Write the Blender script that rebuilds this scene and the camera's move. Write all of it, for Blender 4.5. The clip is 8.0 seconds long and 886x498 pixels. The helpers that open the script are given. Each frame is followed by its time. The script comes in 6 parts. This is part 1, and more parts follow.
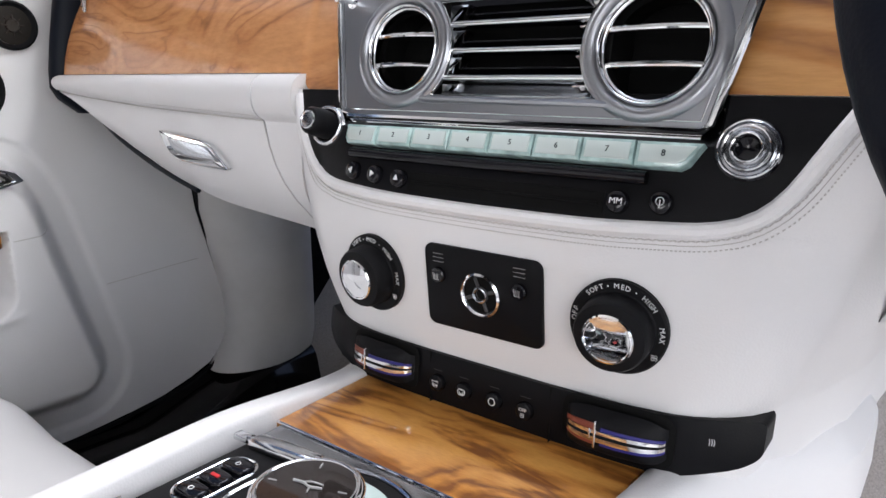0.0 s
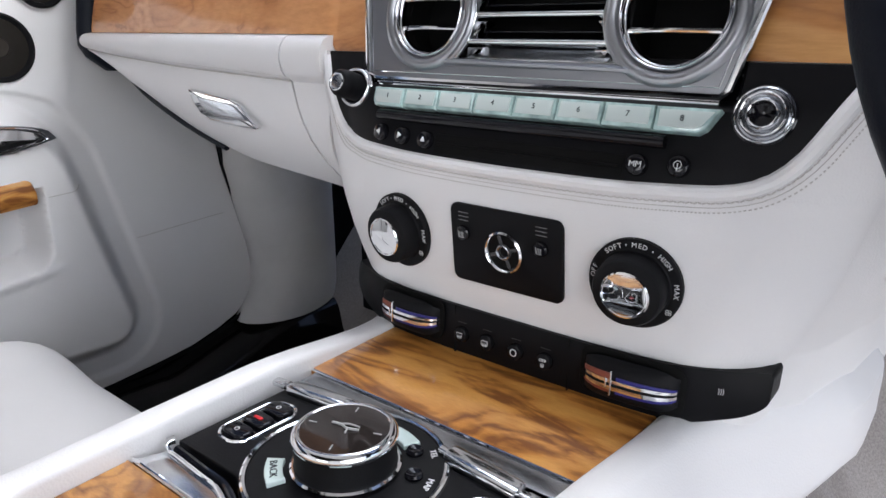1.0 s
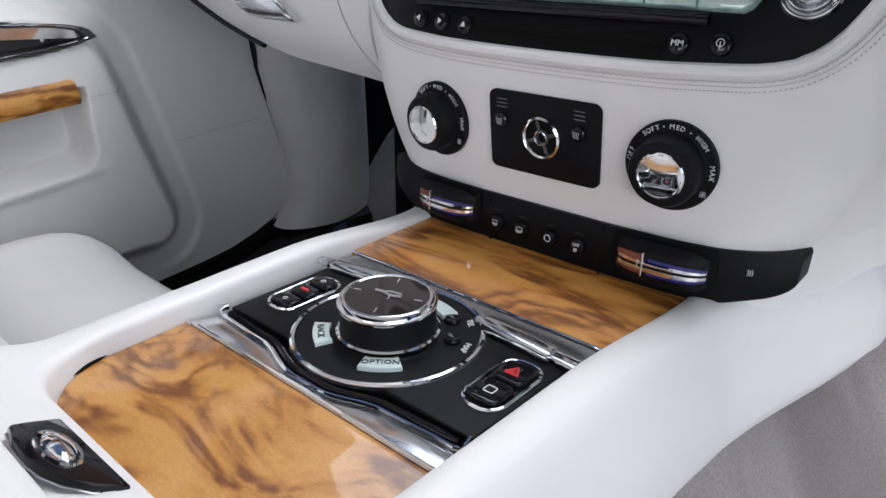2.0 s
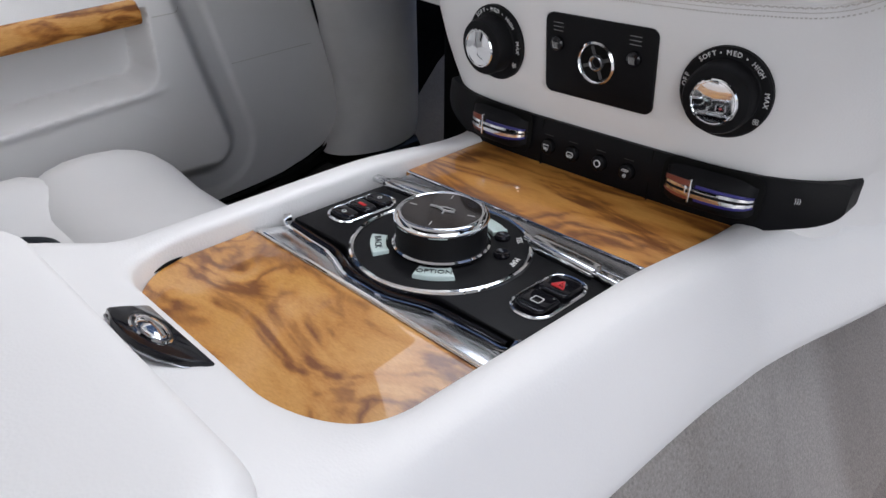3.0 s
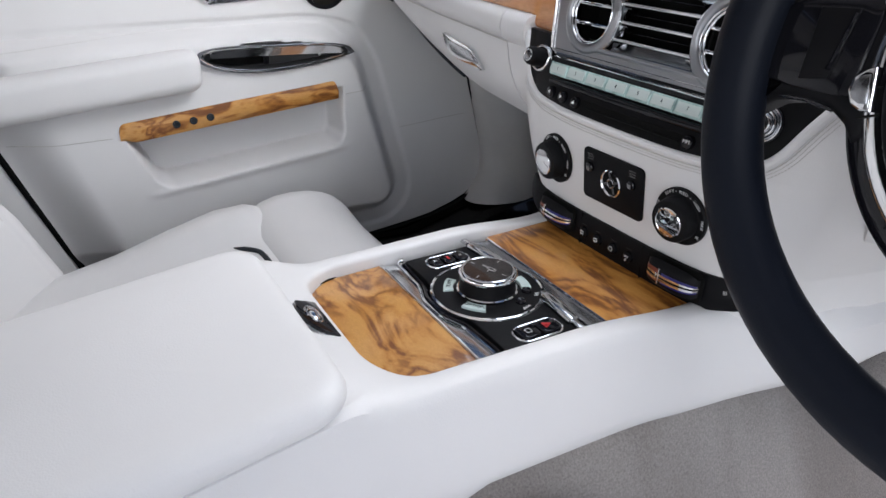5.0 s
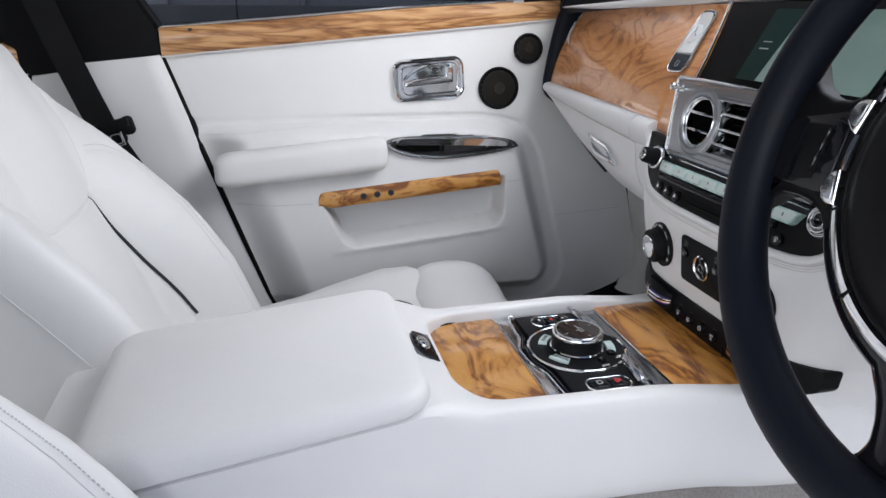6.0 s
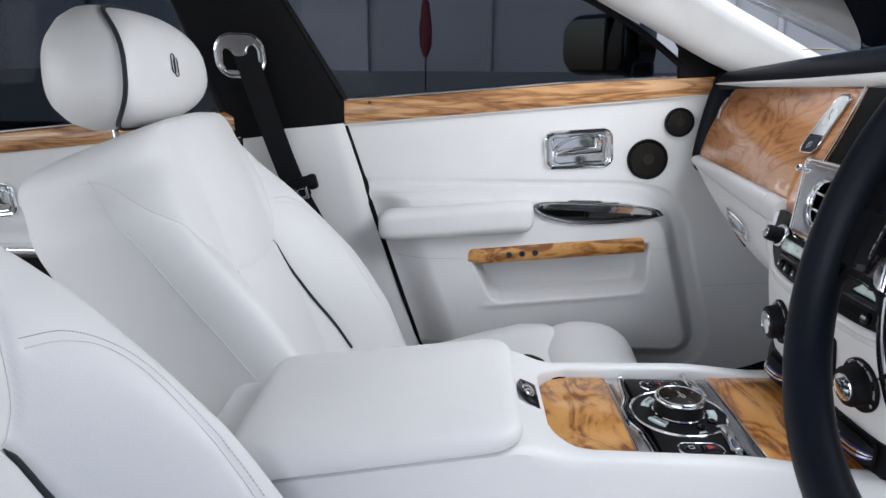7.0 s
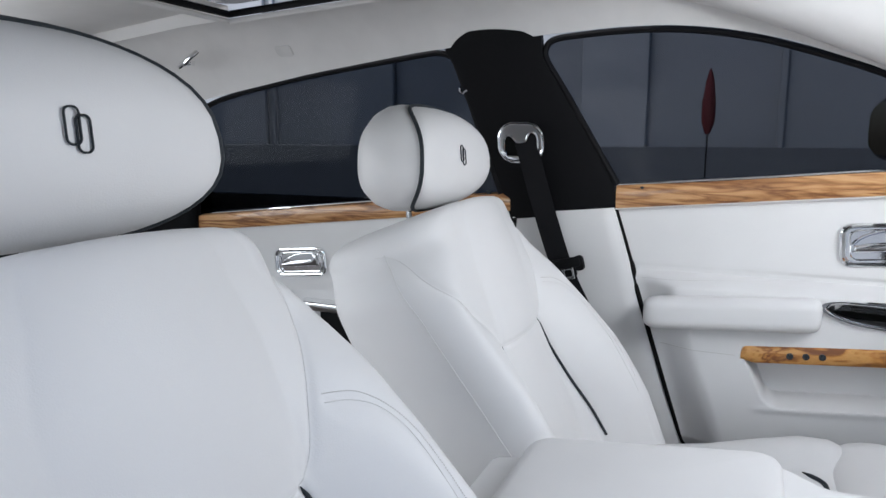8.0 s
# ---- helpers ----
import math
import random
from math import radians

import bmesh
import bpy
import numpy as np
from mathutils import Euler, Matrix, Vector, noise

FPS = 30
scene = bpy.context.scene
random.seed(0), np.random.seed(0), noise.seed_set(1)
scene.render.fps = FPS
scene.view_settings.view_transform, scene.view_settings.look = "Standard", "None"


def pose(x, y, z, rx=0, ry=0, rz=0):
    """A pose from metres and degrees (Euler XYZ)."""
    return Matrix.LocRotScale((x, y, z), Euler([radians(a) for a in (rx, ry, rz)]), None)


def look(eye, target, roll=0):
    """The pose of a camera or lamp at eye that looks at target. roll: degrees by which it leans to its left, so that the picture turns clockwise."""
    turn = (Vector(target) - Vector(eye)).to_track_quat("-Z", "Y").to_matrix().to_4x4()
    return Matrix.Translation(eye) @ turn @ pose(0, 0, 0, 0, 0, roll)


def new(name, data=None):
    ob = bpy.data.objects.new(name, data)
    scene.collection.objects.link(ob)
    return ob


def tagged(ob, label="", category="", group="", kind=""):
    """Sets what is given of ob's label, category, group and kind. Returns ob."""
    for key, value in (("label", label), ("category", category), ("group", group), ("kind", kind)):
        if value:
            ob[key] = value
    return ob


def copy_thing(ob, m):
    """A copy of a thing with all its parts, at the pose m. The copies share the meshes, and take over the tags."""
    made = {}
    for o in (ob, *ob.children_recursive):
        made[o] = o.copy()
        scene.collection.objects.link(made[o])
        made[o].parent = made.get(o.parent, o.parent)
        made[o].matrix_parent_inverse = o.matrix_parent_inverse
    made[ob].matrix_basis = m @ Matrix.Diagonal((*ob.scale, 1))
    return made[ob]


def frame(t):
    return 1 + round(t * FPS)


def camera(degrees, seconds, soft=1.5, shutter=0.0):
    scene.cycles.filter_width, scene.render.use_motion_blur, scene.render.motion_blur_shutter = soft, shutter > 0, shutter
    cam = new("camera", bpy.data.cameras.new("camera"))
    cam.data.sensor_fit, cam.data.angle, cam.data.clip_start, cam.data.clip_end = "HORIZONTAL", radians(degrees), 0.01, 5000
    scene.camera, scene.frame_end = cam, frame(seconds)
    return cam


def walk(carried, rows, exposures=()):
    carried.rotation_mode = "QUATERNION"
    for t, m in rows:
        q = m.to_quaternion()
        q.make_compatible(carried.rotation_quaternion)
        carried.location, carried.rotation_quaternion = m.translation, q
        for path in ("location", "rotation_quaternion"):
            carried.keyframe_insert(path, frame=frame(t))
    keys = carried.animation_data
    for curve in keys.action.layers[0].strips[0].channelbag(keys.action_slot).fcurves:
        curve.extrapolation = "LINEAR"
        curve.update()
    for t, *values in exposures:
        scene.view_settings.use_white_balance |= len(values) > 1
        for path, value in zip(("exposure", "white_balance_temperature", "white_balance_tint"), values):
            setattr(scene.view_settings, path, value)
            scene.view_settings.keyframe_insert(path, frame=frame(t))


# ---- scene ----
cam = camera(65.1, 8.0)
EXPOSURES = [(0.0, 1.08, 6500, 12), (1.5, 0.80, 6330, 11), (3.5, 0.52, 6420, 11), (6.0, 0.54, 6330, 10), (8.0, 0.50, 6200, 8)]
PATH = [
    (0, (0.223, -0.191, 0.657), (-0.952, 1.359, 0.192), 0.4),
    (0.5, (0.228, -0.201, 0.661), (-0.955, 1.327, 0.148), 0.3),
    (1, (0.23, -0.21, 0.666), (-0.958, 1.284, 0.069), 0.2),
    (1.5, (0.237, -0.218, 0.655), (-0.955, 1.232, -0.035), 0.1),
    (2, (0.239, -0.23, 0.647), (-0.962, 1.153, -0.157), 0.3),
    (2.2, (0.242, -0.236, 0.642), (-0.962, 1.115, -0.21), 0.3),
    (3.3, (0.258, -0.253, 0.652), (-0.987, 0.953, -0.346), 0.6),
    (3.5, (0.271, -0.257, 0.671), (-0.99, 0.923, -0.337), 0.4),
    (4, (0.329, -0.301, 0.713), (-0.996, 0.817, -0.285), 0.5),
    (4.2, (0.354, -0.321, 0.727), (-0.992, 0.771, -0.27), 0.7),
    (5.3, (0.508, -0.318, 0.793), (-1.137, 0.457, -0.038), 0.6),
    (5.5, (0.538, -0.312, 0.799), (-1.176, 0.363, 0.02), 0.5),
    (6, (0.622, -0.298, 0.8), (-1.215, 0.141, 0.141), 0.5),
    (6.5, (0.677, -0.268, 0.819), (-1.221, -0.024, 0.237), 0.4),
    (7, (0.717, -0.248, 0.827), (-1.218, -0.297, 0.323), 0.4),
    (7.5, (0.726, -0.24, 0.833), (-1.19, -0.619, 0.407), 0.3),
    (8, (0.739, -0.242, 0.853), (-1.072, -1.031, 0.544), 0.2),
]
walk(cam, [(t, look(eye, target, roll)) for t, eye, target, roll in PATH], EXPOSURES)

# ---------- world and light ----------
world = bpy.data.worlds.new("sky")
scene.world = world
world.use_nodes = True
wn = world.node_tree.nodes
sky = wn.new("ShaderNodeTexSky")
sky.sky_type, sky.sun_disc = "NISHITA", False
sky.sun_elevation, sky.sun_rotation, sky.air_density, sky.dust_density = radians(54), radians(133), 1.0, 3.0
wn["Background"].inputs["Strength"].default_value = 0.15
world.node_tree.links.new(sky.outputs[0], wn["Background"].inputs["Color"])
sun = new("sun", bpy.data.lights.new("sun", "SUN"))
sun.data.energy, sun.data.angle, sun.data.color = 0.5, radians(25), (1.0, 0.97, 0.93)
sun.matrix_world = look((3.4, -3.2, 6.5), (0, 0, 0))
# added area lamp well outside the open driver's door, standing in for sky light
door_light = new("outdoor_sky_lamp", bpy.data.lights.new("outdoor_sky_lamp", "AREA"))
door_light.data.shape, door_light.data.size, door_light.data.size_y = "RECTANGLE", 7.0, 3.4
door_light.data.energy, door_light.data.color = 150.0, (0.97, 0.98, 1.0)
door_light.matrix_world = look((3.85, -3.70, 1.88), (-0.1, -0.15, 0.6))
# daylight through the windscreen
screen_light = new("windscreen_daylight", bpy.data.lights.new("windscreen_daylight", "AREA"))
screen_light.data.shape, screen_light.data.size, screen_light.data.size_y = "RECTANGLE", 0.66, 0.45
screen_light.data.energy, screen_light.data.color = 7.4, (0.97, 0.98, 1.0)
screen_light.matrix_world = look((-0.14, 0.38, 1.07), (-0.46, -0.34, 0.35))
# added fill lamp before the closed rear wall, to brighten the dash
rear_light = new("rear_fill_lamp", bpy.data.lights.new("rear_fill_lamp", "AREA"))
rear_light.data.shape, rear_light.data.size, rear_light.data.size_y = "RECTANGLE", 0.80, 0.34
rear_light.data.energy, rear_light.data.color = 2.6, (0.97, 0.98, 1.0)
rear_light.matrix_world = look((0.10, -1.90, 0.93), (0.0, 0.2, 0.55))


# ---------- materials ----------
def base(name):
    m = bpy.data.materials.new(name)
    m.use_nodes = True
    nt = m.node_tree
    return m, nt, nt.nodes["Principled BSDF"], nt.nodes.new("ShaderNodeTexCoord")


def noise_node(nt, vec, scale, detail=3.0, rough=0.55, distortion=0.0):
    n = nt.nodes.new("ShaderNodeTexNoise")
    n.inputs["Scale"].default_value, n.inputs["Detail"].default_value = scale, detail
    n.inputs["Roughness"].default_value, n.inputs["Distortion"].default_value = rough, distortion
    nt.links.new(vec, n.inputs["Vector"])
    return n


def ramp_node(nt, fac, stops):
    r = nt.nodes.new("ShaderNodeValToRGB")
    r.color_ramp.elements[0].position, r.color_ramp.elements[0].color = stops[0][0], (*stops[0][1], 1)
    r.color_ramp.elements[1].position, r.color_ramp.elements[1].color = stops[-1][0], (*stops[-1][1], 1)
    for p, c in stops[1:-1]:
        e = r.color_ramp.elements.new(p)
        e.color = (*c, 1)
    nt.links.new(fac, r.inputs["Fac"])
    return r


def bump_node(nt, bsdf, height, strength, distance):
    b = nt.nodes.new("ShaderNodeBump")
    b.inputs["Strength"].default_value, b.inputs["Distance"].default_value = strength, distance
    nt.links.new(height, b.inputs["Height"])
    nt.links.new(b.outputs["Normal"], bsdf.inputs["Normal"])
    return b


def plain(name, color, rough, metal=0.0, coat=0.0, vary=0.06, scale=14.0, grain=0.0, grain_scale=900.0, rough_vary=0.06):
    m, nt, p, tc = base(name)
    big = noise_node(nt, tc.outputs["Object"], scale)
    lo = tuple(max(0.0, c * (1 - vary)) for c in color)
    hi = tuple(min(1.0, c * (1 + vary)) for c in color)
    r = ramp_node(nt, big.outputs["Fac"], [(0.3, lo), (0.7, hi)])
    nt.links.new(r.outputs["Color"], p.inputs["Base Color"])
    p.inputs["Specular IOR Level"].default_value = 0.12 if max(color) < 0.05 else 0.5
    p.inputs["Metallic"].default_value, p.inputs["Coat Weight"].default_value = metal, coat
    p.inputs["Coat Roughness"].default_value = 0.04
    fine = noise_node(nt, tc.outputs["Object"], scale * 9, 4.0)
    mr = nt.nodes.new("ShaderNodeMapRange")
    mr.inputs["To Min"].default_value, mr.inputs["To Max"].default_value = max(0.0, rough - rough_vary), rough + rough_vary
    nt.links.new(fine.outputs["Fac"], mr.inputs["Value"])
    nt.links.new(mr.outputs["Result"], p.inputs["Roughness"])
    if grain:
        g = noise_node(nt, tc.outputs["Object"], grain_scale, 2.0)
        bump_node(nt, p, g.outputs["Fac"], grain, 0.0006)
    return m


def leather(name, color, rough=0.42, grain=0.25, vary=0.03):
    """Dyed hide: pebble grain from small cells, soft wrinkles, slight colour drift."""
    m, nt, p, tc = base(name)
    v = nt.nodes.new("ShaderNodeTexVoronoi")
    v.inputs["Scale"].default_value = 700.0
    nt.links.new(tc.outputs["Object"], v.inputs["Vector"])
    soft = noise_node(nt, tc.outputs["Object"], 22.0, 4.0)
    add = nt.nodes.new("ShaderNodeMath")
    add.operation = "MULTIPLY_ADD"
    add.inputs[1].default_value = 3.0
    nt.links.new(soft.outputs["Fac"], add.inputs[0])
    nt.links.new(v.outputs["Distance"], add.inputs[2])
    bump_node(nt, p, add.outputs[0], grain, 0.0008)
    drift = noise_node(nt, tc.outputs["Object"], 5.0, 3.0)
    r = ramp_node(nt, drift.outputs["Fac"], [(0.3, tuple(c * (1 - vary) for c in color)), (0.7, tuple(min(1, c * (1 + vary)) for c in color))])
    nt.links.new(r.outputs["Color"], p.inputs["Base Color"])
    p.inputs["Roughness"].default_value = rough
    p.inputs["Specular IOR Level"].default_value = 0.4 if max(color) > 0.1 else 0.28
    return m


def veneer(name, stretch, turn=(0, 0, 0), light=(0.60, 0.30, 0.095), mid=(0.47, 0.20, 0.05), dark=(0.20, 0.068, 0.014), swirl=1.6, bands=5.0, edge=0.60, crisp=0.0):
    """Lacquered olive wood: wandering dark figure over a honey ground. stretch: how the figure is drawn out along x, y, z."""
    m, nt, p, tc = base(name)
    mp = nt.nodes.new("ShaderNodeMapping")
    mp.inputs["Scale"].default_value, mp.inputs["Rotation"].default_value = stretch, tuple(radians(a) for a in turn)
    nt.links.new(tc.outputs["Object"], mp.inputs["Vector"])
    warp = noise_node(nt, mp.outputs["Vector"], 2.6, 3.0, 0.5, swirl)
    wave = nt.nodes.new("ShaderNodeMath")
    wave.operation = "MULTIPLY"
    wave.inputs[1].default_value = bands
    nt.links.new(warp.outputs["Fac"], wave.inputs[0])
    fold = nt.nodes.new("ShaderNodeMath")
    fold.operation = "PINGPONG"
    fold.inputs[1].default_value = 0.5
    nt.links.new(wave.outputs[0], fold.inputs[0])
    dbl = nt.nodes.new("ShaderNodeMath")
    dbl.operation = "MULTIPLY"
    dbl.inputs[1].default_value = 2.0
    nt.links.new(fold.outputs[0], dbl.inputs[0])
    blot = noise_node(nt, mp.outputs["Vector"], 4.5, 5.0, 0.6, 0.8)
    mixv = nt.nodes.new("ShaderNodeMath")
    mixv.operation = "MULTIPLY"
    nt.links.new(dbl.outputs[0], mixv.inputs[0])
    nt.links.new(blot.outputs["Fac"], mixv.inputs[1])
    r = ramp_node(nt, mixv.outputs[0], [(0.12, light), (edge * (0.45 + 0.13 * crisp), mid), (edge * (0.62 + 0.04 * crisp), tuple(0.6 * a + 0.4 * b for a, b in zip(mid, dark))), (edge * (1 - 0.12 * crisp), dark)])
    fib = nt.nodes.new("ShaderNodeMapping")
    fib.inputs["Scale"].default_value = tuple(3.0 * s ** 1.6 for s in stretch)
    fib.inputs["Rotation"].default_value = tuple(radians(a) for a in turn)
    nt.links.new(tc.outputs["Object"], fib.inputs["Vector"])
    fine = noise_node(nt, fib.outputs["Vector"], 9.0, 5.0, 0.65)
    fr = ramp_node(nt, fine.outputs["Fac"], [(0.28, (0.82, 0.76, 0.70)), (0.62, (1.0, 1.0, 1.0))])
    mul = nt.nodes.new("ShaderNodeMix")
    mul.data_type, mul.blend_type = "RGBA", "MULTIPLY"
    mul.inputs[0].default_value = 1.0
    nt.links.new(r.outputs["Color"], mul.inputs[6])
    nt.links.new(fr.outputs["Color"], mul.inputs[7])
    nt.links.new(mul.outputs[2], p.inputs["Base Color"])
    p.inputs["Roughness"].default_value, p.inputs["Specular IOR Level"].default_value = 0.42, 0.30
    p.inputs["Coat Weight"].default_value, p.inputs["Coat Roughness"].default_value = 0.68, 0.025
    return m


def tinted(name, tint, ior=1.45):
    """Thin tinted glass: what lies behind shows dimmed, with a mirror gloss by the angle."""
    m, nt, p, tc = base(name)
    tr = nt.nodes.new("ShaderNodeBsdfTransparent")
    tr.inputs["Color"].default_value = (*tint, 1)
    gl = nt.nodes.new("ShaderNodeBsdfGlossy")
    gl.inputs["Roughness"].default_value = 0.02
    fz = nt.nodes.new("ShaderNodeFresnel")
    fz.inputs["IOR"].default_value = ior
    mx = nt.nodes.new("ShaderNodeMixShader")
    nt.links.new(fz.outputs[0], mx.inputs[0])
    nt.links.new(tr.outputs[0], mx.inputs[1])
    nt.links.new(gl.outputs[0], mx.inputs[2])
    nt.links.new(mx.outputs[0], nt.nodes["Material Output"].inputs["Surface"])
    return m


def glow(name, color, strength):
    m, nt, p, tc = base(name)
    p.inputs["Base Color"].default_value, p.inputs["Roughness"].default_value = (0.02, 0.02, 0.02, 1), 0.12
    n = noise_node(nt, tc.outputs["Object"], 9.0, 2.0)
    r = ramp_node(nt, n.outputs["Fac"], [(0.3, tuple(c * 0.8 for c in color)), (0.75, tuple(c * 1.15 for c in color))])
    nt.links.new(r.outputs["Color"], p.inputs["Emission Color"])
    p.inputs["Emission Strength"].default_value = strength
    return m


def nap(name, dark, pale):
    """Deep pile brushed one way and the other in broad lanes, with tufts."""
    m, nt, p, tc = base(name)
    mp = nt.nodes.new("ShaderNodeMapping")
    mp.inputs["Scale"].default_value, mp.inputs["Rotation"].default_value = (1.6, 6.0, 1.6), (0, 0, radians(14))
    nt.links.new(tc.outputs["Object"], mp.inputs["Vector"])
    lanes = nt.nodes.new("ShaderNodeTexVoronoi")
    lanes.feature, lanes.distance = "SMOOTH_F1", "CHEBYCHEV"
    lanes.inputs["Smoothness"].default_value = 0.55
    lanes.inputs["Scale"].default_value, lanes.inputs["Randomness"].default_value = 1.5, 0.9
    nt.links.new(mp.outputs["Vector"], lanes.inputs["Vector"])
    split = nt.nodes.new("ShaderNodeSeparateColor")
    nt.links.new(lanes.outputs["Color"], split.inputs[0])
    mid = tuple((a + b) / 2 for a, b in zip(dark, pale))
    r = ramp_node(nt, split.outputs[0], [(0.2, dark), (0.5, mid), (0.8, pale)])
    tuft = noise_node(nt, tc.outputs["Object"], 420.0, 3.0, 0.7)
    tr = ramp_node(nt, tuft.outputs["Fac"], [(0.25, (0.62, 0.62, 0.62)), (0.75, (1.15, 1.15, 1.15))])
    mul = nt.nodes.new("ShaderNodeMix")
    mul.data_type, mul.blend_type = "RGBA", "MULTIPLY"
    mul.inputs[0].default_value = 1.0
    nt.links.new(r.outputs["Color"], mul.inputs[6])
    nt.links.new(tr.outputs["Color"], mul.inputs[7])
    nt.links.new(mul.outputs[2], p.inputs["Base Color"])
    p.inputs["Roughness"].default_value, p.inputs["Specular IOR Level"].default_value = 0.95, 0.1
    bump_node(nt, p, tuft.outputs["Fac"], 0.9, 0.001)
    return m


WHITE = leather("white_leather", (0.70, 0.692, 0.69), 0.48, 0.12)
STITCH = plain("thread", (0.52, 0.50, 0.48), 0.8, vary=0.1)
SEAM = plain("seam_shadow_thread", (0.64, 0.63, 0.62), 0.8, vary=0.05)
NAVY = leather("navy_leather", (0.0055, 0.0072, 0.0120), 0.42, 0.08, 0.1)
BLACK = plain("satin_black", (0.0045, 0.0045, 0.0055), 0.45, grain=0.15, vary=0.15)
BLACK_SOFT = plain("soft_black_rubber", (0.0050, 0.0050, 0.0060), 0.55, grain=0.2, vary=0.15)
GLOSS = plain("gloss_black", (0.006, 0.006, 0.008), 0.06, coat=0.6, rough_vary=0.02)
VOID = plain("vent_dark", (0.003, 0.003, 0.003), 0.7)
CLOTH_BLACK = plain("black_pillar_fabric", (0.0035, 0.0035, 0.0045), 0.75, grain=0.3)
CHROME = plain("chrome", (0.82, 0.83, 0.84), 0.06, metal=1.0, vary=0.02, rough_vary=0.03)
SATIN = plain("satin_metal", (0.37, 0.38, 0.40), 0.34, metal=1.0, vary=0.03, grain=0.05)
STEEL = plain("polished_steel", (0.66, 0.67, 0.68), 0.15, metal=1.0, vary=0.03, rough_vary=0.03)
GREYMETAL = plain("brushed_metal", (0.36, 0.37, 0.39), 0.22, metal=1.0, vary=0.04)
KEYGLASS = plain("glass_key", (0.36, 0.50, 0.48), 0.05, coat=1.0, vary=0.35, scale=90.0)
PALEKEY = plain("pale_glass_key", (0.50, 0.60, 0.58), 0.10, coat=1.0, vary=0.12, scale=60.0)
KEYTOP = plain("key_face", (0.50, 0.57, 0.55), 0.14, coat=0.6, vary=0.04)
INK = plain("dark_print", (0.03, 0.035, 0.04), 0.5)
PRINT = plain("white_print", (0.70, 0.70, 0.70), 0.5)
GREYPRINT = plain("grey_print", (0.30, 0.30, 0.30), 0.5)
DIMPRINT = plain("dim_print", (0.045, 0.045, 0.045), 0.5)
BUTTON = plain("button_black", (0.006, 0.006, 0.007), 0.22, rough_vary=0.03)
RED = plain("red_print", (0.50, 0.015, 0.02), 0.35)
BLUE = plain("blue_line", (0.020, 0.018, 0.16), 0.35)
AMBER = plain("red_line", (0.20, 0.045, 0.025), 0.35)
CARPET = nap("grey_carpet", (0.27, 0.245, 0.230), (0.37, 0.345, 0.328))
SEATBELT = plain("belt_webbing", (0.009, 0.009, 0.0105), 0.7, grain=0.5, grain_scale=500.0)
HEADLINER = plain("headliner_cloth", (0.62, 0.605, 0.592), 0.9, vary=0.03, grain=0.2, grain_scale=500.0)
SPEAKER = plain("speaker_mesh", (0.020, 0.018, 0.016), 0.5, metal=0.4, grain=0.8, grain_scale=700.0)
CONE = plain("speaker_cone", (0.028, 0.024, 0.020), 0.5)
GREYPLASTIC = plain("grey_socket", (0.050, 0.050, 0.052), 0.45)
WOOD_CONSOLE = veneer("veneer_console", (4.6, 9.0, 1.0), (0, 0, -24), light=(0.57, 0.295, 0.080), mid=(0.48, 0.220, 0.050), dark=(0.20, 0.072, 0.017), swirl=1.3, bands=2.7, edge=0.55, crisp=0.75)
WOOD_FRONT = veneer("veneer_front", (3.4, 13.0, 1.0), (0, 0, -8), light=(0.70, 0.345, 0.084), mid=(0.55, 0.232, 0.046), dark=(0.225, 0.078, 0.016), swirl=0.9, bands=3.0, edge=0.60, crisp=0.9)
WOOD_DASH = veneer("veneer_dash", (1.7, 2.2, 3.9), (0, 8, 0), light=(0.60, 0.285, 0.115), mid=(0.51, 0.215, 0.076), dark=(0.22, 0.075, 0.022), swirl=2.4, bands=5.6, edge=0.74, crisp=0.5)
WOOD_RIGHT = veneer("veneer_right", (1.4, 2.0, 5.0), (0, -8, 0), swirl=1.0)
WOOD_DOOR = veneer("veneer_door", (3.0, 1.25, 15.0), (4, 0, 0), light=(0.58, 0.335, 0.155), mid=(0.45, 0.225, 0.088), dark=(0.19, 0.078, 0.028), swirl=1.5, bands=3.2, edge=0.60, crisp=0.4)
WOOD_STRIP = veneer("veneer_strip", (3.0, 3.4, 12.0), (5, 0, 0), light=(0.60, 0.310, 0.090), mid=(0.49, 0.215, 0.050), dark=(0.20, 0.070, 0.016), swirl=1.6, bands=2.8, edge=0.54, crisp=0.5)
TINT = tinted("tinted_window", (0.37, 0.385, 0.41), 1.12)
TINT_REAR = tinted("tinted_rear_window", (0.23, 0.25, 0.28), 1.12)
CLEAR = tinted("clear_window", (0.58, 0.60, 0.63))
SUNGLASS = plain("dark_roof_glass", (0.006, 0.006, 0.007), 0.05, coat=0.5, rough_vary=0.02)
SCREEN = glow("display", (0.15, 0.24, 0.215), 0.42)
SCREENTEXT = plain("display_text", (0.03, 0.05, 0.05), 0.4)
FACE = plain("clock_face", (0.62, 0.62, 0.60), 0.2, coat=1.0)


for mat, spec in ((BLACK, 0.12), (BLACK_SOFT, 0.14), (GLOSS, 0.25), (NAVY, 0.11), (CLOTH_BLACK, 0.15)):
    mat.node_tree.nodes["Principled BSDF"].inputs["Specular IOR Level"].default_value = spec
GLOSS.node_tree.nodes["Principled BSDF"].inputs["Coat Weight"].default_value = 0.12


# ---------- mesh helpers ----------
def frame_at(o, right, up):
    r, u = Vector(right).normalized(), Vector(up).normalized()
    w = r.cross(u).normalized()
    u = w.cross(r)
    m = Matrix.Identity(4)
    for i in range(3):
        m[i][0], m[i][1], m[i][2], m[i][3] = r[i], u[i], w[i], o[i]
    return m


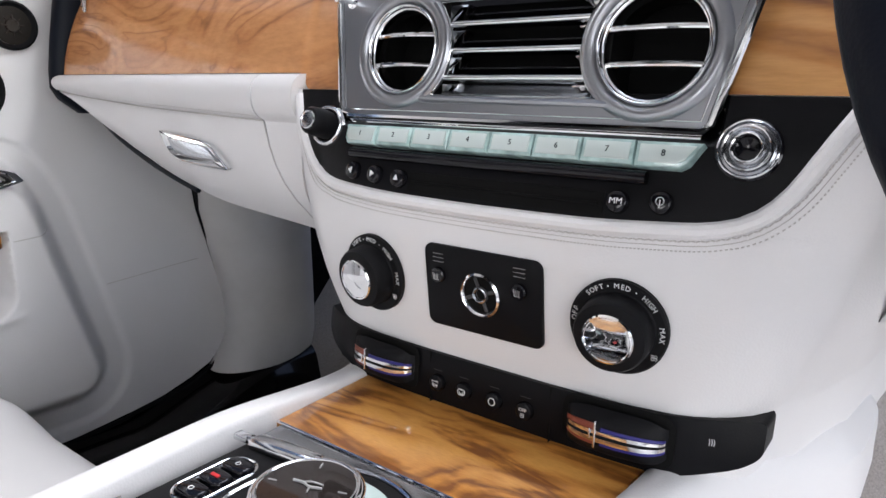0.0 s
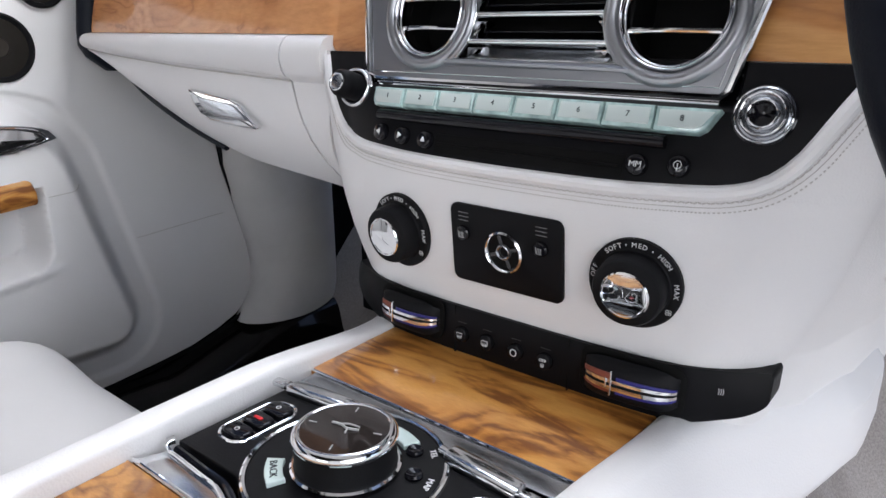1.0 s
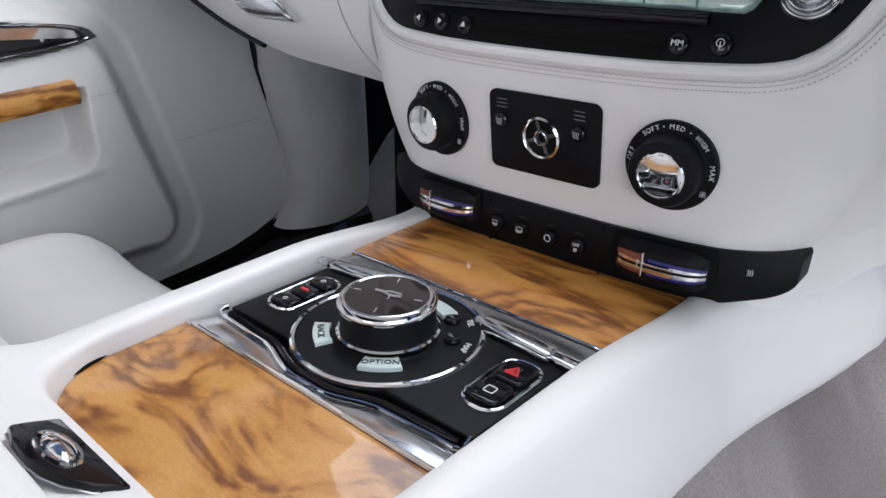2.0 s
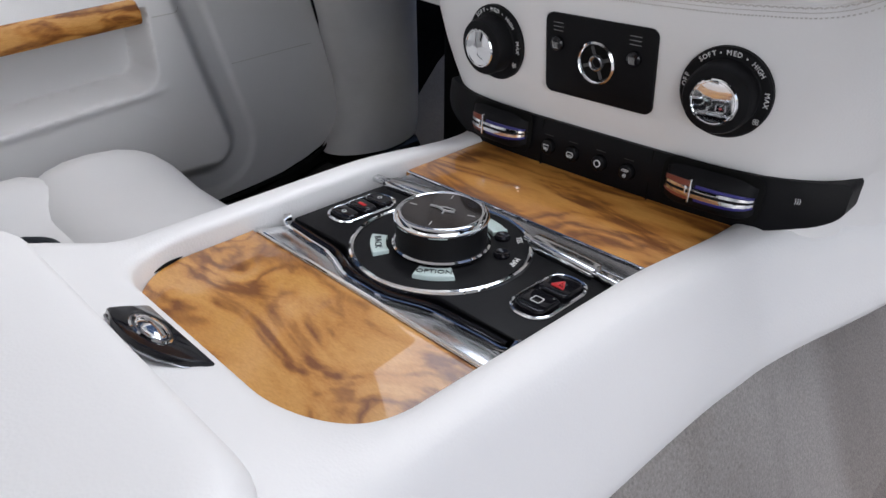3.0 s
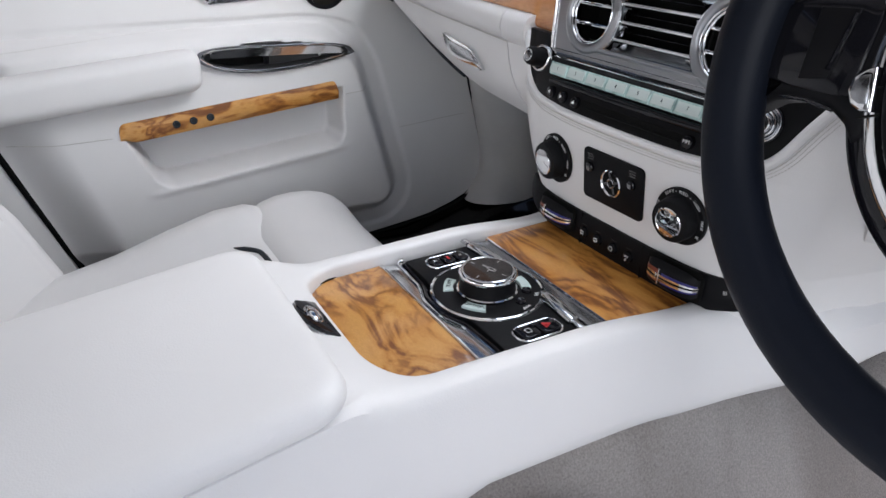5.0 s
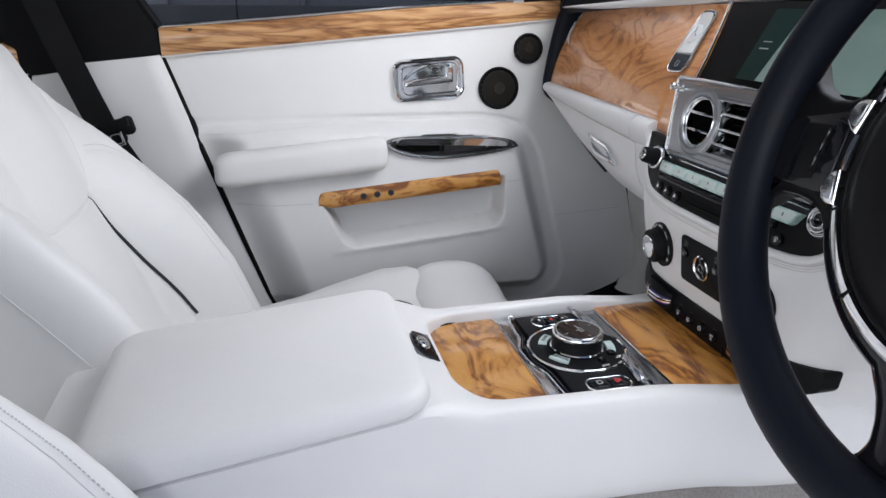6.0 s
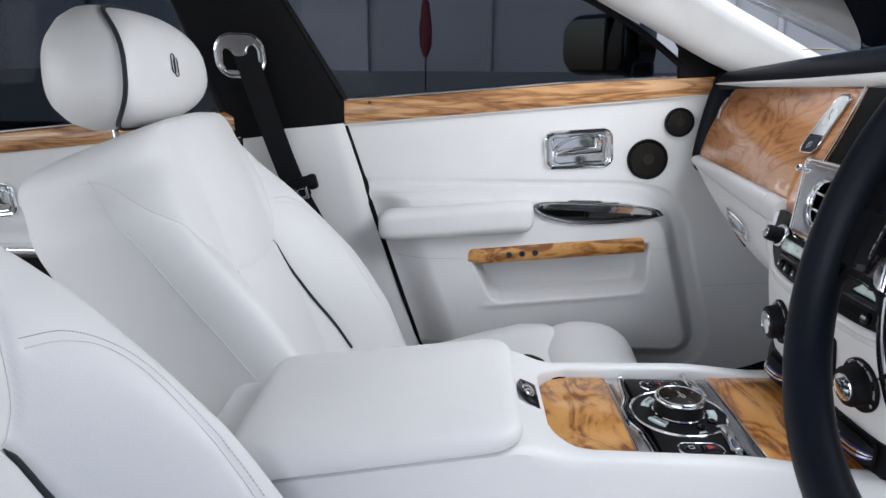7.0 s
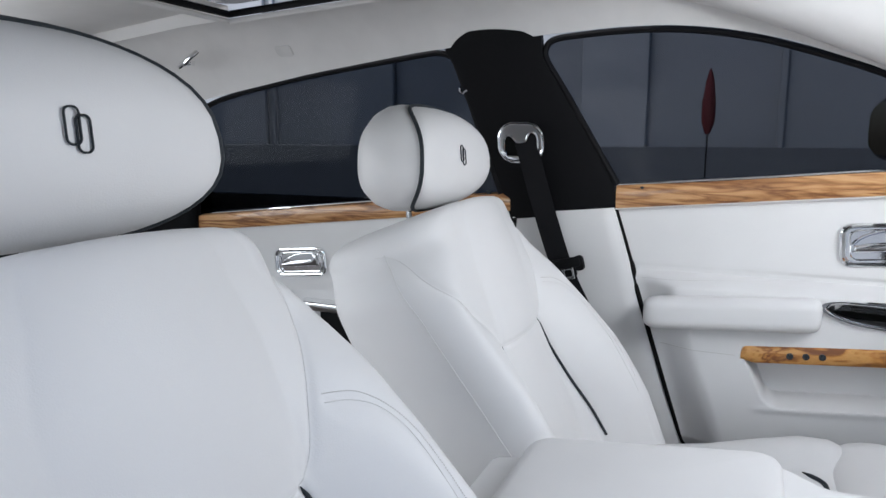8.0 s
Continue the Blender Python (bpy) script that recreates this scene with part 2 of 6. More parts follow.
def thing(name, at, label, category, group="", kind=""):
    e = new(name)
    e.location, e.empty_display_size = at, 0.03
    return tagged(e, label, category, group, kind)


def part(name, geo, material, parent=None, label="", sharp=35):
    """One mesh object from (verts, faces), under a thing or a part. Places are those of the world."""
    me = bpy.data.meshes.new(name)
    me.from_pydata([tuple(v) for v in geo[0]], [], geo[1])
    bm = bmesh.new()
    bm.from_mesh(me)
    bmesh.ops.recalc_face_normals(bm, faces=bm.faces)
    bm.to_mesh(me)
    bm.free()
    for p in me.polygons:
        p.use_smooth = True
    me.set_sharp_from_angle(angle=radians(sharp))
    me.materials.append(material)
    ob = new(name, me)
    if parent is not None:
        ob.parent = parent
        if parent.type == "EMPTY":
            ob.matrix_parent_inverse = Matrix.Translation(-parent.location)
    if label:
        ob["label"] = label
    return ob


def join(*geos):
    vs, fs = [], []
    for v, f in geos:
        k = len(vs)
        vs += list(v)
        fs += [tuple(i + k for i in q) for q in f]
    return vs, fs


def moved(geo, m):
    return [m @ Vector(v) for v in geo[0]], geo[1]


def loft(rings, closed=True, cap=(True, True)):
    n = len(rings[0])
    vs = [Vector(p) for r in rings for p in r]
    fs = []
    for a in range(len(rings) - 1):
        for b in range(n if closed else n - 1):
            c = (b + 1) % n
            fs.append((a * n + b, a * n + c, (a + 1) * n + c, (a + 1) * n + b))
    if closed and cap[0]:
        fs.append(tuple(range(n)))
    if closed and cap[1]:
        fs.append(tuple((len(rings) - 1) * n + b for b in range(n)))
    return vs, fs


def sheet(nu, nv, f):
    """An open surface f(u, v) with u and v from 0 to 1."""
    return loft([[f(i / nu, j / nv) for j in range(nv + 1)] for i in range(nu + 1)], closed=False)


def solid_sheet(nu, nv, f, back):
    """The surface f(u, v) closed by its copy shifted by back, so that it has thickness."""
    top, fs = sheet(nu, nv, f)
    b = Vector(back)
    n = len(top)
    vs = top + [p + b for p in top]
    fs = fs + [tuple(i + n for i in reversed(q)) for q in fs]
    k = nv + 1
    rim = [j for j in range(nv + 1)] + [i * k + nv for i in range(1, nu + 1)] + [nu * k + j for j in range(nv - 1, -1, -1)] + [i * k for i in range(nu - 1, 0, -1)]
    for a, c in zip(rim, rim[1:] + rim[:1]):
        fs.append((a, c, c + n, a + n))
    return vs, fs


def turned(profile, m, n=40):
    """A lathe shape: profile of (radius, height) about the local z axis of m."""
    rings = [[m @ Vector((r * math.cos(2 * math.pi * k / n), r * math.sin(2 * math.pi * k / n), h)) for k in range(n)] for r, h in profile]
    return loft(rings, True, (False, False))


def tube(points, r, n=10, closed=False, flat=1.0):
    pts = [Vector(p) for p in points]
    rings, up = [], Vector((0, 0, 1))
    k = len(pts)
    for i, p in enumerate(pts):
        a, b = (pts[(i - 1) % k], pts[(i + 1) % k]) if closed else (pts[max(i - 1, 0)], pts[min(i + 1, k - 1)])
        t = (b - a).normalized()
        if i == 0 and abs(t.dot(up)) > 0.9:
            up = Vector((1, 0, 0))
        s = t.cross(up).normalized()
        up = s.cross(t).normalized()
        rr = r(i / (k - 1)) if callable(r) else r
        rings.append([p + s * (rr * math.cos(2 * math.pi * j / n)) + up * (rr * flat * math.sin(2 * math.pi * j / n)) for j in range(n)])
    if closed:
        rings.append(rings[0])
    return loft(rings, True, (not closed, not closed))


def rounded(w, h, r, n=6):
    """The outline of a rounded rectangle about 0, 0."""
    out = []
    for cx, cy, a in ((w / 2 - r, h / 2 - r, 0), (-w / 2 + r, h / 2 - r, 90), (-w / 2 + r, -h / 2 + r, 180), (w / 2 - r, -h / 2 + r, 270)):
        out += [(cx + r * math.cos(radians(a + 90 * k / n)), cy + r * math.sin(radians(a + 90 * k / n))) for k in range(n + 1)]
    return out


def inset(outline, d):
    """The outline moved inwards by d."""
    n, out = len(outline), []
    area = sum(outline[i][0] * outline[(i + 1) % n][1] - outline[(i + 1) % n][0] * outline[i][1] for i in range(n))
    s = 1 if area > 0 else -1
    for i in range(n):
        a, b, c = Vector(outline[i - 1]), Vector(outline[i]), Vector(outline[(i + 1) % n])
        t = (c - a).normalized() if (c - a).length > 1e-9 else Vector((1, 0))
        out.append((b.x - s * t.y * d, b.y + s * t.x * d))
    return out


def slab(outline, m, t, bevel=0.0, steps=3):
    """An outline raised by t along the local z of m, with a rounded upper edge."""
    rings = [[m @ Vector((x, y, 0)) for x, y in outline]]
    if bevel > 0:
        for k in range(steps + 1):
            a = radians(90 * k / steps)
            o = inset(outline, bevel * (1 - math.cos(a)))
            rings.append([m @ Vector((x, y, t - bevel + bevel * math.sin(a))) for x, y in o])
    else:
        rings.append([m @ Vector((x, y, t)) for x, y in outline])
    return loft(rings)


def block(c, s, r=0.004, m=None):
    """A rounded box about c of size s."""
    b = slab(rounded(s[0], s[1], min(r * 1.5, s[0] * 0.45, s[1] * 0.45), 4), Matrix.Translation((0, 0, -s[2] / 2)), s[2], min(r, s[2] * 0.45))
    return moved(b, (m or Matrix.Identity(4)) @ Matrix.Translation(c))


def plate(outer, holes, m, t):
    """A flat plate with openings that go through it."""
    bm = bmesh.new()
    edges = []
    for loop in [outer, *holes]:
        vs = [bm.verts.new((x, y, 0)) for x, y in loop]
        edges += [bm.edges.new((a, b)) for a, b in zip(vs, vs[1:] + vs[:1])]
    bmesh.ops.triangle_fill(bm, use_beauty=True, use_dissolve=False, edges=edges)
    ret = bmesh.ops.extrude_face_region(bm, geom=list(bm.faces))
    for v in [g for g in ret["geom"] if isinstance(g, bmesh.types.BMVert)]:
        v.co.z += t
    bm.verts.index_update()
    geo = [m @ v.co for v in bm.verts], [tuple(v.index for v in f.verts) for f in bm.faces]
    bm.free()
    return geo


def ring_band(outline, m, w, h):
    """A raised, rounded band of width w along an outline."""
    pts = [m @ Vector((x, y, h * 0.3)) for x, y in outline]
    return tube(pts, w / 2, 8, closed=True)


def circle(cx, cy, r, n=40):
    return [(cx + r * math.cos(2 * math.pi * k / n), cy + r * math.sin(2 * math.pi * k / n)) for k in range(n)]


def smooth(a, b, x):
    t = min(1.0, max(0.0, (x - a) / (b - a)))
    return t * t * (3 - 2 * t)


def lerp_table(table, x):
    if x <= table[0][0]:
        return table[0][1]
    for (a, p), (b, q) in zip(table, table[1:]):
        if x <= b:
            return p + (q - p) * (x - a) / (b - a)
    return table[-1][1]


def letters(text, size, m, depth=0.0003, arc=None):
    """Raised letters in the built-in font, middle on m's origin; arc: (radius, degrees at the middle) lays them on a circle."""
    def one(body):
        cu = bpy.data.curves.new("type", "FONT")
        cu.body, cu.size, cu.extrude, cu.align_x, cu.align_y = body, size, depth / 2, "CENTER", "CENTER"
        cu.resolution_u = 2
        ob = bpy.data.objects.new("type", cu)
        scene.collection.objects.link(ob)
        bpy.context.view_layer.update()
        me = bpy.data.meshes.new_from_object(ob.evaluated_get(bpy.context.evaluated_depsgraph_get()))
        geo = [v.co.copy() for v in me.vertices], [tuple(p.vertices) for p in me.polygons]
        bpy.data.objects.remove(ob)
        bpy.data.curves.remove(cu)
        bpy.data.meshes.remove(me)
        return geo
    if not arc:
        return moved(one(text), m)
    rad, mid = arc
    wide = [0.36 if ch == "I" else 0.92 if ch == "M" else 0.70 for ch in text]
    out, run = [], 0.0
    for ch, w in zip(text, wide):
        a = mid - math.degrees(size * (run + w / 2 - sum(wide) / 2) / rad)
        run += w
        out.append(moved(one(ch), m @ pose(rad * math.cos(radians(a)), rad * math.sin(radians(a)), 0, 0, 0, a - 90)))
    return join(*out)


def spline(points, n=12):
    """A smooth curve through points (Catmull-Rom)."""
    p = [Vector(q) for q in points]
    p = [p[0] * 2 - p[1], *p, p[-1] * 2 - p[-2]]
    out = []
    for i in range(1, len(p) - 2):
        for k in range(n):
            t = k / n
            out.append(0.5 * ((2 * p[i]) + (p[i + 1] - p[i - 1]) * t + (2 * p[i - 1] - 5 * p[i] + 4 * p[i + 1] - p[i + 2]) * t * t + (3 * p[i] - p[i - 1] - 3 * p[i + 1] + p[i + 2]) * t ** 3))
    out.append(p[-2])
    return out

X, Y, Z = Vector((1, 0, 0)), Vector((0, 1, 0)), Vector((0, 0, 1))
FLOOR = 0.12


def in_side(y, z, x=-0.745):
    """A frame on the passenger side: local x forward, local y up, local z towards the cabin."""
    return frame_at((x, y, z), (0, 1, 0), (0, 0, 1))


def on_top(x, y, z):
    return Matrix.Translation((x, y, z))


# ---------- structure: ground, floor, roof, closing walls ----------
def paving(u, v):
    return Vector((-60 + 120 * u, -60 + 120 * v, -0.32))


ASPHALT = plain("pale_concrete", (0.34, 0.34, 0.335), 0.85, vary=0.15, scale=0.6)
PLINTH = plain("dark_plinth", (0.14, 0.145, 0.155), 0.8)
WALLPAINT = plain("grey_wall_cladding", (0.30, 0.31, 0.33), 0.6, vary=0.08, scale=0.8)
tagged(part("ground", sheet(4, 4, paving), ASPHALT), "pale concrete ground outside the car", "ground", kind="structure")


def carpet_shape(u, v):
    y = -1.95 + 2.75 * u
    x = -0.72 + 1.66 * v
    t = 1 - smooth(0.112, 0.230, abs(x))
    z = FLOOR + 0.250 * t * (1 - 0.5 * smooth(0.1, 0.6, y)) + 0.22 * smooth(0.50, 0.78, y) + 0.004 * math.sin(23 * x + 9 * y)
    return Vector((x, y, z))


tagged(part("floor", solid_sheet(60, 64, carpet_shape, (0, 0, -0.03)), CARPET), "grey deep-pile carpet over the car floor", "carpet", kind="structure")


def roof_height(y):
    return 1.145 + 0.055 * (y + 1.0) - 0.10 * max(0.0, y + 0.25) ** 1.4 - 0.05 * max(0.0, -1.5 - y)


WIN_TOP = [(-1.75, 0.900), (-1.58, 0.955), (-1.23, 1.013), (-0.94, 1.050), (-0.65, 1.072), (-0.49, 1.080), (-0.38, 1.077), (-0.28, 1.062), (-0.18, 1.037), (-0.03, 0.980), (0.10, 0.912)]


def headliner():
    xs = [-0.725, -0.715, -0.69, -0.65, -0.61, -0.583, -0.583, 0.583, 0.583, 0.61, 0.65, 0.69, 0.715, 0.725]
    ys = [-1.95 + 0.05 * k for k in range(42)] + [-1.357, -0.50]
    ys = sorted(set(round(y, 3) for y in ys))
    rows = []
    for y in ys:
        lo, hi = lerp_table(WIN_TOP, y), roof_height(y)
        lo = min(lo, hi - 0.02)
        row = []
        for k, x in enumerate(xs):
            a = abs(x)
            if a >= 0.583:
                w = (a - 0.583) / (0.725 - 0.583)
                z = hi - (hi - lo) * (1 - math.sqrt(max(0, 1 - w * w))) ** 0.8
                if k in (6, 7):
                    z = hi + 0.03
            row.append(Vector((x, y, z)))
        rows.append(row)
    vs, fs = loft(rows, closed=False)
    n = len(xs)
    keep = []
    for f in fs:
        yy = sum(vs[i].y for i in f) / 4
        col = min(i % n for i in f)
        if 5 <= col <= 7 and -1.357 < yy < -0.50:
            continue
        keep.append(f)
    return vs, keep


tagged(part("ceiling", headliner(), HEADLINER), "pale grey fabric roof lining of the car", "headliner", kind="structure")
roofglass = thing("sunroof", (0, -0.93, 1.16), "dark glass sunroof set in the roof lining", "sunroof")
part("glass", slab(rounded(1.20, 0.90, 0.05), on_top(0, -0.93, 1.185) @ pose(0, 0, 0, 3.1), 0.006), SUNGLASS, roofglass)
RECESS = [Vector((x, y, roof_height(y) - 0.004)) for x, y in ((0.583, -1.357), (-0.583, -1.357), (-0.583, -0.50), (0.583, -0.50))]
part("recess_frame", tube(RECESS, 0.006, 8, closed=True), HEADLINER, roofglass)
part("seal", tube([p + Z * 0.016 for p in RECESS], 0.008, 8, closed=True), BLACK_SOFT, roofglass)

tagged(part("wall_rear", block((0, -1.98, 0.62), (1.44, 0.05, 1.05), 0.01), WHITE), "white leather rear bulkhead", "wall", kind="structure")
# the front bulkhead is black so that its colour carries the footwell's shade
tagged(part("wall_front", block((0, 0.92, 0.48), (1.44, 0.04, 0.72), 0.01), CLOTH_BLACK), "front bulkhead, blackened for the footwell's shade", "wall", kind="structure")


# ---------- the yard outside ----------
def yard_wall():
    out = [block((-6.2, 0, 1.9), (0.12, 26, 4.5), 0.01)]
    for k in range(-9, 10):
        out.append(block((-6.12, k * 1.35, 1.9), (0.05, 0.06, 4.4), 0.01))
    return join(*out)


PALEPANEL = plain("pale_wall_panel", (0.37, 0.38, 0.40), 0.6, vary=0.08, scale=0.8)


shed = thing("building", (-6.2, 0, -0.32), "grey clad building wall with upright ribs", "building", kind="structure")
part("wall", yard_wall(), WALLPAINT, shed)
for y, w in ((-4.2, 0.8), (-2.75, 0.55), (-1.45, 0.62), (-6.0, 1.0), (1.8, 0.9)):
    part("panel", block((-6.10, y, 2.05), (0.06, w, 3.6), 0.01), PALEPANEL, shed)
part("plinth", block((-6.08, 0, 0.24), (0.10, 26, 1.12), 0.01), PLINTH, shed)
# stand-in for an unidentified red shape or reflection at the window; its pole is added
flag = thing("red_stand_in", (-4.2, -0.50, -0.32), "stand-in for a tapering red shape, on an added thin pole", "parasol")
part("pole", tube([(-4.2, -0.50, -0.32), (-4.2, -0.50, 1.31)], 0.005), BLACK, flag)
part("red_taper", turned([(0.015, 1.22), (0.042, 1.30), (0.044, 1.42), (0.026, 1.56), (0.006, 1.64)], on_top(-4.2, -0.50, -0.32), 12), plain("dim_red", (0.12, 0.012, 0.016), 0.8), flag)

# ---------- centre console ----------
console = thing("centre_console", (0, 0, 0.2), "white leather centre console with lacquered wood inlays", "console")


def opening():
    """The inlaid opening's outline: straight sides that widen forwards, round rear corners."""
    pts = []
    r = 0.046
    w0, w1, y0, y1 = 0.0955, 0.1065, -0.1530, 0.20
    for a in range(41):
        t = radians(270 - 90 * a / 40)
        pts.append((-w0 + r + r * math.cos(t), y0 + r + r * math.sin(t)))
    for a in range(1, 97):
        f = a / 96
        pts.append((-w0 - (w1 - w0) * f, y0 + r + (y1 - y0 - r) * f))
    for a in range(1, 8):
        pts.append((-w1 + 2 * w1 * a / 8, y1))
    for a in range(96, -1, -1):
        f = a / 96
        pts.append((w0 + (w1 - w0) * f, y0 + r + (y1 - y0 - r) * f))
    for a in range(1, 41):
        t = radians(0 - 90 * a / 40)
        pts.append((w0 - r + r * math.cos(t), y0 + r + r * math.sin(t)))
    for a in range(1, 8):
        pts.append((w0 - r - 2 * (w0 - r) * a / 8, y0))
    return pts


LID = (0.004, -0.3345)


def lid_low(y):
    """Height of the seam under the armrest lid."""
    return 0.4795 + 0.160 * (y + 0.184)


def lid_high(y):
    return 0.4985 + 0.107 * (y + 0.182)


def console_body():
    inner = opening()
    rise = lambda y: 0.0177 * smooth(-0.125, -0.195, y)
    rings = []
    dip = lambda y: -0.010 * smooth(0.02, 0.15, y)
    for d, z in ((0.0, 0.436), (0.0, 0.4585), (-0.0008, 0.4608), (-0.0028, 0.4624), (-0.006, 0.4630), (-0.011, 0.4632)):
        rings.append([Vector((x, y, z + rise(y) + (dip(y) if z > 0.45 else 0))) for x, y in inset(inner, d)])
    w0, y0, r = 0.0955, -0.1530, 0.046
    under = lambda y: lerp_table([(-0.54, 0.10), (-0.35, 0.12), (-0.25, 0.22), (-0.18, 0.31), (-0.12, 0.352), (-0.08, 0.366)], y)
    for k, (grow_x, grow_y, z) in enumerate(((0.0160, 0.036, 0.4622), (0.0196, 0.044, 0.4610), (0.0220, 0.048, 0.4590), (0.0258, 0, 0.4525), (0.0285, 0, 0.443), (0.033, 0, 0.425), (0.0385, 0, 0.404), (0.0415, 0, 0.384), (0.0400, 0, 0.372), (0.0360, 0, 0.0)), -1):
        ring = []
        for x, y in inner:
            gx, wider = max(-1.0, min(1.0, x / 0.062)), 0.0
            if k < 2:
                back = smooth(-0.100, -0.138, y)
                yy = y - back * grow_y + smooth(0.12, 0.20, y) * 0.27
                zz = z + rise(min(y, yy)) + dip(y)
                if k == 1 and y < y0 + r - 1e-6:
                    f = 1.0 if abs(x) <= w0 - r + 1e-6 else math.atan2(y0 + r - y, abs(x) - (w0 - r)) / (math.pi / 2)
                    yy = (y0 + r) + 0.97 * (-0.54 - y0 - r) * (0.3 * f + 0.7 * f * f)
                    x = math.copysign(w0, x) if f < 1 else x / (w0 - r) * w0
                    gx = x / w0
                    zz = z + smooth(-0.125, -0.195, yy) * (lid_low(min(yy, -0.184)) - 0.0018 - z)
            else:
                yy = y + smooth(0.12, 0.20, y) * 0.27
                if y < y0 + r - 1e-6:
                    f = 1.0 if abs(x) <= w0 - r + 1e-6 else math.atan2(y0 + r - y, abs(x) - (w0 - r)) / (math.pi / 2)
                    yy = (y0 + r) + (-0.54 - y0 - r) * (0.3 * f + 0.7 * f * f)
                    x = math.copysign(w0, x) if f < 1 else x / (w0 - r) * w0
                    gx = x / w0
                zz = z if k < 8 else under(yy)
                zz += dip(y) if k in (2, 3, 4) else 0.0
                rear = smooth(-0.125, -0.195, yy)
                if k < 6:
                    zz += rear * (lid_low(min(yy, -0.184)) - (0.0065, 0.0150, 0.0310, 0.0600)[k - 2] - zz)
                    wider = rear * (0.0036, 0.0036, 0.0020, 0.0)[k - 2]
            flare = 0.065 * smooth(0.13, 0.30, yy) - 9.0 * max(0.0, yy - 0.36) ** 2
            if k < 2:
                zz += (0.0, 0.004, 0.008)[1 - k] * smooth(0.15, 0.30, yy)
                wider += flare * (0.80, 0.50, 0.30)[1 - k]
            elif k < 6:
                zz -= 0.012 * smooth(0.17, 0.29, yy)
                wider += flare * (1.0, 0.97, 0.90, 0.82)[k - 2]
            else:
                zz += 0.006 * smooth(0.20, 0.28, yy) - 0.010 * math.exp(-((yy - 0.15) / 0.055) ** 2) - 0.5 * max(0.0, yy - 0.36)
                wider += flare * (0.74, 0.66, 0.56)[k - 6]
            ring.append(Vector((x + gx * (grow_x + wider), yy, zz)))
        rings.append(ring)
    return loft(rings, True, (False, False))


part("body", console_body(), WHITE, console)


def lid_shape():
    out = rounded(0.254, 0.302, 0.034, 8)
    rings = []
    for d, f in ((0.0040, 0.0), (0.0012, 0.02), (0.0, 0.10), (0.0, 0.30), (0.0016, 0.55), (0.0050, 0.76), (0.0105, 0.90), (0.0190, 0.975), (0.0320, 1.0)):
        ring = []
        for x, y in inset(out, d):
            lo, hi = lid_low(LID[1] + y), lid_high(LID[1] + y)
            ring.append(Vector((LID[0] + x, LID[1] + y, lo + (hi - lo) * f)))
        rings.append(ring)
    last = inset(out, 0.0320)
    for q in (0.8, 0.6, 0.4, 0.2, 0.02):
        rings.append([Vector((LID[0] + x * q, LID[1] + y * q, lid_high(LID[1] + y * q) + 0.0045 * (1 - q * q))) for x, y in last])
    return loft(rings)


part("armrest_lid", lid_shape(), WHITE, console, "padded white leather armrest lid")

# wood plates
WOODZ = 0.450


def clipped(y0, y1, gap=0.0006):
    pts = [(x, y) for x, y in inset(opening(), gap)]
    out = []
    n = len(pts)
    for i in range(n):
        a, b = pts[i], pts[(i + 1) % n]
        if y0 <= a[1] <= y1:
            out.append(a)
        for lim in (y0, y1):
            if (a[1] - lim) * (b[1] - lim) < 0:
                f = (lim - a[1]) / (b[1] - a[1])
                out.append((a[0] + (b[0] - a[0]) * f, lim))
    return out


part("rear_inlay", slab(clipped(-0.2, -0.0655), on_top(0, 0, WOODZ - 0.006), 0.006, 0.0008), WOOD_CONSOLE, console, "lacquered olive wood inlay")
part("front_inlay", slab(clipped(0.0645, 0.185), on_top(0, 0, WOODZ - 0.006), 0.006, 0.0008), WOOD_FRONT, console, "lacquered streaked olive wood inlay")
part("tray", slab(clipped(-0.066, 0.065, -0.001), on_top(0, 0, 0.436), 0.006), GLOSS, console)

part("edge_gap", tube(spline([(-0.0948, -0.112, 0.4504), (-0.0926, -0.122, 0.4504), (-0.0885, -0.132, 0.4504)], 6), lambda f: 0.0002 + 0.0010 * math.sin(math.pi * f), 8), VOID, console)

# metal strips across, fore and aft of the controller
def wave_y(x):
    """The front edge of the rear metal strip, bowed out round the dial."""
    return -0.0490 - 0.0018 * smooth(0.085, 0.045, abs(x)) - 0.0092 * smooth(0.046, 0.010, abs(x - 0.002))


WAVE = [-0.0880 + 0.1800 * k / 44 for k in range(45)]
part("rear_strip", slab([(-0.0930, -0.0652), (0.0965, -0.0652)] + [(x, wave_y(x)) for x in reversed(WAVE)], on_top(0, 0, 0.444), 0.0066, 0.001), STEEL, console, "polished metal strip")
part("strip_edge", tube([(-0.0945, -0.0640, 0.4508), (0.0965, -0.0640, 0.4508)], 0.0011, 8), CHROME, console)
part("strip_edge", tube([(-0.0985, 0.0632, 0.4508), (0.0995, 0.0632, 0.4508)], 0.0009, 8), CHROME, console)
part("front_strip", slab([(-0.0930, 0.0465), (0.0965, 0.0465), (0.0965, 0.0642), (-0.0940, 0.0642)], on_top(0, 0, 0.444), 0.0062, 0.0008), GREYMETAL, console, "brushed metal strip")


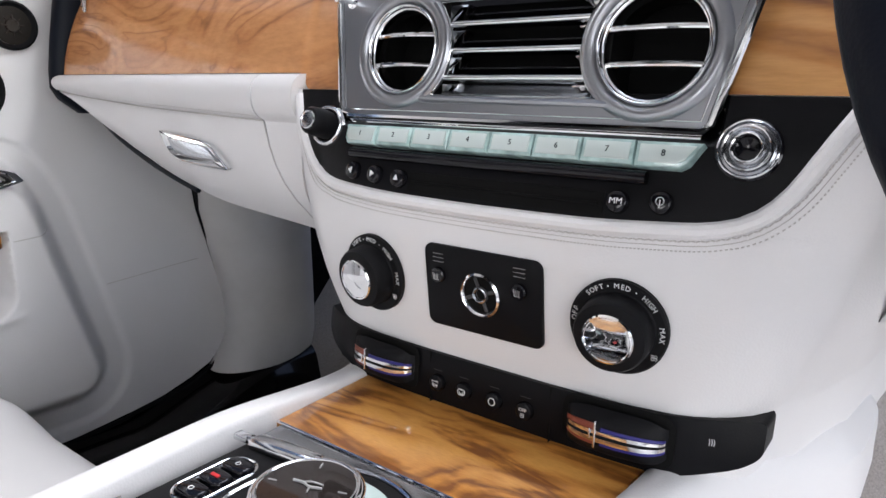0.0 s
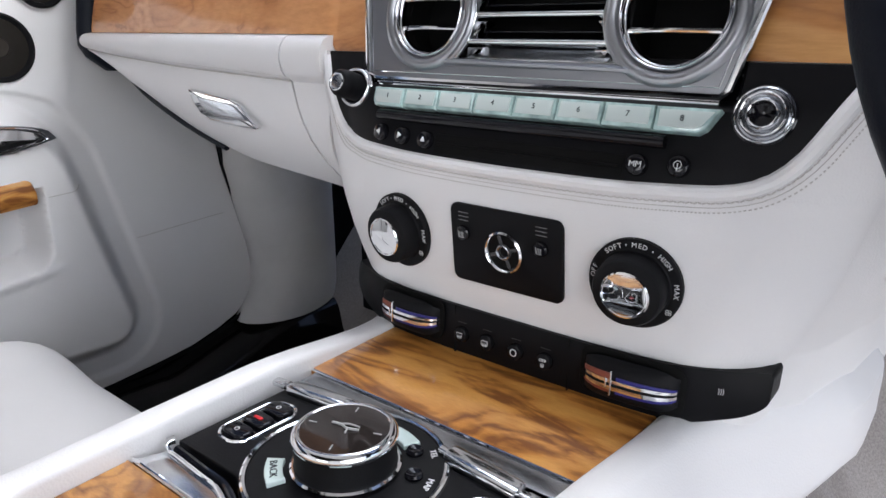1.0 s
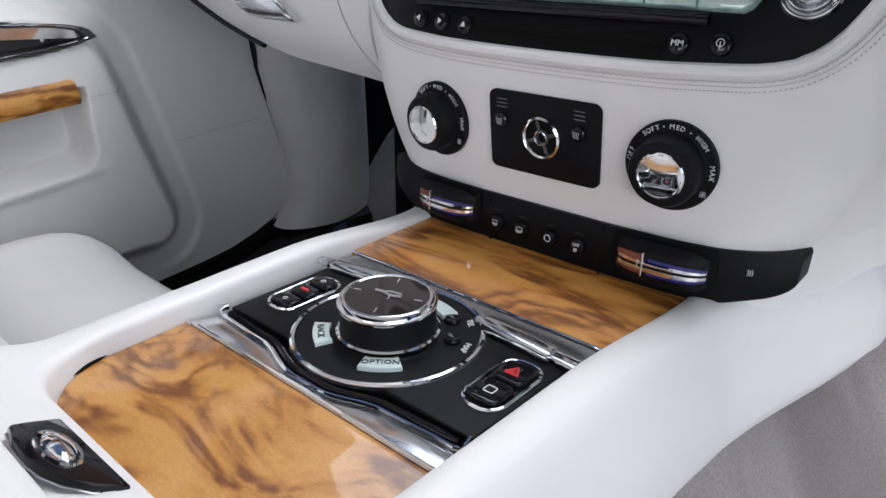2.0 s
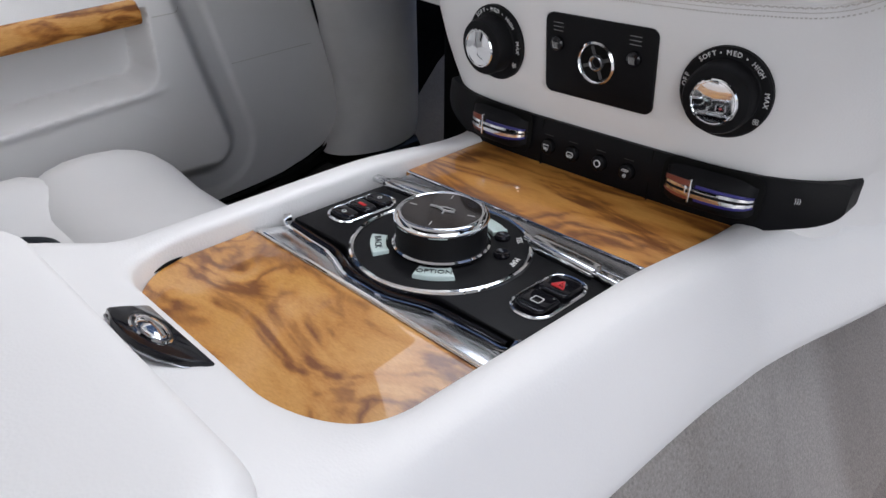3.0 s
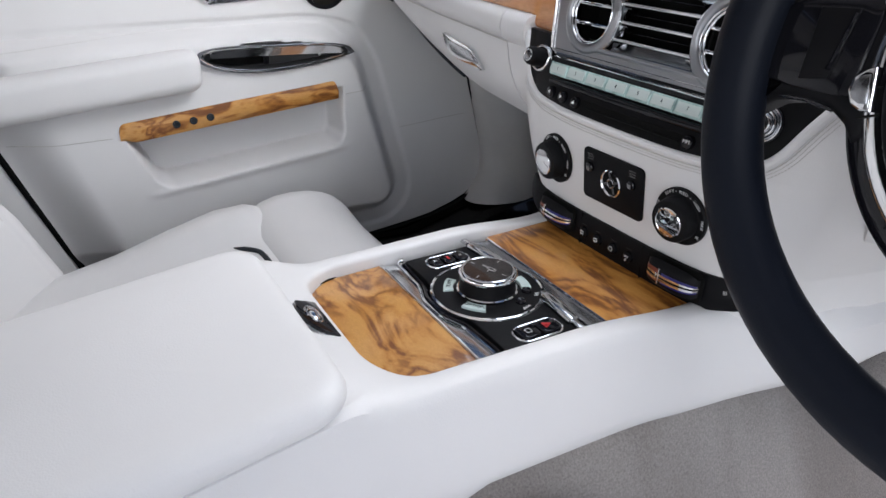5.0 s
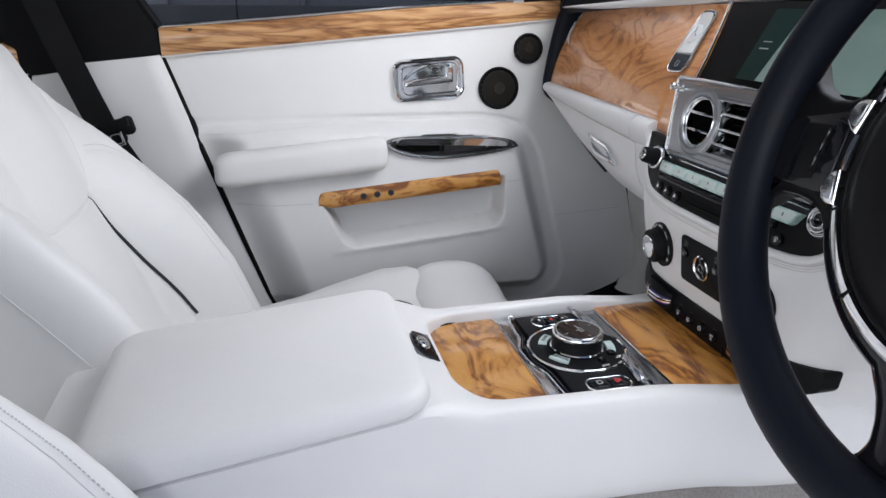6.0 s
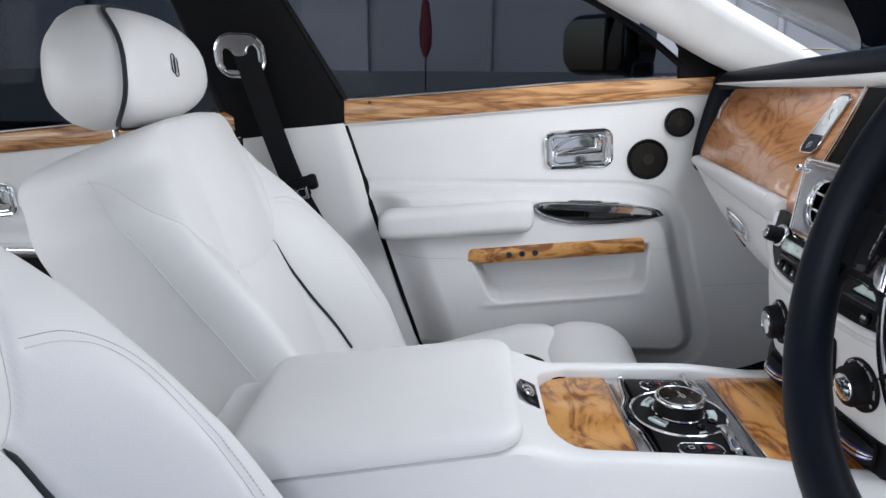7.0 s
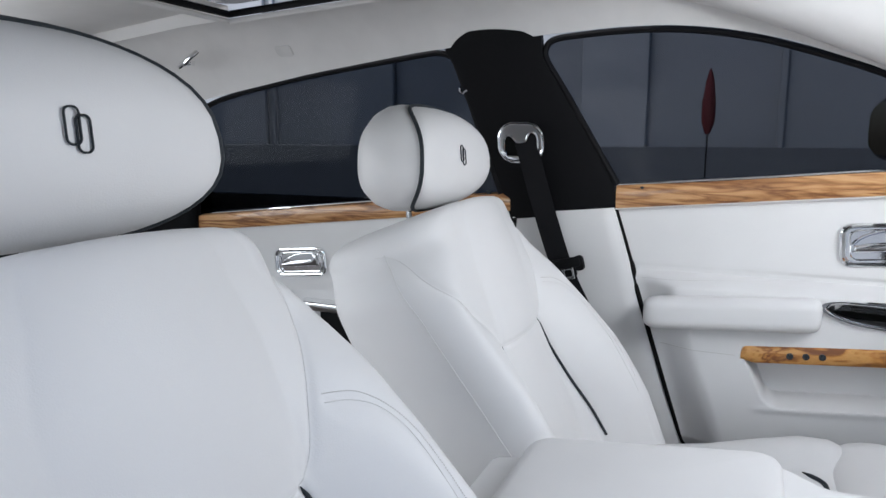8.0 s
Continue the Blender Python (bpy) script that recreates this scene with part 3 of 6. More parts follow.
def handle_bar(sign):
    """Chrome pull bar at the plate's front edge: a flattened barrel on a thin rod."""
    spots = ((0.030, 0.0028), (0.0360, 0.0030), (0.0366, 0.0056), (0.0380, 0.0064), (0.0620, 0.0066), (0.0815, 0.0064), (0.0830, 0.0056), (0.0836, 0.0026), (0.0870, 0.0026), (0.0875, 0.0036), (0.0975, 0.0036), (0.0985, 0.0026))
    rings = []
    for x, r in spots:
        ring = []
        for k in range(24):
            c, q = math.cos(2 * math.pi * k / 24), math.sin(2 * math.pi * k / 24)
            ring.append(Vector((sign * x, 0.0372 - 0.10 * (x - 0.06) + r * math.copysign(abs(c) ** 0.7, c), 0.4545 + 0.62 * r * math.copysign(abs(q) ** 0.7, q))))
        rings.append(ring)
    return loft(rings)


for s in (-1, 1):
    part("pull_bar", handle_bar(s), STEEL, console, "chrome pull bar")


part("strip_lip", tube([(-0.0895, -0.0425, 0.4535), (-0.0905, -0.0455, 0.4535), (-0.0890, -0.0482, 0.4525)] + [(x, wave_y(x), 0.4515) for x in WAVE[1:-1]] + [(0.0925, -0.0480, 0.4525), (0.0935, -0.0450, 0.4535), (0.0925, -0.0420, 0.4535)], lambda f: 0.0013 + 0.0012 * (abs(f - 0.5) > 0.46), 10), CHROME, console, "wavy chrome lip")
part("rear_rail", tube([(x, wave_y(x) + 0.0042, 0.4512) for x in WAVE[1:-1]], 0.0021, 10), GLOSS, console, "wavy black rail")


def controller_plate():
    pts = []
    half = 0.0890
    top, bot, r = 0.0325, -0.0405, 0.0555
    a0 = math.asin(top / r)
    a1 = math.asin(-bot / r)
    xs0, xs1 = r * math.cos(a0), r * math.cos(a1)
    for k in range(13):
        a = a0 + (math.pi - 2 * a0) * k / 12
        pts.append((r * math.cos(a), max(top, r * math.sin(a) * 0.92)))
    pts += [(-half, top), (-half, bot)]
    for k in range(13):
        a = math.pi + a1 + (math.pi - 2 * a1) * k / 12
        pts.append((r * math.cos(a), min(bot, r * math.sin(a) * 0.95)))
    pts += [(half + 0.003, bot), (half + 0.005, top)]
    return pts


plate_ob = part("controller_plate", slab(controller_plate(), on_top(0, 0, 0.441), 0.0115, 0.0018), BLACK, console, "satin black controller plate")
part("ring", turned([(0.0500, 0.4515), (0.0506, 0.4540), (0.0520, 0.4546), (0.0532, 0.4540), (0.0540, 0.4515)], on_top(0, 0, 0), 144), CHROME, plate_ob)
part("disc", turned([(0.0, 0.4535), (0.0500, 0.4533), (0.0502, 0.4512)], on_top(0, 0, 0), 64), BLACK, plate_ob)

dial = part("rotary_dial", turned([(0.0272, 0.4530), (0.0275, 0.4555), (0.0268, 0.4565), (0.0262, 0.4580), (0.0265, 0.4690), (0.0262, 0.4705)], on_top(0, 0, 0), 64), BLACK_SOFT, console, "black rotary dial with a chrome collar")
part("foot_ring", turned([(0.0268, 0.4540), (0.0284, 0.4545), (0.0287, 0.4557), (0.0276, 0.4566), (0.0264, 0.4566)], on_top(0, 0, 0), 128), CHROME, dial)
part("collar", turned([(0.0262, 0.4698), (0.0270, 0.4702), (0.02735, 0.4712), (0.0273, 0.4722), (0.0269, 0.4733), (0.0262, 0.4743), (0.0253, 0.4751), (0.0243, 0.4755), (0.0234, 0.4754), (0.0228, 0.4749)], on_top(0, 0, 0), 128), CHROME, dial)
part("touch_pad", turned([(0.0, 0.4751), (0.0230, 0.4749), (0.0231, 0.4735)], on_top(0, 0, 0), 64), plain("smoked_pad", (0.018, 0.014, 0.013), 0.12, coat=0.7), dial)
for a in (20, 115, 200, 295):
    part("tick_mark", block((0.018, 0, 0.4752), (0.0045, 0.0006, 0.0005), 0.0001, pose(0, 0, 0, 0, 0, a)), GREYPRINT, dial)
part("emblem", join(tube(spline([(-0.0085, -0.0005, 0.4755), (-0.003, 0.0005, 0.4757), (0.002, -0.0002, 0.4757), (0.0075, 0.0024, 0.4755)]), 0.0007, 6), tube(spline([(-0.004, 0.0, 0.4756), (0.0, 0.0032, 0.4757), (0.0062, 0.0046, 0.4755)]), 0.0005, 6), tube([(0.002, 0.0, 0.4756), (0.004, -0.0036, 0.4755)], 0.0005, 6)), GREYPRINT, dial, "small plain emblem")


def arc_key(mid, span, r0, r1):
    out = []
    for k in range(9):
        a = radians(mid - span / 2 + span * k / 8)
        out.append((r1 * math.cos(a), r1 * math.sin(a)))
    for k in range(9):
        a = radians(mid + span / 2 - span * k / 8)
        out.append((r0 * math.cos(a), r0 * math.sin(a)))
    return out


for mid, word in ((-51, "OPTION"), (-129, "BACK"), (79, "")):
    key = part("glass_key", slab(arc_key(mid, 32, 0.0318, 0.0412), on_top(0, 0, 0.4530), 0.0032, 0.0009), PALEKEY, console, "clear glass key with dark print")
    if word:
        rad = 0.0365
        c = (rad * math.cos(radians(mid)), rad * math.sin(radians(mid)), 0.4564)
        part("print", letters(word, 0.0052 if len(word) > 4 else 0.0056, on_top(*c) @ pose(0, 0, 0, 0, 0, mid + 90)), INK, key)
for mid, word, br in ((56, "TEL", 0.0365), (23, "MAP", 0.0365)):
    b = on_top(br * math.cos(radians(mid)), br * math.sin(radians(mid)), 0.453)
    part("menu_button", turned([(0.0046, 0.0), (0.0048, 0.0018), (0.0040, 0.0030), (0.0025, 0.0022), (0.0, 0.0020)], b, 20), GLOSS, console)
    c = (0.0456 * math.cos(radians(mid - 6)), 0.0456 * math.sin(radians(mid - 6)), 0.4538)
    part("print", letters(word, 0.0048, on_top(*c) @ pose(0, 0, 0, 0, 0, mid - 96)), PRINT, console)


def switch_pair(x, y, yaw, red):
    m = on_top(x, y, 0.4522) @ pose(0, 0, 0, 0, 0, yaw)
    bez = part("switch_bezel", ring_band(rounded(0.0225, 0.0455, 0.0095, 8), m, 0.0022, 0.003), CHROME, console, "chrome switch bezel")
    part("well", slab(rounded(0.0215, 0.0445, 0.009, 8), m, 0.0008), GLOSS, bez)
    cells = ((-0.0100, 0.0185), (0.0100, 0.0185)) if red == "triangle" else ((-0.0140, 0.0120), (0.0, 0.0125), (0.0140, 0.0120))
    for cy, h in cells:
        part("rocker", slab(rounded(0.0185, h, 0.0045, 5), m @ on_top(0, cy, 0.0), 0.0034, 0.0014), GLOSS, bez)
    if red == "triangle":
        tri = [(0.0042 * math.cos(radians(a)), 0.0042 * math.sin(radians(a))) for a in (90, 210, 330)]
        t = m @ on_top(0, 0.0085, 0.0034)
        part("warning_triangle", join(*[tube([t @ Vector((*tri[i], 0.0003)), t @ Vector((*tri[(i + 1) % 3], 0.0003))], 0.0006, 6) for i in range(3)], *[tube([t @ Vector((tri[i][0] * 0.45, tri[i][1] * 0.45, 0.0003)), t @ Vector((tri[(i + 1) % 3][0] * 0.45, tri[(i + 1) % 3][1] * 0.45, 0.0003))], 0.0004, 6) for i in range(3)]), RED, bez)
        k = m @ on_top(0, -0.0100, 0.0034)
        part("door_mark", ring_band(rounded(0.0055, 0.0050, 0.0008, 3), k, 0.0005, 0.0003), PRINT, bez)
    else:
        part("red_bar", block((0, 0, 0.0036), (0.0065, 0.0022, 0.0008), 0.0003, m), RED, bez)
        for cy in (-0.0145, 0.0145):
            part("mark", ring_band(circle(0, cy, 0.0014, 10), m @ on_top(0, 0, 0.0034), 0.0005, 0.0003), PRINT, bez)


switch_pair(0.0775, 0.0005, 0, "triangle")
switch_pair(-0.0695, -0.0020, 0, "bar")

# lock plate on the slope behind the rear inlay
LOCK = frame_at((0.0, -0.1613, 0.4706), (-1, 0, 0), (0, -0.886, 0.463))
leaf = [(-0.0325, -0.0015), (0.0235, -0.0010), (0.0246, 0.0005), (0.0228, 0.0110), (0.0208, 0.0185), (0.0190, 0.0203), (0.0080, 0.0226), (-0.0060, 0.0232), (-0.0150, 0.0218), (-0.0230, 0.0172), (-0.0290, 0.0100), (-0.0325, 0.0020)]
lock_ob = part("lock_plate", slab(leaf, LOCK, 0.0032, 0.0006), GLOSS, console, "gloss black latch plate")
part("plate_edge", ring_band(leaf, LOCK, 0.0012, 0.0), GREYMETAL, lock_ob)
part("latch_button", turned([(0.0085, 0.0030), (0.0080, 0.0050), (0.0055, 0.0062), (0.0001, 0.0066)], LOCK @ pose(-0.0015, 0.0108, 0, 0, 0, -4) @ Matrix.Diagonal((1.30, 0.66, 1, 1)), 24), CHROME, lock_ob)
part("latch_ring", tube([LOCK @ pose(-0.0015, 0.0108, 0.0034, 0, 0, -4) @ Vector((0.0135 * math.cos(t), 0.0068 * math.sin(t), 0)) for t in [2 * math.pi * k / 24 for k in range(24)]], 0.0010, 6, closed=True), CHROME, lock_ob)

# added black sheet that puts the passenger footwell's deep shade into its colour
tagged(part("footwell_shade_sheet", block((-0.375, 0.62, 0.32), (0.47, 0.02, 0.44), 0.01), CLOTH_BLACK), "dark sheet added for the footwell's shade", "footwell", kind="structure")

# ---------- dashboard ----------
dash = thing("dashboard", (0, 0.25, 0.4), "white leather dashboard with olive wood veneer and chrome vents", "dashboard")
STACK_Y = [(0.38, 0.172), (0.45, 0.157), (0.49, 0.149), (0.52, 0.1435), (0.56, 0.139), (0.585, 0.1375), (0.60, 0.1425), (0.65, 0.163), (0.72, 0.178)]
STACK_W = [(0.38, 0.140), (0.41, 0.147), (0.44, 0.152), (0.47, 0.158), (0.487, 0.160), (0.502, 0.167), (0.52, 0.174), (0.542, 0.182), (0.583, 0.192), (0.62, 0.208), (0.66, 0.228)]
STACK_R = 0.055


def stack_y(x, z):
    """The stack's front: gently bowed, rounding away at its sides."""
    flat = lerp_table(STACK_W, z) - STACK_R
    a = min(abs(x), flat)
    bow = 0.020 - 0.016 * smooth(0.58, 0.635, z)
    y = lerp_table(STACK_Y, z) + bow * (a / 0.16) ** 4
    y += 0.0135 * smooth(0.6285, 0.6330, z) * smooth(0.1330, 0.1260, abs(x + 0.005))
    over = min(1.0, max(0.0, abs(x) - flat) / STACK_R)
    return y + 0.9 * STACK_R * (1 - math.sqrt(1 - over * over))


def on_stack(x, z, lift=0.0):
    e = 0.002
    dx = Vector((2 * e, stack_y(x + e, z) - stack_y(x - e, z), 0))
    dz = Vector((0, stack_y(x, z + e) - stack_y(x, z - e), 2 * e))
    m = frame_at((x, stack_y(x, z), z), dx, dz)
    return m @ Matrix.Translation((0, 0, lift))


def stack_body():
    rings = []
    for k in range(91):
        z = 0.400 + 0.252 * k / 90
        w = lerp_table(STACK_W, z)
        r = STACK_R
        ring = []
        for j in range(81):
            x = (w - r) * (j / 40 - 1)
            ring.append(Vector((x, stack_y(x, z), z)))
        y_edge, s = stack_y(w - r, z), 1
        right = []
        for j in range(1, 9):
            a = radians(90 * j / 8)
            right.append((w - r + r * math.sin(a), y_edge + 0.9 * r * (1 - math.cos(a))))
        yb = 0.60
        right += [(w + 0.012, y_edge + 0.07), (w + 0.030, y_edge + 0.14), (w + 0.060, yb)]
        left = [Vector((-x, y, z)) for x, y in reversed(right)]
        rings.append(left + ring + [Vector((x, y, z)) for x, y in right])
    return loft(rings, closed=True, cap=(False, False))


part("stack_body", stack_body(), WHITE, dash, "white leather centre stack with double stitching")


EDGE = [Vector((x, 0, z)) for x, z in ((0.0, 0.5877), (0.04, 0.5880), (0.075, 0.5887), (0.10, 0.5900), (0.12, 0.5912), (0.1305, 0.5928), (0.1410, 0.5962), (0.1505, 0.6025), (0.1590, 0.6125), (0.1680, 0.6280), (0.1805, 0.6500))]
EDGE = spline(EDGE, 8)
EDGE_LEN = [0.0]
for p, q in zip(EDGE, EDGE[1:]):
    EDGE_LEN.append(EDGE_LEN[-1] + (q - p).length)


def u_curve(f, drop=0.0, wide=0.0):
    """The lower edge of the black fascia, f from -1 to 1, moved outwards by drop: flat in the middle, sweeping up at both ends."""
    want = abs(f) * EDGE_LEN[-1]
    i = max(k for k in range(len(EDGE) - 1) if EDGE_LEN[k] <= want + 1e-9)
    d = EDGE[i + 1] - EDGE[i]
    p = EDGE[i] + d * ((want - EDGE_LEN[i]) / d.length)
    t = (EDGE[min(i + 2, len(EDGE) - 1)] - EDGE[max(i - 1, 0)]).normalized()
    return math.copysign(p.x + t.z * drop, f), p.z - t.x * drop


FASCIA = [u_curve(-1 + 2 * k / 48) for k in range(49)]


def fascia_face():
    """The black fascia, drawn up in columns from the swept lower edge to the straight upper edge."""
    def f(u, v):
        x, z0 = u_curve(-1 + 2 * u)
        z1 = 0.6520
        z = z0 + (z1 - z0) * v
        return Vector((x, stack_y(x, z) - 0.0022, z))
    return solid_sheet(96, 28, f, (0, 0.006, 0))


fascia = part("black_fascia", fascia_face(), BLACK, dash, "satin black control fascia")
part("leather_roll", tube([Vector((x * 1.012, stack_y(x, z - 0.003) - 0.0005, z - 0.0030)) for x, z in FASCIA], 0.0042, 10), WHITE, dash)


def stitch_row(drop, gap, r, length, wide, zig=0.0):
    out = []
    n = 210
    pts = []
    for k in range(n + 1):
        x, z = u_curve(-1 + 2 * k / n, drop, wide)
        z += zig * (1 if k % 2 else -1)
        pts.append(Vector((x, stack_y(x, z) - 0.0003, z)))
    for a, b in zip(pts, pts[1:]):
        d = (b - a)
        out.append(tube([a + d * gap, a + d * (gap + length)], r, 5))
    return join(*out)


part("stitching", stitch_row(0.0084, 0.02, 0.00042, 0.80, 0.004, 0.0004), STITCH, dash, "fine double stitching")
part("stitching", stitch_row(0.0134, 0.3, 0.00040, 0.5, 0.007), STITCH, dash)
part("seam_line", tube([Vector((x, stack_y(x, z) - 0.0002, z)) for x, z in (u_curve(-1 + 2 * k / 80, 0.0108, 0.0) for k in range(81))], 0.00025, 5), STITCH, dash)

# preset keys
for k in range(8):
    x0, x1 = -0.1125 + 0.0288 * k, -0.1125 + 0.0288 * (k + 1) - 0.0007
    mid = (x0 + x1) / 2
    m = on_stack(mid, 0.6210, 0.001)
    w = x1 - x0
    out = [(-w / 2, -0.0065), (w / 2, -0.0065), (w / 2, 0.0065), (-w / 2, 0.0065)]
    if k == 7:
        out = [(-w / 2, -0.0065), (w / 2 - 0.006, -0.0065), (w / 2 - 0.002, -0.0040), (w / 2 + 0.004, 0.0065), (-w / 2, 0.0065)]
    if k == 0:
        out = [(-w / 2 + 0.003, -0.0065), (w / 2, -0.0065), (w / 2, 0.0065), (-w / 2, 0.0065), (-w / 2, -0.0030)]
    key = part("preset_key", slab(out, m, 0.0085, 0.0012, 2), KEYGLASS, dash, "pale glass preset key")
    part("face", slab([(x * 0.86, y * 0.70 + 0.0002) for x, y in out], m @ on_top(0, 0, 0.0085), 0.0005, 0.0004), KEYTOP, key)
    part("numeral", letters(str(k + 1), 0.0046, m @ on_top(0, 0.0004, 0.0093)), INK, key)
part("key_ledge", tube([(x, stack_y(x, 0.6120) - 0.0055, 0.6118) for x in [-0.108 + 0.0204 * k for k in range(11)]], 0.0036, 12), GLOSS, dash)

# small buttons, disc slot
for x, z in ((-0.1040, 0.5990), (-0.0830, 0.5982), (-0.0620, 0.5974), (0.0830, 0.5980), (0.1045, 0.5995)):
    m = on_stack(x, z, 0.001)
    b = part("round_button", turned([(0.0060, 0), (0.0059, 0.0036), (0.0052, 0.0052), (0.0040, 0.0058), (0.0, 0.0054)], m, 28), GLOSS, dash)
    if x == 0.0830:
        part("print", letters("MM", 0.0046, m @ on_top(0, 0, 0.0058)), PRINT, b)
    elif x > 0.1:
        part("mark", join(ring_band(circle(0, 0.0004, 0.0020, 14), m @ on_top(0, 0, 0.0058), 0.0004, 0.0002), tube([m @ Vector((0, -0.0028, 0.0058)), m @ Vector((0, 0.0012, 0.0058))], 0.0003, 5)), PRINT, b)
    else:
        part("mark", slab([(-0.0018, 0), (0.0016, 0.0020), (0.0016, -0.0020)], m @ on_top(0, 0, 0.0057) @ pose(0, 0, 0, 0, 0, 0 if x < -0.1 else 180 if x < -0.08 else -90), 0.0004), PRINT, b)


def slot_shape(u, v):
    x = -0.0545 + 0.1300 * u
    z = 0.5915 + 0.0115 * v
    return Vector((x, stack_y(x, z) - 0.0030, z))


part("disc_slot", solid_sheet(20, 3, slot_shape, (0, 0.004, 0)), VOID, dash, "gloss black disc slot")
part("slot_lip", tube([(x, stack_y(x, 0.5970) - 0.0036, 0.5972) for x in [-0.052 + 0.0125 * k for k in range(11)]], 0.0010, 6), VOID, dash)

# volume knob and round chrome controller
m = on_stack(-0.1395, 0.6265, 0.002) @ pose(0, 0, 0, 0, 6)
vol = part("volume_knob", turned([(0.0098, 0.002), (0.0100, 0.012), (0.0094, 0.0185), (0.0080, 0.0205), (0.0066, 0.0208)], m, 36), BLACK_SOFT, dash, "black volume knob in a chrome ring")
part("ring", turned([(0.0105, 0.000), (0.0110, 0.0036), (0.0122, 0.0044), (0.0134, 0.0040), (0.0142, 0.0026), (0.0145, 0.0)], m, 56), CHROME, vol, sharp=60)
part("cap", turned([(0.0066, 0.0204), (0.0064, 0.0216), (0.0058, 0.0220), (0.0052, 0.0214)], m, 40), CHROME, vol)
part("glass_cap", turned([(0.0053, 0.0214), (0.0030, 0.0218), (0.0, 0.0219)], m, 40), GREYMETAL, vol)
m = on_stack(0.1395, 0.6270, 0.002) @ Matrix.Scale(0.88, 4)
part("chrome_dial", turned([(0.0160, 0.0), (0.0160, 0.0030), (0.0148, 0.0040), (0.0140, 0.0030), (0.0128, 0.0034), (0.0122, 0.0062), (0.0112, 0.0072), (0.0098, 0.0062), (0.0088, 0.0075), (0.0076, 0.0082), (0.0066, 0.0070), (0.0058, 0.0050)], m, 64), GREYMETAL, dash, "stepped round chrome controller", sharp=28)
for rr, hh in ((0.0152, 0.0036), (0.0117, 0.0070), (0.0076, 0.0080)):
    part("bright_rim", ring_band(circle(0, 0, rr, 64), m @ on_top(0, 0, hh), 0.0011, 0.0), CHROME, dash)
part("glass_cap", turned([(0.0060, 0.0052), (0.0034, 0.0040), (0.0, 0.0036)], m, 40), GLOSS, dash)
part("dark_ring", turned([(0.0170, 0.0), (0.0170, 0.0012), (0.0158, 0.0016)], m, 48), GLOSS, dash)

# vent fascia
VENT = frame_at((-0.0045, 0.1665, 0.6335), (1, 0, 0), (0, 0.19, 1))
VH = 0.090
LC, RC, VR = (-0.0800, 0.0445), (0.0890, 0.0430), 0.0290


def waist(n=10):
    """The middle opening between the two round vents, bowed in by their rings."""
    pts = []
    for c, s in ((LC, 1), (RC, -1)):
        arc = []
        for k in range(n + 1):
            a = radians(-52 + 100 * k / n)
            arc.append((c[0] + s * (VR + 0.0085) * math.cos(a), c[1] + (VR + 0.0085) * math.sin(a)))
        arc = [(arc[0][0] - s * 0.003, 0.0125)] + arc + [(arc[-1][0] - s * 0.001, 0.0755)]
        pts += arc if s > 0 else arc[::-1]
    left, right = pts[: n + 3], pts[n + 3:]
    return left + right


outer = [(-0.1235, 0.0), (0.1195, 0.0), (0.1235, 0.0035), (0.1440, VH - 0.003), (0.1420, VH), (-0.1420, VH), (-0.1440, VH - 0.003), (-0.1300, 0.0035)]
vent = part("vent_fascia", plate(outer, [circle(*LC, VR + 0.001), waist(), circle(*RC, VR + 0.003)], VENT, 0.006), SATIN, dash, "satin metal vent fascia")
part("edge_trim", ring_band(outer, VENT @ on_top(0, 0, 0.0050), 0.0046, 0.001), CHROME, vent)
part("inner_line", ring_band(inset(outer, 0.0048), VENT @ on_top(0, 0, 0.0060), 0.0009, 0.0), CHROME, vent)
part("lower_trim", tube([VENT @ Vector((x, -0.0030, 0.0025)) for x in (-0.124, 0.0, 0.120)], 0.0042, 12), CHROME, vent)
part("waist_trim", ring_band(waist(), VENT @ on_top(0, 0, 0.0060), 0.0046, 0.001), SATIN, vent)
part("waist_lip", ring_band(inset(waist(), 0.0026), VENT @ on_top(0, 0, 0.0064), 0.0010, 0.0), CHROME, vent)
for c, rr in ((LC, VR), (RC, VR + 0.002)):
    mc = VENT @ on_top(c[0], c[1], 0)
    part("ring", turned([(rr + 0.0095, 0.0056), (rr + 0.0085, 0.0068), (rr + 0.0068, 0.0080), (rr + 0.0048, 0.0086), (rr + 0.0028, 0.0080), (rr + 0.0012, 0.0066), (rr + 0.0006, 0.0030)], mc, 72), SATIN, vent, sharp=60)
    part("bezel", turned([(rr + 0.0004, 0.0020), (rr + 0.0002, 0.0072), (rr - 0.0008, 0.0080), (rr - 0.0018, 0.0074), (rr - 0.0022, 0.0050), (rr - 0.0030, 0.0048), (rr - 0.0036, 0.0036), (rr - 0.0036, -0.006)], mc, 72), CHROME, vent, sharp=60)
    part("throat", turned([(rr, 0.001), (rr, -0.030), (0.0, -0.030)], mc, 40), VOID, vent)
    for dz in (-0.0095, 0.0095):
        half = math.sqrt(rr * rr - dz * dz) - 0.002
        part("slat", tube([mc @ Vector((half * (-1 + 0.2 * k), dz, 0.0015 + 0.0030 * (1 - (-1 + 0.2 * k) ** 2))) for k in range(11)], 0.0017, 10, flat=1.0), CHROME, vent)
for k, dz in enumerate((0.0265, 0.0430, 0.0595)):
    half0, half1 = -0.0470, 0.0550
    part("slat", block(((half0 + half1) / 2, dz, 0.000), (half1 - half0, 0.0034, 0.012), 0.0014, VENT), CHROME, vent)
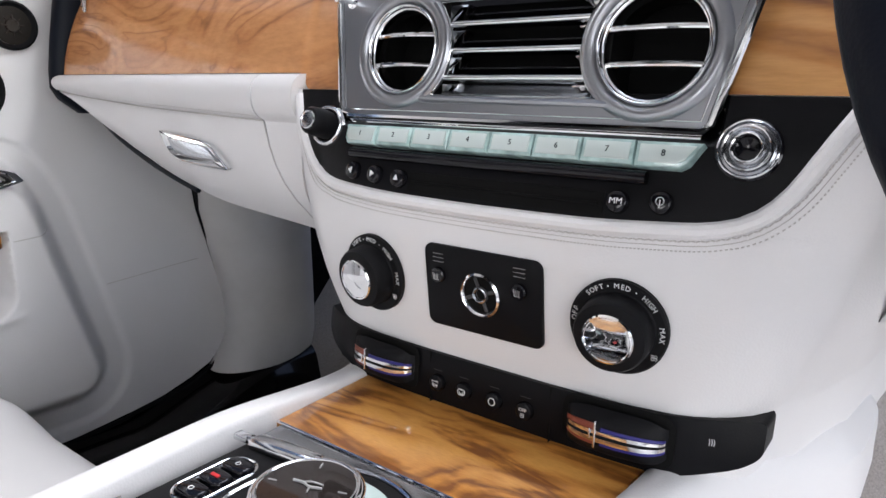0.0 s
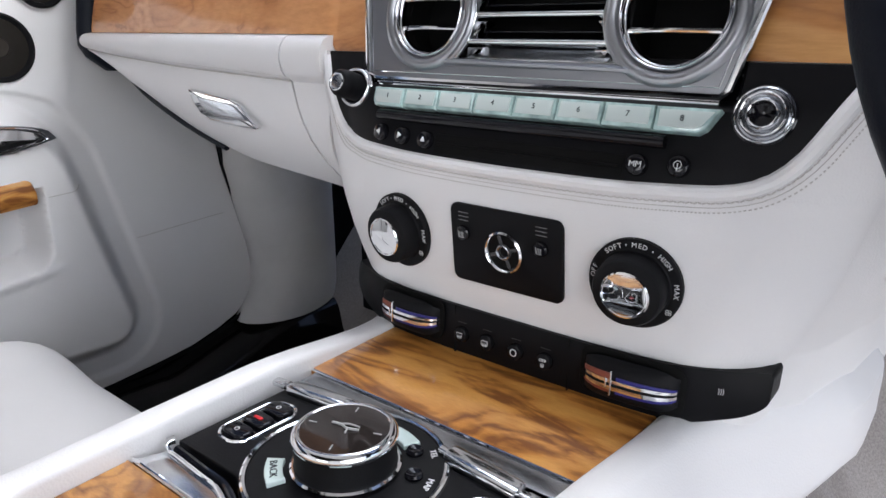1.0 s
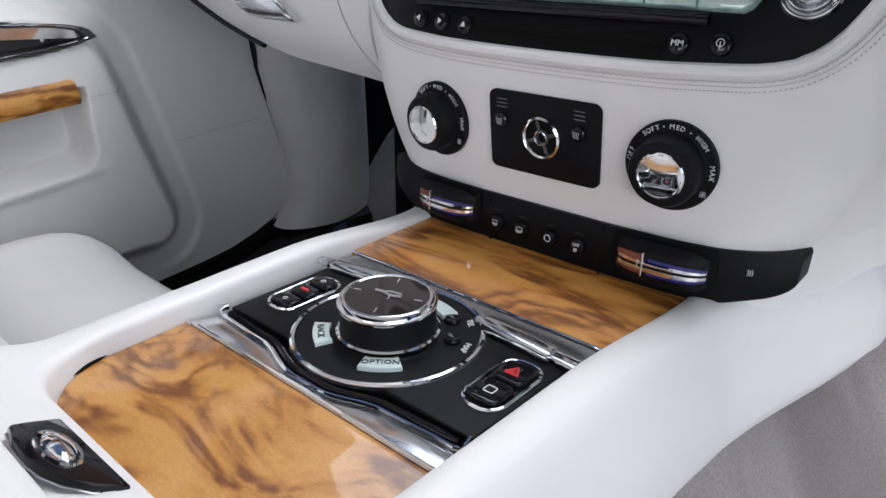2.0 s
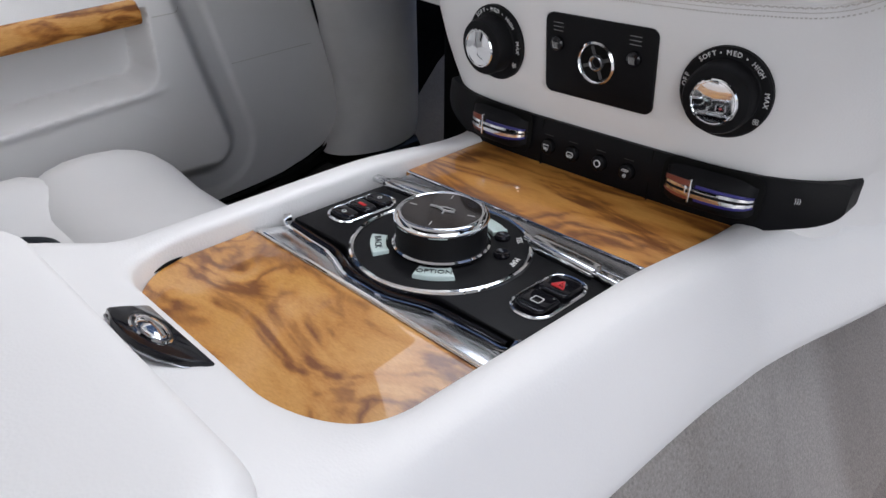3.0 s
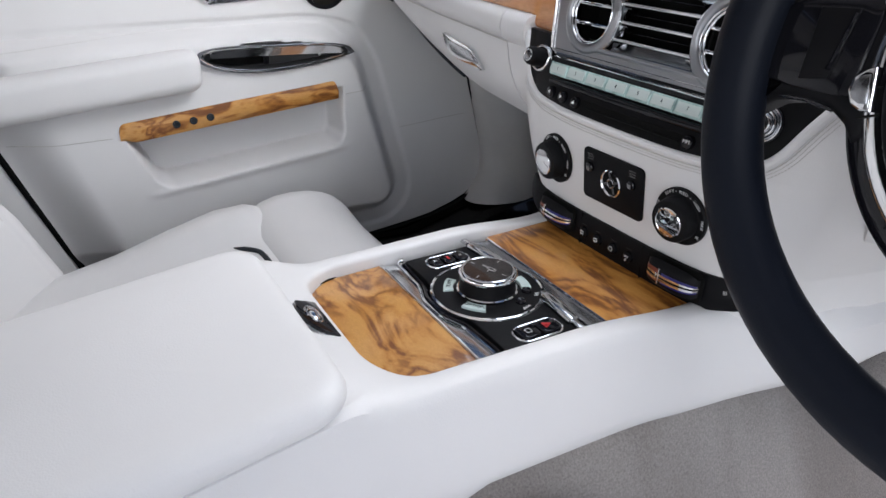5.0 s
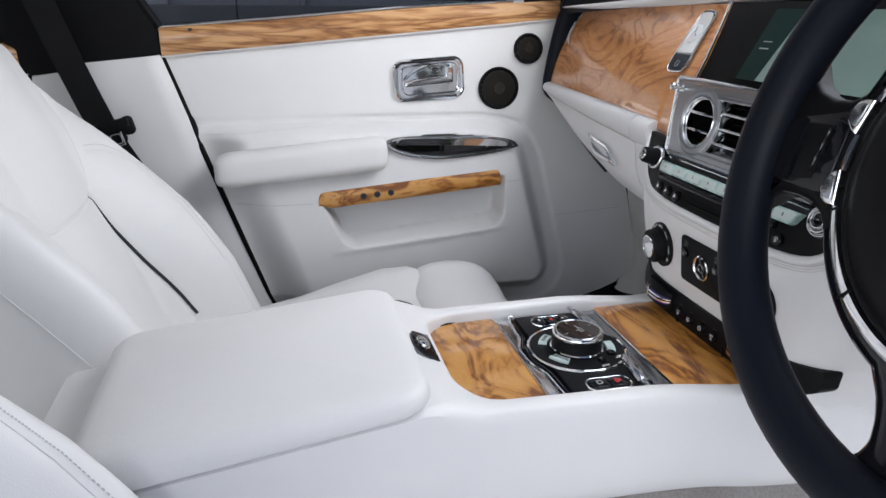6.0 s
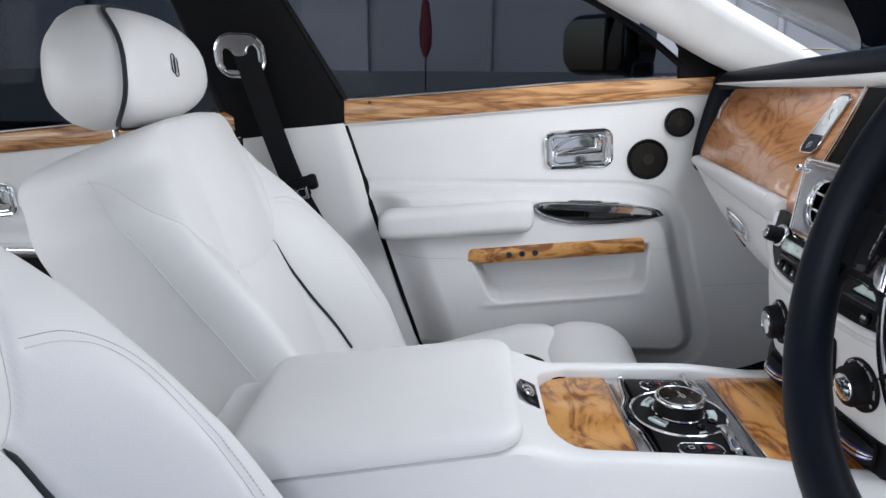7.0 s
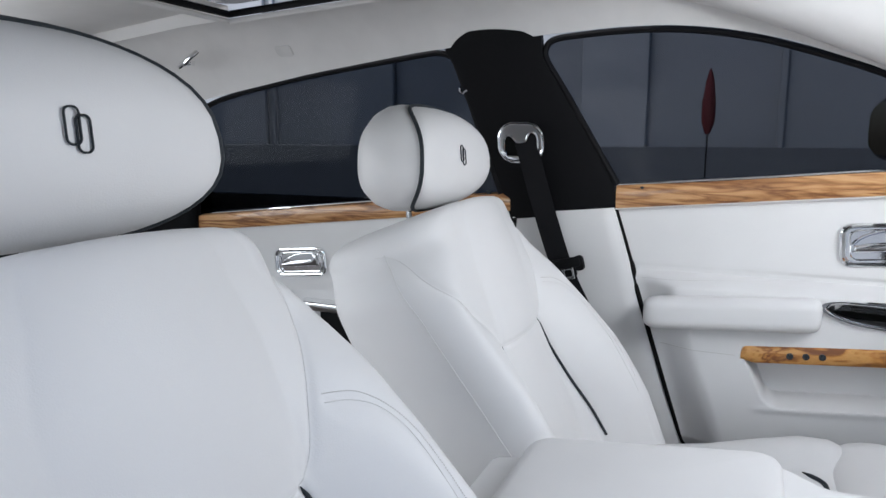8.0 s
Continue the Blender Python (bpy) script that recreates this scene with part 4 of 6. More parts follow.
for k, dz in enumerate((0.0180, 0.0345, 0.0510, 0.0680)):
    part("vane", block((0.004, dz, -0.014), (0.100, 0.0012, 0.016), 0.0004, VENT), GLOSS, vent)
part("lower_blade", block((0.004, 0.0185, -0.0040), (0.100, 0.0014, 0.016), 0.0005, VENT @ pose(0, 0, 0, 38) @ on_top(0, -0.004, -0.011)), GREYMETAL, vent)
part("duct", join(block((0.004, 0.044, -0.030), (0.118, 0.072, 0.004), 0.001, VENT), block((-0.054, 0.044, -0.016), (0.003, 0.07, 0.03), 0.001, VENT), block((0.062, 0.044, -0.016), (0.003, 0.07, 0.03), 0.001, VENT)), VOID, vent)
for s in (-1, 1):
    for dz in (0.0265, 0.0430, 0.0595, 0.0755):
        x0 = -0.0485 if s < 0 else 0.0565
        tri = [(x0, dz - 0.0025), (x0 - s * 0.0135, dz - 0.0025), (x0 - s * 0.0105, dz - 0.0055), (x0 - s * 0.003, dz - 0.0135), (x0, dz - 0.0135)]
        part("slat_mount", slab(tri if s > 0 else tri[::-1], VENT @ on_top(0, 0, -0.010), 0.0105, 0.0020), CHROME, vent)
for s in (-1, 1):
    mp = VENT @ on_top(s * 0.1290, 0.0775, 0.004)
    part("organ_stop", turned([(0.0045, 0.0), (0.0045, 0.003), (0.0022, 0.004), (0.0022, 0.0115), (0.0040, 0.0125), (0.0048, 0.0150), (0.0040, 0.0178), (0.0, 0.0190)], mp, 24), CHROME, vent, "chrome vent pull")

# climate knobs
for x in (-0.0870, 0.0870):
    m = on_stack(x, 0.5325, 0.0)
    knob = part("climate_knob", turned([(0.0268, 0.0), (0.0268, 0.0030), (0.0258, 0.0040), (0.0212, 0.0042), (0.0204, 0.0050), (0.0200, 0.0150), (0.0188, 0.0172), (0.0150, 0.0180), (0.0135, 0.0182)], m, 56), BLACK_SOFT, dash, "black climate knob with a chrome cap")
    part("cap", turned([(0.0139, 0.0176), (0.0138, 0.0192), (0.0132, 0.0200), (0.0124, 0.0201), (0.0120, 0.0197), (0.0080, 0.0202), (0.0040, 0.0205), (0.0003, 0.0206)], m, 64), CHROME, knob, sharp=20)
    t = m @ on_top(0, 0, 0.0042)
    for word, mid in (("OFF", 168), ("SOFT", 122), ("MED", 85), ("HIGH", 45), ("MAX", 2)):
        part("print", letters(word, 0.0040, t, arc=(0.0238, mid)), PRINT, knob)
    for mid in (103, 66):
        part("dot", turned([(0.0005, 0.0), (0.0, 0.0003)], t @ on_top(0.0238 * math.cos(radians(mid)), 0.0238 * math.sin(radians(mid)), 0), 8), PRINT, knob)
    fan = t @ on_top(0.0238 * math.cos(radians(-32)), 0.0238 * math.sin(radians(-32)), 0)
    part("fan_mark", join(*[ring_band(circle(0.0011 * math.cos(radians(a)), 0.0011 * math.sin(radians(a)), 0.0008, 8), fan, 0.0003, 0.0002) for a in (45, 135, 225, 315)]), PRINT, knob)

# centre panel with socket
m = on_stack(0.0015, 0.5345, 0.0004)
panel = part("socket_panel", slab(rounded(0.0830, 0.0540, 0.0055, 6), m, 0.0022, 0.0007), BLACK, dash, "satin black socket panel")
part("socket", turned([(0.0136, 0.002), (0.0140, 0.0042), (0.0128, 0.0052), (0.0118, 0.0042), (0.0114, 0.0020), (0.0112, -0.004)], m, 44), CHROME, panel, "chrome rimmed socket")
part("socket_core", join(turned([(0.0050, 0.0022), (0.0054, 0.0034), (0.0044, 0.0036), (0.0034, 0.0026), (0.0030, 0.0023)], m, 28), *[block((0.0082, 0, 0.0026), (0.0056, 0.0022, 0.001), 0.0003, m @ pose(0, 0, 0, 0, 0, a)) for a in (20, 110, 200, 290)]), GREYPLASTIC, panel)
part("socket_well", turned([(0.0116, 0.0030), (0.0112, 0.0024), (0.0, 0.0024)], m, 40), VOID, panel)
part("core_ring", turned([(0.0050, 0.0024), (0.0050, 0.0042), (0.0042, 0.0046), (0.0034, 0.0040), (0.0034, 0.0026)], m, 36), GREYMETAL, panel)
for x in (-0.0310, 0.0270):
    b = m @ on_top(x, 0.0075, 0.0022)
    hb = part("seat_heat_button", turned([(0.0050, 0.0), (0.0050, 0.0022), (0.0042, 0.0032), (0.0, 0.0034)], b, 22), GLOSS, panel)
    part("mark", join(*[tube([b @ Vector((dx, -0.0018, 0.0036)), b @ Vector((dx + 0.0005, 0.0016, 0.0036))], 0.0003, 5) for dx in (-0.0012, 0.0, 0.0012)], tube([b @ Vector((-0.0022, 0.002, 0.0034)), b @ Vector((-0.0018, -0.0022, 0.0034)), b @ Vector((0.002, -0.0022, 0.0034))], 0.0003, 5)), GREYPRINT, hb)
    part("level_marks", join(*[block((x, 0.0160 + 0.0026 * k, 0.0023), (0.0080, 0.0003, 0.0003), 0.0001, m) for k in range(3)]), GREYPRINT, panel)


# lower black strip
def strip_edge(f):
    """Half outline of the strip: f 0 at the middle, 1 at the tip."""
    x = 0.1595 * f
    low_tip = 1 - math.sqrt(max(0.0, 1 - max(0.0, (f - 0.90) / 0.10) ** 2))
    high_tip = 1 - math.sqrt(max(0.0, 1 - max(0.0, (f - 0.975) / 0.025) ** 2))
    lo = 0.4475 + 0.0165 * smooth(0.62, 1.05, f) + 0.0090 * low_tip
    hi = 0.4850 + 0.0030 * smooth(0.55, 1.0, f) - 0.0045 * high_tip
    return x, lo, hi


def strip_y(x, z):
    a = abs(x)
    return 0.1520 + 0.024 * (a / 0.16) ** 5 - 0.004 * math.sin(math.pi * min(1, max(0, (z - 0.447) / 0.045)))


def strip_face(u, v):
    f = math.sin(math.pi * (u - 0.5))
    x, lo, hi = strip_edge(abs(f))
    z = lo + (hi - lo) * v
    x = math.copysign(x, f)
    return Vector((x, strip_y(x, z) - 0.003, z))


strip = part("lower_strip", solid_sheet(96, 10, strip_face, (0, 0.020, 0)), BLACK, dash, "satin black switch strip")
for sx in (0.0470, -0.0420):
    part("joint", block((sx, 0.1475, 0.4665), (0.0006, 0.004, 0.037), 0.0001), VOID, strip)
for cx, w in ((-0.0810, 0.056), (0.0885, 0.058)):
    m = frame_at((cx, strip_y(cx, 0.470) - 0.003, 0.4715), (1, 0.06 * (1 if cx > 0 else -1), 0), (0, 0.05, 1))
    part("roller_well", slab(rounded(w + 0.006, 0.0305, 0.008, 6), m, 0.0010, 0.0004), VOID, strip)
    def barrel(z0, z1, grow, a0=0.0, a1=1.0):
        r = w / 2
        def f(u, v):
            s = -1 + 2 * (a0 + (a1 - a0) * u)
            d = 0.0128 * math.sqrt(max(0.0, 1 - abs(s) ** 2.4)) + grow
            zz = (z0 + (z1 - z0) * v) * (1 - 0.38 * abs(s) ** 5)
            d2 = d * (1 - 0.55 * (abs(zz) / 0.0135) ** 3)
            return m @ Vector((s * r, zz, d2))
        return f
    roller = part("temperature_roller", sheet(28, 14, barrel(-0.0130, 0.0130, 0.0)), BLACK_SOFT, strip, "ribbed black roller with chrome bands")
    part("band", solid_sheet(28, 4, barrel(-0.0042, -0.0016, 0.0012), m.to_3x3() @ Vector((0, 0, -0.002))), CHROME, roller)
    part("band", solid_sheet(28, 4, barrel(0.0002, 0.0022, 0.0010), m.to_3x3() @ Vector((0, 0, -0.002))), CHROME, roller)
    part("cold_line", solid_sheet(18, 2, barrel(0.0024, 0.0042, 0.0006, 0.42, 0.98), m.to_3x3() @ Vector((0, 0, -0.002))), BLUE, roller)
    part("cold_line", solid_sheet(18, 2, barrel(-0.0062, -0.0044, 0.0006, 0.42, 0.98), m.to_3x3() @ Vector((0, 0, -0.002))), BLUE, roller)
    part("warm_line", solid_sheet(14, 2, barrel(0.0024, 0.0058, 0.0006, 0.03, 0.36), m.to_3x3() @ Vector((0, 0, -0.002))), AMBER, roller)
    part("warm_line", solid_sheet(14, 2, barrel(-0.0066, -0.0044, 0.0006, 0.03, 0.36), m.to_3x3() @ Vector((0, 0, -0.002))), AMBER, roller)
    part("pointer", join(block((-w * 0.13, 0.0, 0.0135), (0.0012, 0.015, 0.0020), 0.0005, m), block((-w * 0.13 - 0.003, 0.0, 0.0134), (0.0012, 0.006, 0.0018), 0.0005, m)), CHROME, roller)
for x in (-0.0345, -0.0135, 0.0095, 0.0315):
    m = frame_at((x, strip_y(x, 0.4665) - 0.003, 0.4660), (1, 0, 0), (0, 0.08, 1))
    b = part("push_button", turned([(0.0058, 0.0), (0.0058, 0.0022), (0.0052, 0.0034), (0.0040, 0.0040), (0.0, 0.0042)], m, 24), BUTTON, strip, "small domed black push button")
    top = m @ on_top(0, 0, 0.0040)
    if x > 0.03:
        part("print", letters("OFF", 0.0030, top @ on_top(0, 0.0012, 0.0002)), PRINT, b)
        part("mark", join(*[ring_band(circle(0.0008 * math.cos(radians(a)), -0.0022 + 0.0008 * math.sin(radians(a)), 0.0006, 8), top, 0.0003, 0.0003) for a in (45, 135, 225, 315)]), PRINT, b)
    elif x > 0:
        part("mark", ring_band(circle(0, 0, 0.0023, 16), top, 0.0006, 0.0003), PRINT, b)
    else:
        glass = [(-0.0024, 0.0016), (0.0024, 0.0016), (0.0018, -0.0012), (-0.0018, -0.0012)] if x < -0.02 else rounded(0.0050, 0.0032, 0.0008, 3)
        waves = [block((d, -0.0012, 0.0001), (0.0004, 0.0026, 0.0003), 0.0001, top) for d in (-0.0012, 0.0, 0.0012)]
        part("mark", join(ring_band(glass, top, 0.0005, 0.0003), *waves), PRINT, b)
    part("level_mark", block((x, m.translation.y - 0.0006, 0.4745), (0.0072, 0.0004, 0.0004), 0.0001), DIMPRINT, strip)
m = frame_at((0.1365, strip_y(0.1365, 0.476) - 0.0032, 0.4755), (1, 0.35, 0), (0, 0.1, 1))
part("heat_mark", join(*[tube([m @ Vector((dx, -0.0018, 0.0002)), m @ Vector((dx + 0.0004, 0, 0.0002)), m @ Vector((dx, 0.0018, 0.0002))], 0.0002, 5) for dx in (-0.0012, 0.0, 0.0012)]), PRINT, strip)

# wood veneer, passenger side
def dash_front(x):
    """How far forward the dash's lower front edge lies at x."""
    return lerp_table([(-0.70, 0.226), (-0.672, 0.221), (-0.198, 0.176), (-0.12, 0.166)], x)


def wood_face(u, v):
    x0, x1 = -0.678, -0.1300 - 0.0220 * max(0.0, v) ** 2.4
    x = x0 + (x1 - x0) * u
    z0 = 0.6640 - 0.0125 * smooth(-0.196, -0.186, x)
    z1 = 0.806
    z = z0 + (z1 - z0) * v
    y = dash_front(x) + 0.004 + 0.068 * v ** 1.15 - 0.008 * math.sin(math.pi * v)
    return Vector((x, y, z))


part("veneer_panel", solid_sheet(170, 24, wood_face, (0, 0.015, 0)), WOOD_DASH, dash, "lacquered swirling olive wood panel")


def wood_right(u, v):
    x = 0.112 + 0.022 * v + (0.60 - 0.112) * u
    z0, z1 = 0.6525, 0.806
    z = z0 + (z1 - z0) * v
    return Vector((x, 0.168 + 0.020 * u + 0.074 * v, z))


part("veneer_panel", solid_sheet(50, 16, wood_right, (0, 0.012, 0)), WOOD_RIGHT, dash, "lacquered honey-coloured olive wood panel")
m = frame_at((0.192, 0.172, 0.704), (1, 0.04, 0), (0, 0.25, 1))
part("start_button", turned([(0.0190, 0.0), (0.0190, 0.004), (0.0175, 0.006), (0.0155, 0.005), (0.0150, 0.001)], m, 40), CHROME, dash, "chrome ringed dark button")
part("button_face", turned([(0.0152, 0.002), (0.0, 0.0035)], m, 30), GLOSS, dash)


# clock
CLOCK = frame_at((-0.1890, 0.2165, 0.7605), (1, -0.085, 0.03), (-0.06, 0.58, 1))


def clock_outline(grow=0.0, low=-1.0, high=1.0):
    out = []
    for k in range(48):
        a = 2 * math.pi * k / 48
        c, s = math.cos(a), math.sin(a)
        y = 0.0425 * math.copysign(abs(s) ** 0.42, s)
        x = (0.0225 - 0.0025 * y / 0.0425) * math.copysign(abs(c) ** 0.42, c)
        y = min(max(y, low * 0.0425), high * 0.0425)
        out.append((x * (1 + grow / 0.0225), y * (1 + grow / 0.0425)))
    return out


clock = part("clock", slab(clock_outline(), CLOCK, 0.0034, 0.0012), GREYMETAL, dash, "slim upright clock with a pale face", sharp=50)
part("bezel", ring_band(clock_outline(-0.0004), CLOCK @ on_top(0, 0, 0.0030), 0.0018, 0.0), CHROME, clock)
part("dial_face", slab(clock_outline(-0.0030, -0.42), CLOCK @ on_top(0, 0, 0.0030), 0.0010, 0.0003), FACE, clock)
part("hour_disc", turned([(0.0125, 0.0), (0.0125, 0.0006), (0.0, 0.0006)], CLOCK @ on_top(0, 0.010, 0.0040), 36), PRINT, clock)
part("needles", join(tube([CLOCK @ Vector((0, 0.010, 0.0050)), CLOCK @ Vector((0.007, 0.006, 0.0050))], 0.0005, 5), tube([CLOCK @ Vector((0, 0.010, 0.0050)), CLOCK @ Vector((-0.003, 0.020, 0.0050))], 0.0004, 5)), INK, clock)
part("clock_badge", slab(clock_outline(-0.0022, -1.0, -0.46), CLOCK @ on_top(0, 0, 0.0030), 0.0008), INK, clock)
part("badge_mark", ring_band(rounded(0.007, 0.009, 0.002, 3), CLOCK @ on_top(0, -0.0310, 0.0040), 0.0012, 0.0), GREYMETAL, clock)

# slim chrome pull at the far end of the veneer
pull = part("side_vent_pull", tube(spline([(-0.662, 0.279, 0.792), (-0.664, 0.264, 0.772), (-0.655, 0.2495, 0.750), (-0.640, 0.2415, 0.735)], 6), lambda f: 0.0052 * (0.25 + 0.75 * math.sin(math.pi * min(1, f * 0.92 + 0.04))), 12), CHROME, dash, "slim chrome vent pull")
part("knob", turned([(0.0035, 0.0), (0.0048, 0.0030), (0.0042, 0.0060), (0.0, 0.0072)], frame_at((-0.655, 0.2790, 0.7930), (1, 0, 0), (0, 0.4, 1)), 20), CHROME, pull)

# display
DISP = frame_at((-0.002, 0.1930, 0.7230), (1, 0, 0), (0, 0.55, 1))
FRAME = [(-0.1300, -0.003), (-0.1330, 0.024), (-0.1400, 0.058), (-0.1500, 0.098)]
disp = part("display_housing", slab(FRAME[::-1] + [(-x, y) for x, y in FRAME], DISP @ on_top(0, 0, -0.012), 0.012, 0.001), VOID, dash, "dark display with a pale green picture")
part("screen", slab([(-0.0300, 0.006), (0.1180, 0.006), (0.1240, 0.088), (-0.0160, 0.088)], DISP @ on_top(0, 0, 0.001), 0.0012), SCREEN, disp)
part("menu_bar", slab([(-0.0620, 0.006), (-0.0302, 0.006), (-0.0162, 0.088), (-0.0620, 0.088)], DISP @ on_top(0, 0, 0.001), 0.0012), plain("menu_dark", (0.005, 0.016, 0.014), 0.5), disp)
part("menu_mark", join(block((-0.0450, 0.0500, 0.0024), (0.014, 0.0010, 0.0004), 0.0001, DISP), block((-0.0450, 0.0420, 0.0024), (0.014, 0.0014, 0.0004), 0.0001, DISP)), GREYPRINT, disp)
part("print", letters("Radio", 0.0095, DISP @ on_top(0.002, 0.0300, 0.0024)), SCREENTEXT, disp)
for s in (-1, 1):
    part("frame_trim", tube(spline([DISP @ Vector((-s * x, y, 0.003)) for x, y in FRAME], 5), 0.0016, 8), CHROME, disp)


# white lower dash with glovebox
def glove_bottom(x):
    low = [(-0.70, 0.652), (-0.645, 0.632), (-0.62, 0.612), (-0.53, 0.574), (-0.466, 0.556), (-0.376, 0.540), (-0.208, 0.526), (-0.10, 0.520)]
    return sum(lerp_table(low, x + 0.012 * k) for k in range(-3, 4)) / 7


def glove_rows(x0, x1, n, mirror=1):
    rings = []
    for k in range(n + 1):
        x = x0 + (x1 - x0) * k / n
        y0, zb = dash_front(x), glove_bottom(x)
        zs = lerp_table([(-0.69, 0.644), (-0.60, 0.6375), (-0.45, 0.6305), (-0.246, 0.6255)], x)
        hh = (0.6635 - zs) / 2 - 0.0005
        prof = [(y0 + 0.030, 0.6635)]
        for a in range(0, 161, 16):
            prof.append((y0 + 0.0065 - 0.0180 * math.sin(radians(a)) ** 0.70, 0.6635 - hh + hh * math.cos(radians(a))))
        prof += [(y0 - 0.0005, zs + 0.0015), (y0 + 0.0008, zs)]
        span = zs - zb
        for f in (0.08, 0.2, 0.35, 0.5, 0.65, 0.8, 0.9, 0.96):
            prof.append((y0 + 0.001 - 0.006 * math.sin(math.pi * min(1, f * 1.1)) + 0.030 * f ** 3, zs - span * f))
        prof += [(y0 + 0.045, zb), (y0 + 0.075, zb + 0.002), (y0 + 0.20, zb + 0.03), (y0 + 0.20, 0.66)]
        w = smooth(-0.36, -0.246, x) if x < -0.245 else max(0.0, (-0.190 - x) / 0.0535)
        rings.append([Vector((mirror * (x + 0.50 * w * max(0.0, zs - z)), y, z)) for y, z in prof])
    return loft(rings)


glove = part("glovebox", glove_rows(-0.682, -0.246, 40), WHITE, dash, "white leather glovebox lid")
part("dash_cheek", glove_rows(-0.2435, -0.1900, 14), WHITE, dash)
part("knee_panel", moved(glove_rows(-0.682, -0.235, 30, -1), Matrix.Translation((0, 0.03, 0))), WHITE, dash, "white leather knee panel")
part("seam_line", tube([Vector((x, dash_front(x) - 0.0012, lerp_table([(-0.69, 0.6447), (-0.60, 0.6382), (-0.45, 0.6312), (-0.246, 0.6262)], x))) for x in [-0.675 + 0.0215 * k for k in range(21)]], 0.0007, 5), STITCH, glove)
out = []
for k in range(130):
    x = -0.672 + 0.0033 * k
    zz = lerp_table([(-0.69, 0.6495), (-0.60, 0.6425), (-0.45, 0.6352), (-0.246, 0.6300)], x)
    out.append(tube([(x, dash_front(x) - 0.0068, zz), (x + 0.002, dash_front(x + 0.002) - 0.0068, zz)], 0.0004, 4))
part("stitching", join(*out), SEAM, glove)
GH = frame_at((-0.3520, dash_front(-0.352) - 0.0060, 0.5960), (1, -0.095, 0), (0.0, 0.05, 1))


def handle_outline(w, h):
    return [(w / 2 * c, h / 2 * s) for c, s in ((-1, 0.90), (-0.96, 1.0), (-0.3, 0.80), (0.25, 0.66), (0.5, 0.45), (0.8, -0.35), (1.0, -0.88), (0.95, -1.0), (0.2, -1.0), (-0.32, -0.92), (-0.62, -0.6), (-0.85, 0.1))]


gh = part("handle", slab(handle_outline(0.126, 0.029), GH @ on_top(0, 0, -0.002), 0.0055, 0.0022), CHROME, glove, "chrome glovebox handle", sharp=50)
part("pull", slab([(x + 0.004, y) for x, y in handle_outline(0.094, 0.0165)], GH @ pose(0, 0, 0.0030, -4), 0.0022, 0.0010), GREYMETAL, gh)

# dark end and top pad of the dash
def end_cap():
    """The navy end of the dash: a rounded band standing out a little before the veneer."""
    front = [(0.256, 0.822), (0.241, 0.785), (0.2325, 0.750), (0.2240, 0.705), (0.2185, 0.668), (0.2180, 0.648), (0.2260, 0.634), (0.2500, 0.616)]
    rings = []
    for (y, z), r in zip(front, (0.010, 0.012, 0.012, 0.012, 0.012, 0.010, 0.008, 0.006)):
        ring = [Vector((-0.712, 0.44, z)), Vector((-0.712, y + r, z))]
        ring += [Vector((-0.700 - 0.012 * math.cos(radians(a)), y + r - r * math.sin(radians(a)), z)) for a in range(15, 180, 15)]
        ring += [Vector((-0.686, y + r + 0.002, z)), Vector((-0.684, 0.44, z))]
        rings.append(ring)
    return loft(rings)


part("end_cap", end_cap(), NAVY, dash, "dark navy leather dash end")
part("lower_edge", tube([Vector((x, dash_front(x) + 0.028, glove_bottom(x) + 0.0010 - 0.0075 * smooth(-0.48, -0.66, x))) for x in [-0.698 + 0.012 * k for k in range(25)]], lambda f: 0.0030 + 0.0055 * (1 - f) ** 1.3, 10), NAVY, dash)


LIP_LOW = [(0.0, 0.812), (0.125, 0.810), (0.277, 0.805), (0.522, 0.799), (0.69, 0.800)]
LIP_HIGH = [(0.0, 0.832), (0.139, 0.829), (0.351, 0.818), (0.659, 0.805), (0.69, 0.803)]
PAD_HIGH = [(0.0, 0.864), (0.165, 0.859), (0.381, 0.846), (0.693, 0.824), (0.72, 0.820)]


def pad(u, v):
    """The dark pad: a rounded front rising from the white lip, then running back to the windscreen."""
    x = -0.715 + 1.43 * u
    z0, z1 = lerp_table(LIP_HIGH, abs(x)) - 0.002, lerp_table(PAD_HIGH, abs(x))
    if v < 0.3:
        a = radians(90 * v / 0.3)
        return Vector((x, 0.272 - 0.022 * math.cos(a), z0 + (z1 - z0) * math.sin(a)))
    t = (v - 0.3) / 0.7
    return Vector((x, 0.272 + 0.47 * t, z1 + 0.010 * t))


part("top_pad", solid_sheet(60, 24, pad, (0, 0.004, -0.012)), NAVY, dash, "dark navy leather top pad", sharp=60)


def lip(u, v):
    x = -0.688 + 1.376 * u
    z0, z1 = lerp_table(LIP_LOW, abs(x)), lerp_table(LIP_HIGH, abs(x))
    return Vector((x, 0.250 - 0.006 * math.sin(math.pi * v) + 0.003 * v, z0 + (z1 - z0) * v))


part("white_lip", solid_sheet(60, 8, lip, (0, 0.03, 0)), WHITE, dash, "white leather lip under the top pad", sharp=60)
# cluster behind the wheel
part("cluster_hood", slab(rounded(0.36, 0.10, 0.04), frame_at((0.375, 0.190, 0.755), (1, 0, 0), (0, 0.25, 1)), 0.01, 0.003), GLOSS, dash, "black instrument cluster")

# ---------- front passenger door ----------
door = thing("front_door", (-0.75, 0, 0.15), "closed white leather car door with wood strips and chrome handle", "car door")


def door_rear(z):
    return -0.327 - (z - 0.222) * 0.332


